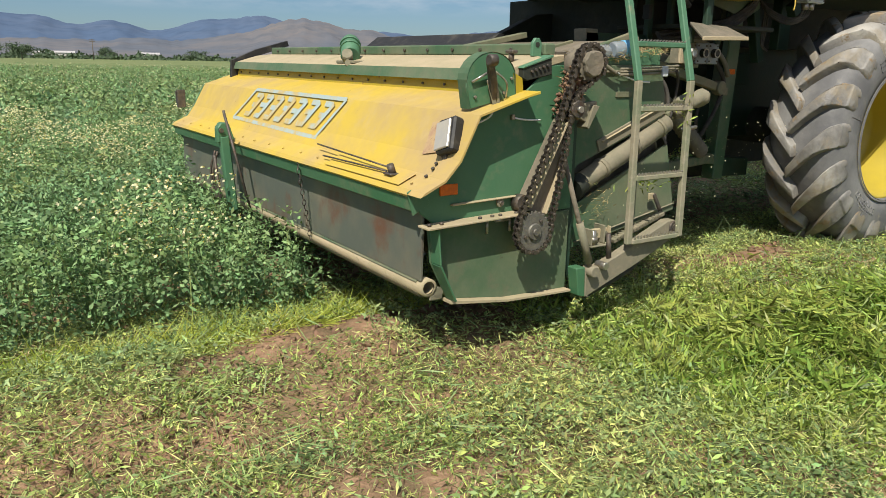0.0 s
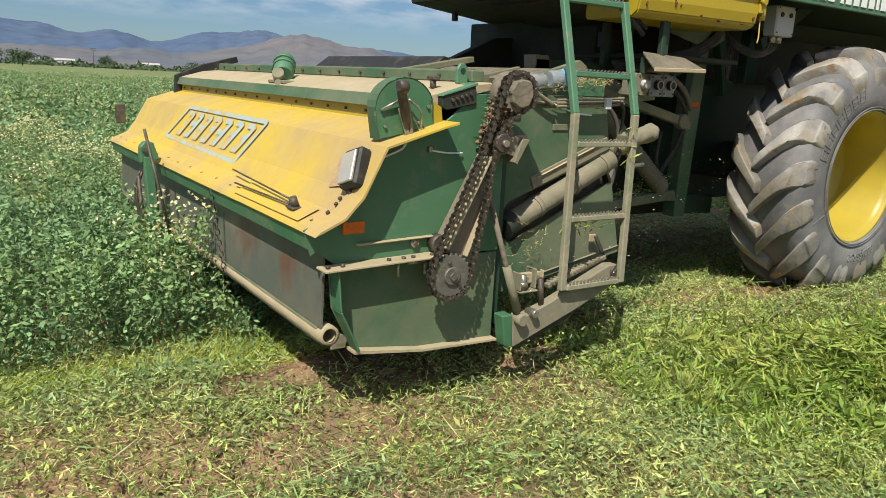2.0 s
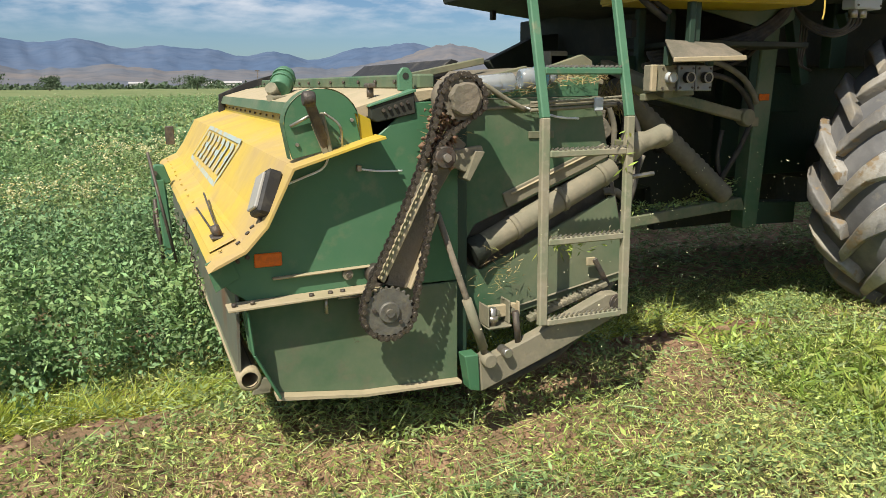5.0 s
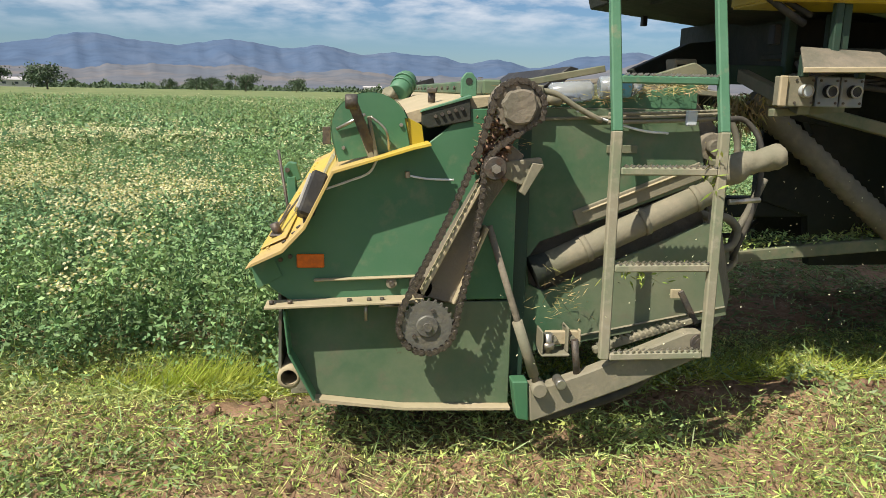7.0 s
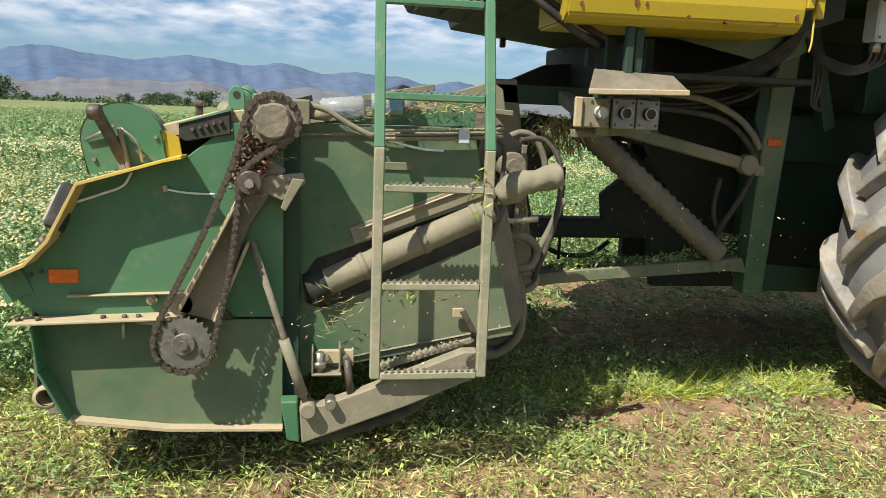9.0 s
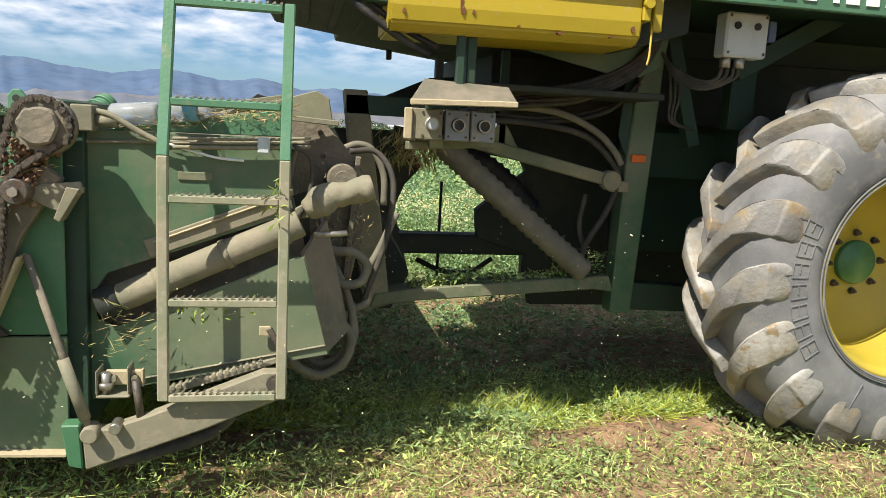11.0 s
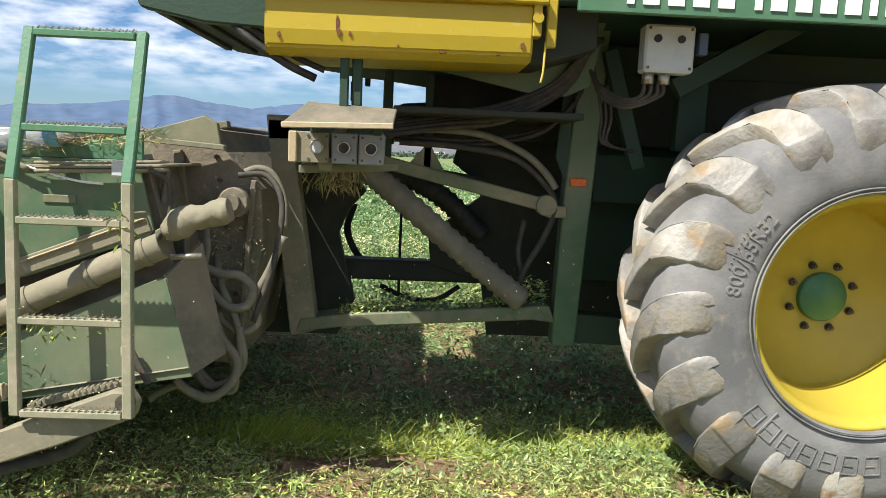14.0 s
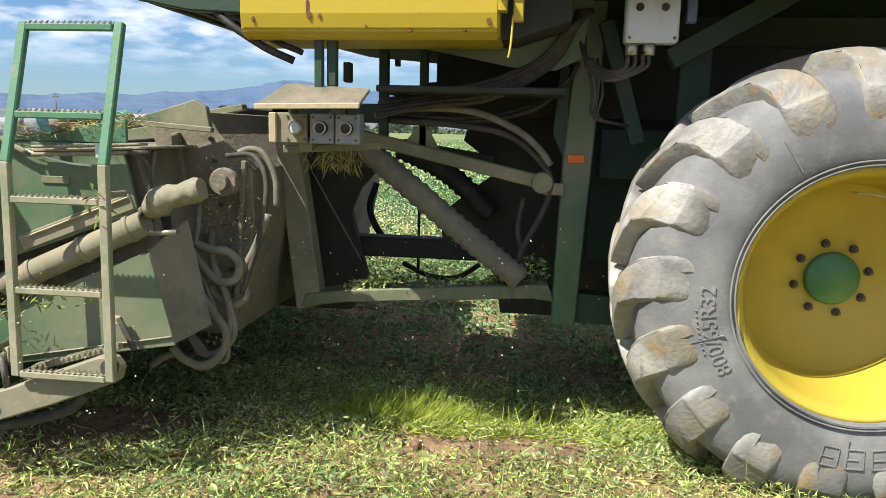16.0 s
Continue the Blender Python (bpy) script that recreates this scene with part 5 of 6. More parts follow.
    for k in range(2):
        x0, z0 = -2.40 + 0.035 * k + hr.normal(0, 0.01), 1.02 - 0.04 * k + hr.normal(0, 0.03)
        sag = hr.uniform(0.0, 0.14)
        part("hose", tube([(x0, 0.24, z0), (x0 + 0.05, 0.13 + hr.uniform(-0.03, 0.03), z0 - 0.10), (x0 + hr.uniform(0.02, 0.16), 0.11, z0 - 0.24), (-2.22 + hr.normal(0, 0.06), 0.12, 0.58 - sag), (-2.33 + hr.normal(0, 0.05), 0.13, 0.48 - sag * 0.6), (-2.44, 0.16, 0.55)], hr.uniform(0.010, 0.015), 8), M_HOSE_DUST, H)
    for k in range(9):
        zz = 1.28 - 0.085 * k
        bolt("bolt", H, (-2.36 + 0.012 * k, 0.26, zz), (0, -1, 0), 0.010, 0.012)
    part("head_flange", bar((-2.50, 0.245, 1.30), (-2.40, 0.245, 0.52), 0.03, 0.03, (0, 1, 0)), M_DUSTY, H)
    part("head_flange", bar((-2.22, 0.245, 1.20), (-2.27, 0.245, 0.56), 0.02, 0.03, (0, 1, 0)), M_HEAD, H)
    part("head_motor", joined(rod((-2.28, 0.26, 1.12), (-2.28, 0.17, 1.12), 0.055, 18, None, 0.006), rod((-2.28, 0.17, 1.12), (-2.28, 0.13, 1.12), 0.03, 14)), M_HEAD, H, "grimy round bearing housing")
    n = 420
    p = np.stack([rng.normal(-2.30, 0.07, n), rng.uniform(0.14, 0.26, n), rng.normal(0.88, 0.16, n)], 1)
    v, f = leaves(p, rng.normal(size=(n, 3)), rng.uniform(0.01, 0.03, n), rng.uniform(0.002, 0.006, n), 0.0)
    tagged(many("caught_straw", v, f, [M_STRAW], None, H), kind="stuff")
    part("hose", tube([(-2.395, 0.1, 0.908), (-2.342, 0.1, 0.816), (-2.276, 0.1, 0.753), (-2.21, 0.1, 0.76), (-2.19, 0.1, 0.821), (-2.237, 0.1, 0.867), (-2.303, 0.1, 0.871), (-2.369, 0.1, 0.895)], 0.016, 10), M_HOSE_DUST, H, "looped dusty hydraulic hose")
    part("hose", tube([(-2.454, 0.08, 0.948), (-2.389, 0.08, 0.791), (-2.296, 0.08, 0.645), (-2.24, 0.08, 0.565), (-2.255, 0.08, 0.481), (-2.335, 0.08, 0.423), (-2.415, 0.08, 0.448), (-2.455, 0.08, 0.488)], 0.016, 10), M_HOSE_DUST, H, "looped dusty hydraulic hose")
    part("hose", tube([(-2.238, 0.11, 0.681), (-2.237, 0.11, 0.57), (-2.276, 0.11, 0.457), (-2.357, 0.11, 0.405), (-2.451, 0.11, 0.451), (-2.505, 0.11, 0.436), (-2.559, 0.11, 0.399)], 0.014, 10), M_HOSE_DUST, H, "looped dusty hydraulic hose")
    part("hose", tube([(-2.086, 0.13, 1.01), (-2.138, 0.13, 0.886), (-2.19, 0.13, 0.775), (-2.175, 0.13, 0.693), (-2.229, 0.13, 0.656), (-2.296, 0.13, 0.688), (-2.317, 0.13, 0.729)], 0.014, 10), M_HOSE_DUST, H, "looped dusty hydraulic hose")
    part("hose", tube([(-2.274, 0.3, 1.225), (-2.219, 0.3, 1.244), (-2.163, 0.3, 1.223), (-2.119, 0.3, 1.133), (-2.114, 0.3, 1.019)], 0.013, 10), M_HOSE_DUST, H, "looped dusty hydraulic hose")
    part("hose", tube([(-2.446, -0.02, 1.238), (-2.459, -0.02, 1.175), (-2.471, -0.02, 1.112), (-2.508, -0.02, 1.123), (-2.558, -0.02, 1.14)], 0.01, 10), M_HOSE_DUST, H, "looped dusty hydraulic hose")
    part("hose", tube([(-2.19, 0.12, 0.70), (-2.12, 0.12, 0.92), (-2.10, 0.15, 1.12), (-2.16, 0.18, 1.22), (-2.26, 0.16, 1.22)], 0.011, 8), M_HOSE, H)
    part("hose", tube([(-2.45, -0.19, 1.24), (-2.40, -0.16, 1.20), (-2.40, -0.15, 1.10), (-2.43, -0.16, 1.02)], 0.007, 8), M_HOSE, H)
    # pipes along the feeder's top and a bottle left there
    for dz, r in ((0.0, 0.006), (0.025, 0.005), (0.012, 0.003)):
        part("oil_pipe", tube([(-2.80, y0 - 0.03, 1.222 + dz), (-2.62, y0 - 0.035, 1.228 + dz), (-2.44, y0 - 0.03, 1.238 + dz), (-2.41, y0, 1.24 + dz)], r, 8), M_DUSTY, H)
    part("pipe_clamp", box(-2.56, -2.525, y0 - 0.06, y0 - 0.045, 1.215, 1.262, 0.004), M_GREYBOX, H)
    part("oil_pipe", tube([(-3.03, y0 - 0.02, 1.315), (-2.97, y0 - 0.03, 1.305), (-2.90, y0 - 0.03, 1.265), (-2.82, y0 - 0.03, 1.225)], 0.009, 10), M_DUSTY, H)
    part("oil_pipe", tube([(-2.90, y0 - 0.03, 1.255), (-2.70, y0 - 0.02, 1.20), (-2.60, y0 - 0.02, 1.19)], 0.004, 6), M_WHITE, H)
    part("valve_block", joined(box(-3.07, -3.01, y0 - 0.05, y0 + 0.01, 1.255, 1.33), rod((-3.01, y0 - 0.02, 1.29), (-2.95, y0 - 0.02, 1.285), 0.017, 10)), M_DUSTY, H)
    # straw caught on the machine
    n = 900
    base = np.stack([rng.uniform(-2.95, -2.47, n), rng.uniform(-0.20, 0.05, n), np.zeros(n)], 1)
    base[:, 2] = 1.262 + (base[:, 0] + 3.0) * 0.14 + rng.uniform(-0.01, 0.03, n)
    extra = np.concatenate([np.stack([rng.normal(-3.17, 0.03, 160), rng.uniform(-0.31, -0.22, 160), rng.normal(1.20, 0.05, 160)], 1),
                            np.stack([rng.normal(-2.94, 0.05, 90), rng.uniform(-0.25, -0.21, 90), rng.normal(0.66, 0.05, 90)], 1)])
    pts = np.concatenate([base, extra])
    v, f = leaves(pts, rng.normal(size=(len(pts), 3)) * (1, 0.5, 0.4), rng.uniform(0.012, 0.055, len(pts)), rng.uniform(0.0015, 0.004, len(pts)), 0.0)
    tagged(many("caught_straw", v, f, [M_STRAW], None, H), kind="stuff")
    n = 70
    pts = np.concatenate([np.stack([rng.normal(-2.50, 0.02, 30), rng.normal(-0.30, 0.015, 30), rng.normal(1.06, 0.04, 30)], 1), np.stack([rng.normal(-2.68, 0.07, 40), rng.normal(-0.30, 0.01, 40), rng.normal(0.755, 0.02, 40)], 1)])
    v, f = leaves(pts, rng.normal(size=(n, 3)) + (0, 0, -0.4), rng.uniform(0.02, 0.05, n), rng.uniform(0.004, 0.011, n))
    tagged(many("caught_leaves", v, f, [M_FRESH], None, H), kind="stuff")

    # the feeder is narrower than the header: its side lies six centimetres further in
    pivot = Vector((-2.6, -2.52, 1.3))
    inner = {"feeder_side", "slot_back", "upper_rail", "hydraulic_cylinder", "oil_pipe", "pipe_clamp", "valve_block", "tag_plate", "tag_lever"}
    moved = [ob for ob in H.children if ob.name.split(".")[0] in inner]
    for ob in moved + [c for ob in moved for c in ob.children]:
        ob.data.transform(Matrix.Translation(pivot) @ Matrix.Scale(1.026, 4) @ Matrix.Translation(-pivot))


def build_ladder():
    lad = tagged(new("ladder"), "green tubular access ladder, its lower half caked in dust")
    lad.parent = harvester
    xs = (-2.815, -2.475)
    for x in xs:
        part("rail", joined(bar((x, -0.305, 0.478), (x, -0.295, 1.20), 0.032, 0.026, (0, 1, 0), 0.004)), M_LADDER_DUSTY, lad, "dust-covered lower ladder rail")
        part("rail", joined(bar((x, -0.295, 1.195), (x + 0.004, -0.168, 1.655), 0.032, 0.026, (0, 1, 0), 0.004)), M_LADDER, lad)
    for z, y, m in ((0.487, -0.305, M_LADDER_DUSTY), (0.775, -0.300, M_LADDER_DUSTY), (1.078, -0.297, M_LADDER_DUSTY), (1.352, -0.250, M_LADDER), (1.640, -0.172, M_LADDER)):
        r = part("rung", bar((xs[0] + 0.016, y, z), (xs[1] - 0.016, y, z), 0.028, 0.024, (0, 0, 1), 0.004), m, lad)
        teeth = []
        for k in range(15):
            x = xs[0] + 0.03 + k * 0.0202
            for dy in (-0.010, 0.010):
                teeth.append(bar((x, y + dy, z + 0.012), (x + 0.009, y + dy, z + 0.019), 0.004, 0.006, (0, 1, 0), 0))
        part("tread_teeth", joined(*teeth), M_BRASS, r)
    part("stay", bar((-2.475, -0.285, 1.10), (-2.46, -0.20, 1.10), 0.02, 0.02, (0, 0, 1)), M_GREEN_DUSTY, lad)


def build_chassis():
    H = harvester
    yf = 0.63
    part("frame_post", prism([(-2.26, 1.46), (-2.16, 1.46), (-2.03, 0.55), (-2.145, 0.52)], yf, yf + 0.10, 0.006), M_DUSTY, H, "slanting green frame post grey with dust")
    part("frame_post", joined(prism([(-0.945, 1.95), (-0.84, 1.95), (-0.875, 1.20), (-0.91, 0.52), (-1.01, 0.52), (-1.01, 0.60), (-0.995, 1.20)], yf - 0.01, yf + 0.09, 0.006)), M_GREEN_MID, H, "upright dusty green frame post")
    part("post_gusset", prism([(-1.04, 1.33), (-0.98, 1.20), (-0.98, 1.68), (-1.02, 1.62)], yf, yf + 0.012), M_GREEN_SHADED, H)
    part("sill_beam", prism([(-2.12, 0.54), (-2.10, 0.60), (-1.92, 0.625), (-1.03, 0.695), (-1.0, 0.62), (-1.10, 0.63), (-1.92, 0.57)], yf - 0.01, yf + 0.14, 0.005), M_GREEN_DUSTY, H, "green sill beam with chaff heaped on it")
    part("sill_extension", prism([(-0.93, 0.66), (-0.60, 0.64), (-0.60, 0.52), (-0.93, 0.53)], yf + 0.02, yf + 0.12), M_GREEN_SHADED, H)
    part("diagonal_tube", bar((-1.86, yf - 0.02, 1.305), (-1.05, yf - 0.02, 1.125), 0.055, 0.05, (0, 1, 0), 0.006), M_GREEN_DUSTY, H, "diagonal green stay tube")
    part("tube_joint", joined(rod((-1.075, yf - 0.06, 1.13), (-1.075, yf, 1.13), 0.045, 18, None, 0.005), box(-1.07, -0.985, yf - 0.04, yf, 1.08, 1.13)), M_GREEN_DUSTY, H)
    part("upper_frame", prism([(-2.25, 1.44), (-2.25, 1.36), (-1.73, 1.36), (-1.70, 1.44)], yf, yf + 0.10), M_GREEN_SHADED, H)
    part("thin_post", box(-1.775, -1.735, yf - 0.02, yf + 0.02, 1.30, 1.66), M_GREEN_SHADED, H)
    part("thin_post", box(-1.86, -1.825, 0.12, 0.155, 1.48, 1.66), M_GREEN_SHADED, H)
    # corrugated hose
    hp = [Vector((-1.90, yf + 0.02, 1.30)), Vector((-1.72, yf, 1.16)), Vector((-1.42, yf - 0.01, 0.92)), Vector((-1.15, yf, 0.71))]
    path = smooth_path(hp, 16)
    part("corrugated_hose", tube(path, 0.048, 14, 1, 0.009), M_HOSE_DUST, H, "dusty corrugated discharge hose")
    part("hose", tube([(-1.70, yf - 0.05, 1.37), (-1.45, yf - 0.06, 1.36), (-1.22, yf - 0.06, 1.32), (-1.07, yf - 0.05, 1.20), (-1.04, yf - 0.03, 1.10), (-1.08, yf - 0.02, 0.98), (-1.14, yf, 0.86), (-1.16, yf + 0.03, 0.78)], 0.014, 8), M_HOSE, H)
    part("hose", tube([(-1.72, yf - 0.02, 1.40), (-1.45, yf - 0.03, 1.385), (-1.20, yf - 0.02, 1.42), (-1.02, yf, 1.50), (-0.95, yf - 0.03, 1.62)], 0.010, 8), M_HOSE, H)
    part("hose", tube([(-1.72, yf - 0.03, 1.38), (-1.40, yf - 0.04, 1.37), (-1.12, yf - 0.04, 1.43), (-0.98, yf - 0.04, 1.56)], 0.010, 8), M_HOSE, H)
    part("hose", tube([(-1.15, yf + 0.05, 1.06), (-1.17, yf + 0.05, 0.92), (-1.14, yf + 0.05, 0.80)], 0.012, 8), M_HOSE, H)
    part("web_plate", prism([(-1.76, 1.700), (-1.747, 1.687), (-1.17, 1.575), (-1.045, 1.572), (-0.95, 1.62), (-0.90, 1.90), (-1.76, 1.90)], 0.45, 0.46, 0.002), M_GREEN_MID, H, "dusty green web plate under the tank")
    for k in range(5):
        d = 0.014 * k
        part("hose", tube([(-1.76, 0.50 + d, 1.392 + d), (-1.53, 0.49 + d, 1.430 + d), (-1.30, 0.47, 1.462 + 1.2 * d), (-1.11, 0.44, 1.555 + d), (-1.01, 0.43 - 0.3 * d, 1.66 + d), (-0.97 + d, 0.45, 1.80)], 0.011 + 0.003 * (k % 2), 8), M_HOSE, H)
    part("hose", tube([(-1.78, 0.56, 1.390), (-1.593, 0.55, 1.424), (-1.362, 0.54, 1.412), (-1.19, 0.54, 1.345), (-1.093, 0.55, 1.268), (-1.045, 0.56, 1.205)], 0.015, 8), M_HOSE_DUST, H, "dusty hydraulic hose arching to the stay tube")
    part("corrugated_hose", tube(smooth_path([Vector((-1.75, 0.98, 1.25)), Vector((-1.52, 0.97, 1.14)), Vector((-1.30, 0.98, 0.95))], 14), 0.045, 12, 1, 0.010), M_BLACK, H, "black corrugated hose behind the frame")
    part("thin_post", box(-1.60, -1.565, 0.60, 0.635, 1.25, 1.66), M_GREEN_SHADED, H)
    part("post_gusset", prism([(-1.67, 1.27), (-1.60, 1.35), (-1.565, 1.35), (-1.50, 1.24)], 0.60, 0.612, 0.001), M_GREEN_DUSTY, H)
    # chaff heaped on the sill
    n = 1500
    x = rng.uniform(-1.95, -1.03, n)
    hump = 0.03 + 0.10 * np.exp(-((x + 1.10) / 0.12) ** 2) + 0.05 * np.exp(-((x + 1.72) / 0.14) ** 2)
    p = np.stack([x, rng.uniform(yf + 0.0, yf + 0.15, n), 0.605 + (x + 1.92) * 0.085 + hump * rng.uniform(0, 1, n)], 1)
    v, f = leaves(p, rng.normal(size=(n, 3)) * (1, 1, 0.5), rng.uniform(0.012, 0.035, n), rng.uniform(0.005, 0.014, n))
    tagged(many("chaff", v, f, [M_CLIP], None, H), kind="stuff")
    n = 500
    p = np.stack([rng.normal(-1.95, 0.07, n), rng.uniform(0.55, 0.75, n), rng.uniform(1.18, 1.33, n)], 1)
    v, f = leaves(p, rng.normal(size=(n, 3)) * (0.5, 0.5, 0.3) + (0, 0, -0.8), rng.uniform(0.03, 0.09, n), rng.uniform(0.004, 0.010, n))
    tagged(many("hanging_straw", v, f, [M_STRAW], None, H), kind="stuff")
    part("reflector", box(-0.975, -0.905, yf - 0.02, yf - 0.01, 1.215, 1.25, 0.003), M_ORANGE, H, "small orange reflector")
    # machinery behind the frame; near-black panels stand for its shaded depth
    part("axle_beam", box(-2.05, -0.9, 1.10, 1.22, 0.70, 0.80, 0.01), M_SHADE_DARK, H, "cross beam under the machine, shade in its dark colour")
    part("inner_panel", prism([(-1.545, 0.79), (-1.56, 0.93), (-1.43, 1.04), (-1.31, 1.13), (-1.36, 1.22), (-1.455, 1.29), (-1.42, 1.42), (-0.3, 1.42), (-0.3, 0.45), (-1.25, 0.45), (-1.29, 0.71)], 1.08, 1.14), M_SHADE_DARK, H, "dark panel standing for the shaded interior behind the frame")
    part("inner_panel", prism([(-2.9, 0.45), (-2.9, 1.30), (-1.98, 1.30), (-1.86, 1.14), (-1.94, 1.05), (-1.985, 0.94), (-1.95, 0.79), (-1.90, 0.62), (-1.98, 0.45)], 0.98, 1.04), M_SHADE_DARK, H, "dark panel standing for the shaded interior behind the frame")
    part("inner_beam", bar((-2.0, 1.0, 1.30), (-1.30, 1.0, 1.20), 0.05, 0.05), M_SHADE_DARK, H)
    part("inner_top", box(-1.57, 1.6, 0.9, 2.2, 1.40, 1.72), M_SHADE_DARK, H, "underside of the machine body, shade painted dark")
    part("bent_pipe", tube([(-1.95, 1.4, 1.05), (-1.98, 1.38, 0.90), (-1.88, 1.36, 0.74), (-1.7, 1.36, 0.68)], 0.018, 8), M_BLACK, H)
    part("bent_pipe", tube([(-1.80, 1.4, 0.62), (-1.65, 1.38, 0.56), (-1.50, 1.38, 0.56), (-1.38, 1.4, 0.63)], 0.014, 8), M_BLACK, H)
    part("thin_rod", rod((-1.70, 1.3, 1.05), (-1.70, 1.3, 0.55), 0.008, 6), M_BLACK, H)
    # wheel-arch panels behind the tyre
    part("body_panel", box(-0.83, -0.45, 0.82, 0.90, 1.14, 1.36, 0.006), M_GREEN_SHADED, H)
    # wall takes the shaded green, darkened beyond its own paint
    part("body_wall", box(-0.85, 2.6, 1.02, 1.10, 0.75, 2.4), M_GREEN_SHADED, H, "green body wall behind the wheel, shade painted in")
    # two unseen walls added to keep light from behind out of the interior
    part("far_side_wall", box(-0.95, 2.7, 2.20, 2.28, 0.30, 2.88, 0.01), M_SHADE_DARK, H, "dark wall added on the unseen far side to keep light out")
    part("rear_wall", box(2.62, 2.70, 0.45, 2.19, 0.60, 2.86, 0.01), M_GREEN_SHADED, H)
    part("axle", rod((0, 0.42, 0.83), (0, 2.4, 0.83), 0.14, 18), M_SHADE_DARK, H)
    part("sloped_brace", bar((-0.85, 0.60, 1.78), (-0.70, 0.60, 1.30), 0.06, 0.06), M_GREEN_SHADED, H)
    part("sloped_brace", bar((-0.62, 0.45, 1.62), (-0.05, 0.45, 1.95), 0.08, 0.06), M_GREEN_SHADED, H)
    part("upright_brace", box(-0.56, -0.44, 0.55, 0.62, 1.38, 1.72), M_GREEN_SHADED, H)
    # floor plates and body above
    part("platform", prism([(-2.60, 1.86), (-2.56, 1.795), (-2.16, 1.742), (-1.98, 1.70), (-1.60, 1.67), (-1.20, 1.655), (-1.0, 1.72), (-1.0, 1.86)], 0.16, 1.35, 0.006), M_SHADE_DARK, H, "platform underside with ribs, shade painted dark")
    part("platform_edge", prism([(-2.62, 1.86), (-2.58, 1.778), (-2.37, 1.738), (-2.14, 1.726), (-2.14, 1.86)], 0.10, 0.16, 0.006), M_GREEN_SHADED, H, "green platform edge")
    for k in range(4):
        part("rib", bar((-2.54 + 0.12 * k, 0.17, 1.785 - 0.014 * k), (-2.54 + 0.12 * k, 1.13, 1.785 - 0.014 * k), 0.03, 0.025, (0, 0, 1)), M_SHADE_DARK, H)
    # added box that stops sun leaking below the platform to the ground
    part("cross_shelf", box(-1.72, -1.0, 0.30, 0.92, 1.475, 1.50), M_SHADE_DARK, H)
    part("platform_rear", prism([(-2.26, 1.858), (-2.24, 1.790), (-1.60, 1.715), (-1.0, 1.715), (-1.0, 1.858)], 1.352, 1.95, 0.006), M_SHADE_DARK, H)
    part("platform_hook", box(-1.95, -1.92, 1.86, 1.90, 1.70, 1.76), M_BLACK, H)
    part("dark_flap", prism([(-2.06, 1.445), (-1.72, 1.60), (-1.56, 1.615), (-1.56, 1.40), (-2.02, 1.40)], 1.70, 1.78, 0.004), M_SHADE_DARK, H, "dark raised sheet behind the feeder")
    part("small_lug", box(-1.90, -1.87, 0.5, 0.55, 1.52, 1.60), M_BLACK, H)
    # out-of-view near face is set forward to block sun on the ground
    part("body", box(-2.2, 2.8, 0.065, 1.95, 1.862, 2.9, 0.02), M_GREEN_SHADED, H, "green machine body above the platform")
    # yellow tank
    tank_prof = [(0.065, 1.86), (0.045, 1.83), (0.04, 1.72), (0.05, 1.665), (0.085, 1.638), (0.40, 1.638), (0.40, 2.3), (0.05, 2.3), (0.065, 1.86)]
    tank = bmesh.new()
    rows = [[tank.verts.new((x, y, z + (x + 2.1) * 0.008)) for y, z in tank_prof[:-1]] for x in (-2.15, -2.12, -1.27, -1.245)]
    for a, b in zip(rows, rows[1:]):
        for k in range(len(a)):
            tank.faces.new((a[k], b[k], b[(k + 1) % len(a)], a[(k + 1) % len(a)]))
    for row, s in ((rows[0], 1), (rows[-1], -1)):
        tank.faces.new(row[::s])
    bmesh.ops.recalc_face_normals(tank, faces=tank.faces)
    tk = part("tank", bevelled(tank, 0.008, 2), M_YELLOW, H, "yellow tank with rust-brown chips along its lower edge")
    part("tank_lip", box(-2.19, -1.20, 0.01, 0.06, 1.835, 1.86, 0.006), M_YELLOW, tk)
    cr = np.random.default_rng(5)
    for x0, z0, sx, sz in ((-1.905, 1.745, 0.006, 0.028), (-1.90, 1.715, 0.009, 0.012), (-1.862, 1.712, 0.006, 0.007), (-1.55, 1.667, 0.010, 0.005), (-1.36, 1.668, 0.007, 0.004), (-2.10, 1.70, 0.006, 0.009), (-1.28, 1.70, 0.008, 0.010), (-1.70, 1.68, 0.005, 0.004)):
        ring = [(x0 + sx * cr.uniform(0.6, 1.3) * math.cos(a), z0 + sz * cr.uniform(0.6, 1.3) * math.sin(a)) for a in np.linspace(0, 2 * math.pi, 11, endpoint=False)]
        part("rust_chip", prism(ring, 0.0385, 0.06, 0), M_RUST, tk, "rust chip in the paint")
    latch = part("tank_latch", joined(box(-1.25, -1.22, 0.03, 0.09, 1.73, 1.84), rod((-1.235, 0.01, 1.79), (-1.235, 0.04, 1.79), 0.018, 12), box(-1.20, -1.165, 0.05, 0.08, 1.70, 1.86)), M_YELLOW, H, "yellow latch and hinge beside the tank")
    part("strap", tube([(-1.20, 0.06, 1.72), (-1.205, 0.05, 1.62), (-1.212, 0.05, 1.58)], 0.004, 6), M_YELLOW_DUSTY, latch)
    part("tank_hose", tube([(-2.38, 0.2, 1.85), (-2.25, 0.12, 1.72), (-2.10, 0.12, 1.62), (-1.99, 0.15, 1.57)], 0.014, 8), M_BLACK, H)
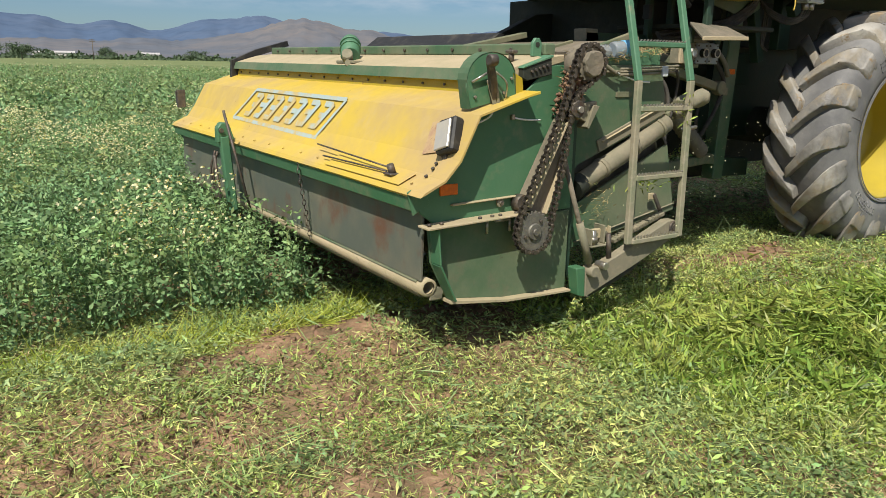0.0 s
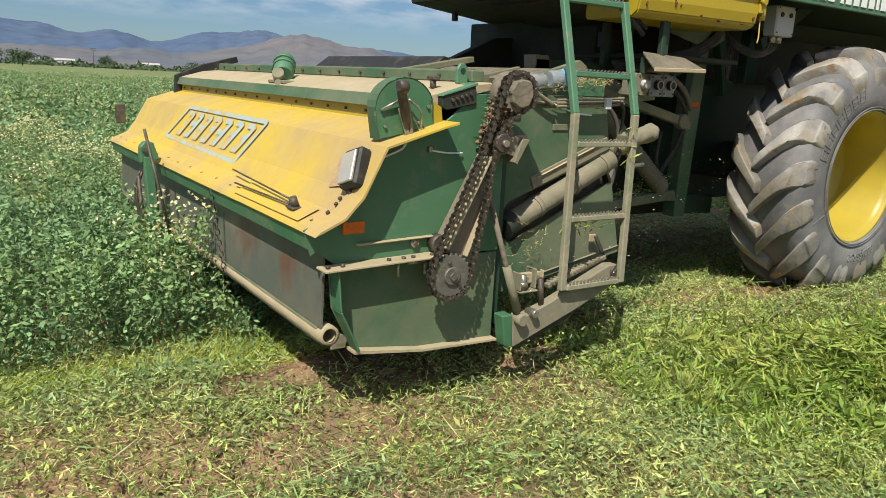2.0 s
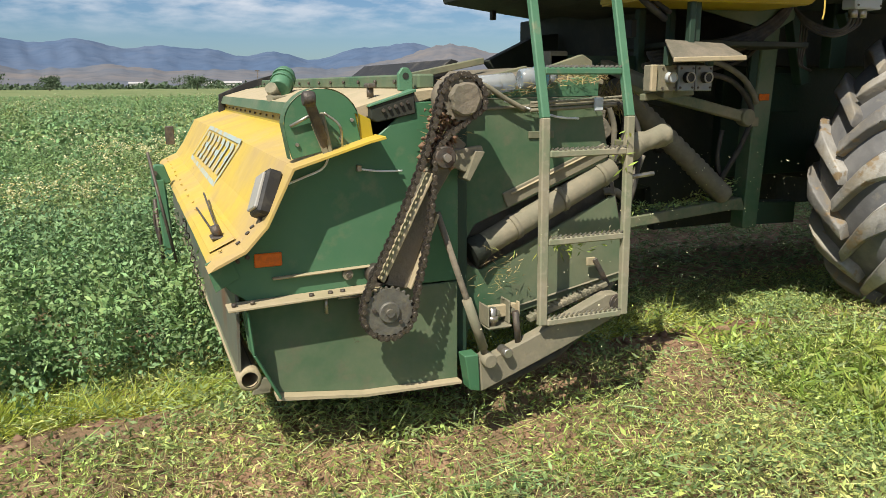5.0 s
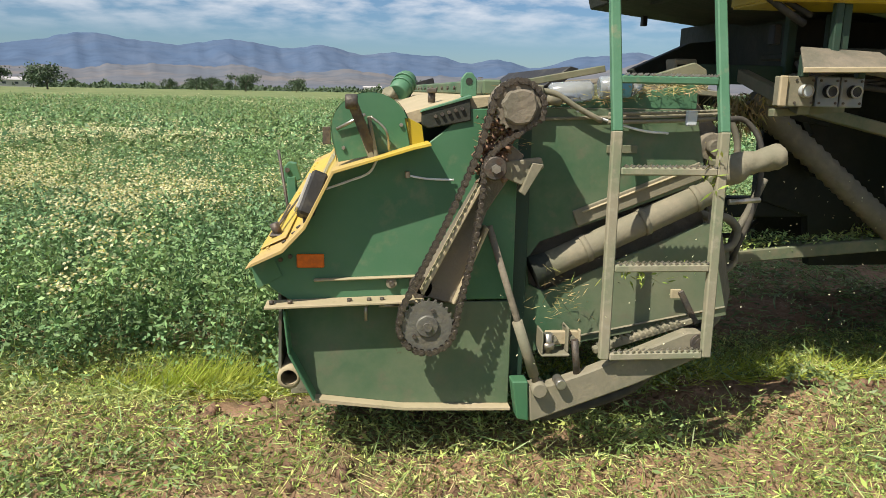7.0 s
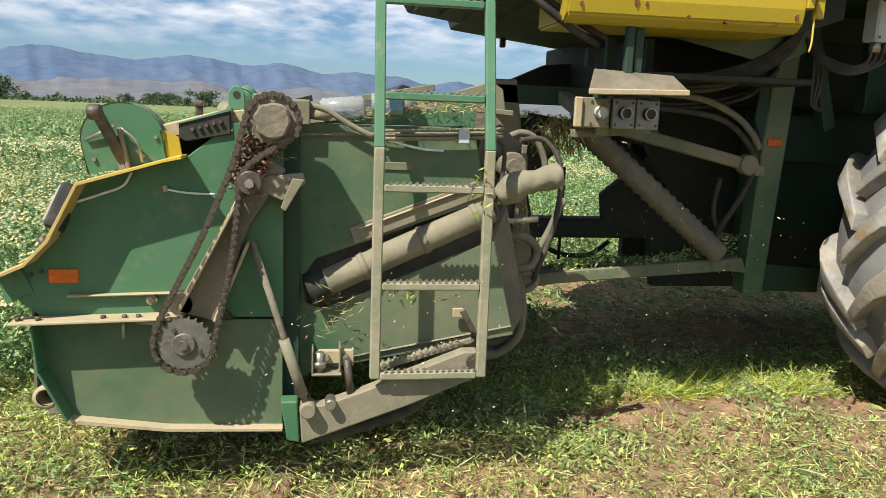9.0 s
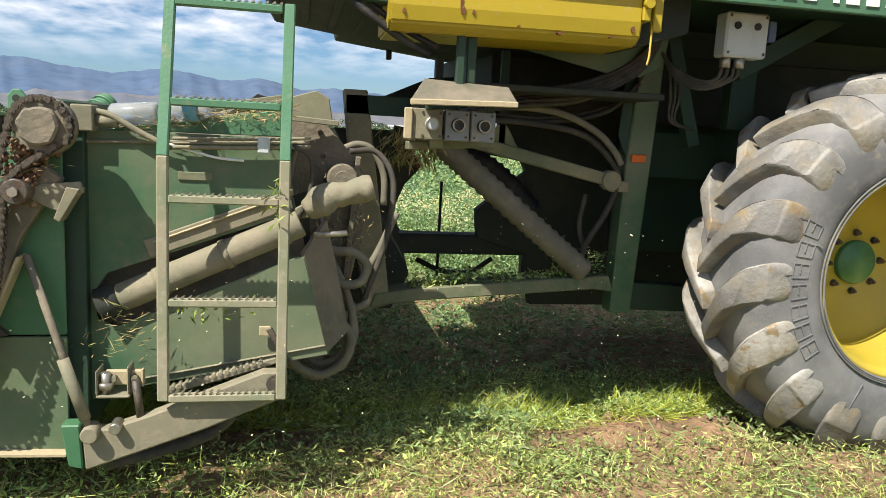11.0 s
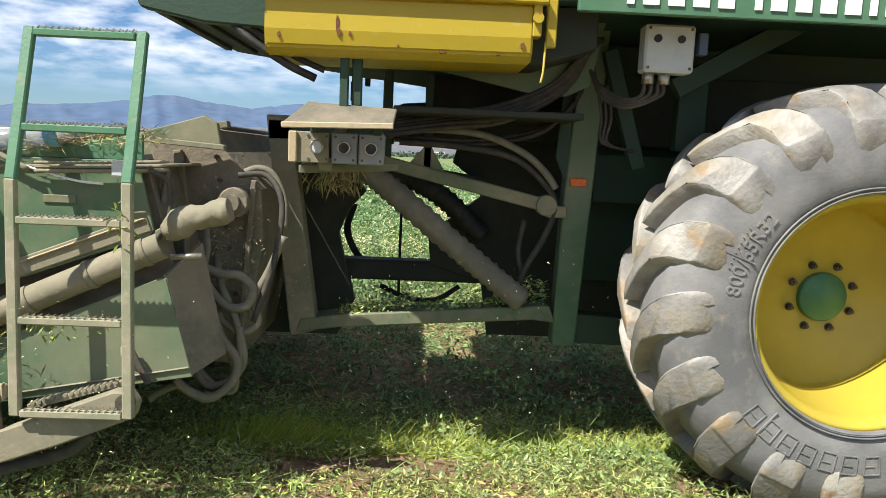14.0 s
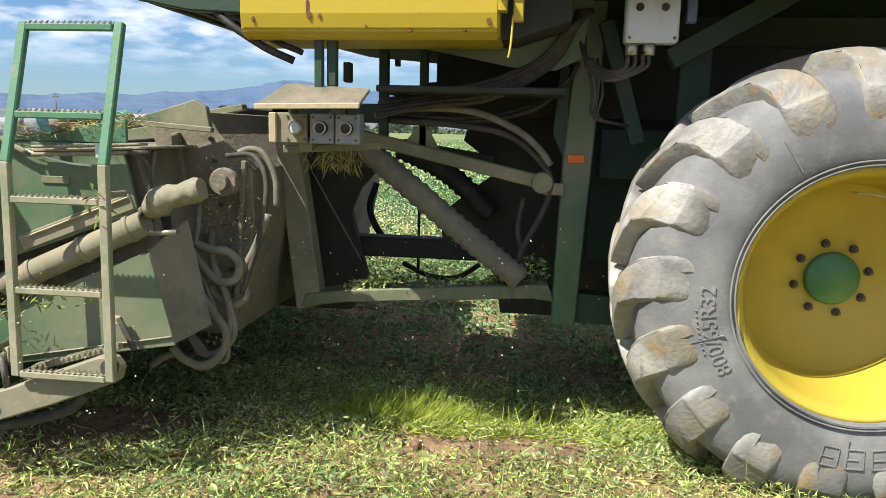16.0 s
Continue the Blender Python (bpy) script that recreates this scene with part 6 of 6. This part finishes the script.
    part("tank_hose", tube([(-2.34, 0.24, 1.85), (-2.22, 0.15, 1.74), (-2.08, 0.14, 1.65), (-1.96, 0.16, 1.60)], 0.011, 8), M_BLACK, H)
    # green board with white lettering bars
    board = part("name_board", box(-1.10, 2.6, 0.03, 0.06, 1.822, 2.15, 0.004), M_BANNER, H, "green board with white lettering")
    x = -0.94
    for i in range(22):
        w = 0.055 if i % 5 else 0.025
        part("lettering_bar", box(x, x + w, 0.024, 0.029, 1.852, 1.935, 0.0), M_WHITE, board)
        x += w + (0.07 if i in (4, 13) else 0.030)
    # grey junction box with glands and cables
    jb = part("junction_box", box(-0.813, -0.63, 0.215, 0.30, 1.655, 1.826, 0.008), M_GREYBOX, H, "grey plastic junction box with two dark plugs")
    for x in (-0.768, -0.682):
        part("plug", rod((x, 0.208, 1.775), (x, 0.216, 1.775), 0.014, 16), M_BLACK, jb)
    for x in (-0.798, -0.645):
        for z in (1.672, 1.812):
            bolt("screw", jb, (x, 0.216, z), r=0.006, h=0.004)
    for x in (-0.785, -0.725):
        part("gland", rod((x, 0.25, 1.655), (x, 0.25, 1.615), 0.022, 10), M_BRASS, jb)
    for k, dx in enumerate((-0.01, 0.015, 0.04, 0.06)):
        part("cable", tube([(-0.785 + dx, 0.25, 1.62), (-0.79 + dx, 0.27, 1.575), (-0.85, 0.30, 1.56 - 0.01 * k), (-0.93, 0.40, 1.62 - 0.01 * k), (-0.97 + 0.01 * k, 0.5, 1.74), (-0.98, 0.55, 1.85)], 0.008, 6), M_HOSE, H)
    for k in range(3):
        part("cable", tube([(-0.93 + 0.02 * k, 0.42, 1.62), (-0.90 + 0.02 * k, 0.45, 1.50), (-0.89 + 0.01 * k, 0.45, 1.40), (-0.75, 0.5, 1.37)], 0.006, 6), M_HOSE, H)
    part("blue_valve", box(-0.60, -0.565, 0.26, 0.30, 1.73, 1.81, 0.004), material("blue_grey_plastic", [(0.10, 0.14, 0.24)], 0.5), H)
    # control box with hood and three knobs
    hood_bm = bmesh.new()
    quad = [(-2.075, -0.02, 1.395), (-1.705, -0.02, 1.405), (-1.70, 0.12, 1.462), (-2.01, 0.12, 1.475)]
    lo = [hood_bm.verts.new(q) for q in quad]
    hi = [hood_bm.verts.new((x, y, z + 0.014)) for x, y, z in quad]
    hood_bm.faces.new(lo); hood_bm.faces.new(hi[::-1])
    for k in range(4):
        hood_bm.faces.new((lo[k], lo[(k + 1) % 4], hi[(k + 1) % 4], hi[k]))
    bmesh.ops.recalc_face_normals(hood_bm, faces=hood_bm.faces)
    # shade is in the top's grey-brown, sunlight in the tan front lip
    hood = part("control_hood", bevelled(hood_bm, 0.003), M_HEAD, H, "dusty sloping sheet hood over the controls, shade painted into its top")
    part("hood_lip", bar((-2.076, -0.024, 1.400), (-1.704, -0.024, 1.410), 0.020, 0.010, (0, 1, 0)), M_TAN, hood)
    part("hood_stay", joined(box(-1.90, -1.87, 0.10, 0.13, 1.46, 1.66), box(-2.00, -1.97, 0.11, 0.14, 1.38, 1.46), box(-1.78, -1.75, 0.11, 0.14, 1.38, 1.46)), M_GREEN_SHADED, hood)
    for k, x in enumerate((-2.05, -1.925, -1.83)):
        cb = part("control_box", box(x, x + (0.115 if k == 0 else 0.09), 0.125, 0.20, 1.275, 1.385, 0.004), M_DUSTY if k == 0 else M_BOXMETAL, H, "dusty valve box with a round knob" if k == 0 else "blue-grey switch box with a round knob")
        xc = x + (0.075 if k == 0 else 0.045)
        part("knob", rod((xc, 0.098, 1.332), (xc, 0.126, 1.332), 0.022, 18, 0.024, 0.003), M_GREYBOX if k == 0 else M_BLACK, cb)
        part("knob_ring", lathe([(-0.004, 0.024), (-0.004, 0.018), (0.0, 0.018), (0.0, 0.024), (-0.004, 0.024)], 20, (xc, 0.100, 1.332)), M_BRASS, cb)
        for dx in (-0.032, 0.032):
            for dz in (-0.04, 0.04):
                bolt("screw", cb, (xc + dx, 0.125, 1.33 + dz), r=0.005, h=0.004)
    part("box_plate", box(-2.075, -2.045, 0.11, 0.125, 1.275, 1.385), M_TAN, H)
    part("control_rail", bar((-2.05, 0.2, 1.25), (-1.70, 0.3, 1.27), 0.03, 0.03), M_GREEN_DUSTY, H)
    part("cross_support", bar((-1.95, 0.15, 1.27), (-1.95, 0.65, 1.40), 0.05, 0.05), M_GREEN_DUSTY, H)


WHEELS = []
WHEEL_R = 0.855


def build_wheel():
    w = tagged(new("wheel"), "large lugged tractor tyre on a yellow rim")
    w.parent = harvester
    w.location = (0, 0.0, 0.83)
    R = WHEEL_R
    # carcass
    prof = [(0.05, 0.418), (0.0, 0.430), (-0.02, 0.455), (-0.035, 0.52), (-0.035, 0.60), (-0.028, 0.66), (-0.012, 0.722), (0.03, 0.768), (0.10, 0.785), (0.20, 0.788), (0.28, 0.788), (0.37, 0.775), (0.44, 0.72), (0.48, 0.65), (0.49, 0.55), (0.47, 0.45), (0.42, 0.418)]
    tyre = part("tyre", lathe(prof, 96), M_RUBBER, w, "grey dusty tyre sidewall with raised lettering")
    for r0 in (0.447, 0.462):
        part("bead_ring", lathe([(-0.028, r0), (-0.036, r0 + 0.004), (-0.030, r0 + 0.008)], 72), M_RUBBER, tyre)
    # lugs: swept bars from the shoulder inwards, on both halves
    def lug(side):
        bm = bmesh.new()
        rows = []
        n = 10
        ends = [(-0.037, 0.030, 0.655), (-0.037, 0.056, 0.682), (-0.033, 0.072, 0.715)]
        spans = ends + [(-0.022 + 0.27 * k / n, None, None) for k in range(n + 1)]
        for k, (y, half, top) in enumerate(spans):
            u = max(k - 3, 0) / n
            ang = radians(8.1) + 0.34 * u ** 1.15
            base = float(np.interp(y, [-0.04, -0.02, 0.04, 0.11, 0.20, 0.5], [0.54, 0.62, 0.71, 0.755, 0.772, 0.772]))
            top = top or float(np.interp(y, [-0.04, -0.02, 0.01, 0.05, 0.10, 0.5], [0.60, 0.735, 0.795, 0.838, 0.850, R + 0.004]))
            half = half or float(np.interp(u, [0, 0.1, 0.3, 0.6, 1.0], [0.080, 0.078, 0.058, 0.045, 0.038]))
            row = []
            for rr, hw in ((base - 0.02, half * 1.10), (base + (top - base) * 0.5, half * 1.06), (top - 0.006, half * 0.97), (top, half * 0.88), (top, -half * 0.88), (top - 0.006, -half * 0.97), (base + (top - base) * 0.5, -half * 1.06), (base - 0.02, -half * 1.10)):
                a = ang + hw / rr
                wear = 0.004 * noise.noise((k * 0.8, hw * 40, 2.0))
                yy = y + (0.03 if abs(rr - base + 0.02) < 1e-6 and k < 4 else 0.0)
                yy = yy if side > 0 else 0.455 - yy
                row.append(bm.verts.new(((rr + wear) * math.cos(a), yy, (rr + wear) * math.sin(a))))
            rows.append(row)
        for a, b in zip(rows, rows[1:]):
            for j in range(7):
                f = bm.faces.new((a[j], b[j], b[j + 1], a[j + 1]))
                f.smooth = j == 3
        bm.faces.new(rows[0]); bm.faces.new(rows[-1][::-1])
        bmesh.ops.recalc_face_normals(bm, faces=bm.faces)
        sharp = [ed for ed in bm.edges if len(ed.link_faces) == 2 and ed.calc_face_angle() > 0.5]
        bmesh.ops.bevel(bm, geom=sharp, offset=0.006, segments=2, affect="EDGES", profile=0.5)
        for fc in bm.faces:
            fc.smooth = True
        for ed in bm.edges:
            ed.smooth = len(ed.link_faces) < 2 or ed.calc_face_angle() < 0.6
        return bm
    count = 17
    for side in (1, -1):
        first = part("tread_lug", lug(side), M_LUG, tyre, "worn tread lug with dried mud")
        for i in range(1, count):
            share(first, tyre, Matrix.Rotation(2 * math.pi * (i + (0.5 if side < 0 else 0)) / count, 4, "Y"))
    # rim: flange, well and dished disc
    part("rim", lathe([(0.06, 0.405), (-0.005, 0.418), (-0.012, 0.436), (-0.004, 0.438), (0.0, 0.428), (0.012, 0.410), (0.05, 0.396), (0.10, 0.392), (0.16, 0.372), (0.30, 0.365), (0.34, 0.360), (0.345, 0.001)], 72), M_RIM, w, "glossy yellow dished rim")
    part("hub_cap", lathe([(0.36, 0.100), (0.325, 0.099), (0.318, 0.093), (0.315, 0.001)], 40), M_HUB, w, "dark green hub disc")
    for i in range(8):
        a = 2 * math.pi * i / 8 + 0.2
        p = Vector((0.134 * math.cos(a), 0.345, 0.134 * math.sin(a)))
        nut = part("wheel_nut", joined(rod(p, p + Vector((0, -0.022, 0)), 0.013, 6), rod(p, p + Vector((0, -0.034, 0)), 0.007, 10), rod(p, p + Vector((0, -0.006, 0)), 0.017, 14)), M_STEEL, w)
    part("rim_sticker", joined(*[bar((0.335 * math.cos(a), 0.20, 0.335 * math.sin(a)), (0.335 * math.cos(a + 0.09), 0.20, 0.335 * math.sin(a + 0.09)), 0.004, 0.05, (0, 1, 0), 0) for a in np.linspace(2.0, 2.25, 4)]), M_GREYBOX, w)
    # raised size marking on the sidewall and plain bars for other lettering
    txt = bpy.data.curves.new("size_marking", "FONT")
    txt.body, txt.size, txt.extrude, txt.align_x = "800/65R32", 0.074, 0.0022, "CENTER"
    ob = new("tmp", txt)
    me = bpy.data.meshes.new_from_object(ob.evaluated_get(bpy.context.evaluated_depsgraph_get()))
    bpy.data.objects.remove(ob)
    a0, rr = MARK_ANGLE, 0.540
    for vtx in me.vertices:
        x, y, z = vtx.co
        a = a0 - x / rr
        r = rr + y - 0.02
        vtx.co = (r * math.cos(a), -0.037 - z, r * math.sin(a))
    me.materials.append(M_RUBBER)
    ob = new("size_marking", me)
    ob.parent = tyre

    def arc_bars(a0, n, r0, r1, step, wdt):
        first = part("sidewall_bar", bar((r0, -0.037, 0), (r1, -0.037, 0), wdt, 0.006, (0, 1, 0), 0.001), M_RUBBER, tyre)
        first.matrix_basis = Matrix.Rotation(-a0, 4, "Y")
        for i in range(1, n):
            share(first, tyre, Matrix.Rotation(-(a0 + i * step), 4, "Y"))
    # outlined blocks where the maker's lettering stands
    for start, way in ((1.15, 1), (-2.0, -1)):
        for i in range(7):
            aa = a0 + start + way * i * 0.150
            for da, r0, db, r1 in ((-0.05, 0.535, -0.05, 0.605), (0.05, 0.535, 0.05, 0.605), (-0.05, 0.535, 0.05, 0.535), (-0.05, 0.605, 0.05, 0.605), (-0.05, 0.572, 0.02, 0.572)):
                part("sidewall_bar", bar((r0 * math.cos(aa + da), -0.0375, r0 * math.sin(aa + da)), (r1 * math.cos(aa + db), -0.0375, r1 * math.sin(aa + db)), 0.004, 0.003, (0, 1, 0), 0), M_RUBBER, tyre)
    arc_bars(a0 - 0.14, 9, 0.580, 0.587, 0.034, 0.003)
    for a in (0.5, 1.6, 2.9, 4.2, 5.4):
        part("sidewall_rib", bar((0.50 * math.cos(a), -0.037, 0.50 * math.sin(a)), (0.62 * math.cos(a), -0.034, 0.62 * math.sin(a)), 0.004, 0.006, (0, 1, 0), 0), M_RUBBER, tyre)
    # true radius: 1.63 m over the lugs
    done = set()
    for ob in w.children_recursive:
        if ob.type == "MESH" and ob.data.name not in done:
            done.add(ob.data.name)
            s = 0.957 if ob is tyre or ob.parent is tyre else 0.98
            ob.data.transform(Matrix.Diagonal((s, 1, s, 1)))
    WHEELS.append(w)


MARK_ANGLE = radians(238)
build_header()
build_drive()
build_feeder()
build_ladder()
build_chassis()
build_wheel()


def build_bottle():
    b = part("bottle", rod((-2.99, -0.13, 1.305), (-2.85, -0.14, 1.318), 0.033, 18, None, 0.01), M_BOTTLE, harvester, "dusty clear plastic bottle lying on the feeder")
    part("bottle", joined(rod((-2.83, -0.14, 1.325), (-2.73, -0.15, 1.335), 0.036, 18, None, 0.006), rod((-2.73, -0.15, 1.335), (-2.69, -0.152, 1.339), 0.036, 16, 0.014)), M_BOTTLE, harvester, "plastic water bottle lying on the feeder")
    part("bottle_label", rod((-2.775, -0.145, 1.331), (-2.735, -0.149, 1.335), 0.0375, 18), M_LABELBLUE, b, "blue bottle label")


build_bottle()


def build_chaff():
    for x0, x1, y0, y1, z0, z1, n in ((-2.2, -0.4, 0.05, 0.6, 0.12, 1.0, 260), (-3.2, -2.2, -0.5, -0.3, 0.25, 0.9, 50)):
        p = np.stack([rng.uniform(x0, x1, n), rng.uniform(y0, y1, n), rng.uniform(z0, z1, n)], 1)
        v, f = leaves(p, rng.normal(size=(n, 3)), rng.uniform(0.004, 0.010, n), rng.uniform(0.003, 0.006, n))
        tagged(many("flying_chaff", v, f, [M_FLOWER], None, harvester), "pale chaff whirling under the machine", kind="stuff")


build_chaff()


def motions():
    walk(harvester, [(t, pose(-d, 0, 0)) for t, d in DRIVE])
    for w in WHEELS:
        walk(w, [(t, pose(0, 0.0, 0.83) @ Matrix.Rotation(-d / 0.845, 4, "Y")) for t, d in DRIVE])
    # the chain drive turns clockwise, 19.7 radians a second at the lower sprocket
    ticks = [0.05 * k for k in range(321)]
    for sprocket, r in SPROCKETS:
        at = sprocket.location.copy()
        walk(sprocket, [(t, Matrix.Translation(at) @ Matrix.Rotation(19.7 * t * 0.082 / r, 4, "Y")) for t in ticks])
    for link, d, along, total in LINKS:
        rows = []
        for t in ticks:
            p, q = along((d - 19.7 * 0.087 * t) % total), along((d - 19.7 * 0.087 * t + 0.008) % total)
            rows.append((t, Matrix.Translation(p) @ Matrix.Rotation(-math.atan2(q.z - p.z, q.x - p.x), 4, "Y")))
        walk(link, rows)
    # each crop strip is mown flat when the header's front reaches it
    ts, ds = [t for t, d in DRIVE], [d for t, d in DRIVE]
    for ob, x in STRIPS:
        hit = -(x + 3.62)
        if hit >= ds[-1]:
            continue
        t0 = float(np.interp(hit, ds, ts)) if hit > 0 else 0.0
        rest = pose(x, 0, 0)
        flat = pose(x, 0, -0.02) @ Matrix.Rotation(radians(-86), 4, "Y")
        rows = [(0.0, flat)] if hit <= 0 else [(0.0, rest), (max(t0 - 0.03, 0.04), rest), (t0 + 0.9, flat)]
        rows = [r for r in rows if r[0] < 15.95]
        rows.append((16.0, flat if len(rows) != 2 or hit <= 0 else pose(x, 0, 0) @ Matrix.Rotation(radians(-86 * (16 - t0) / 0.93), 4, "Y")))
        walk(ob, rows)


motions()
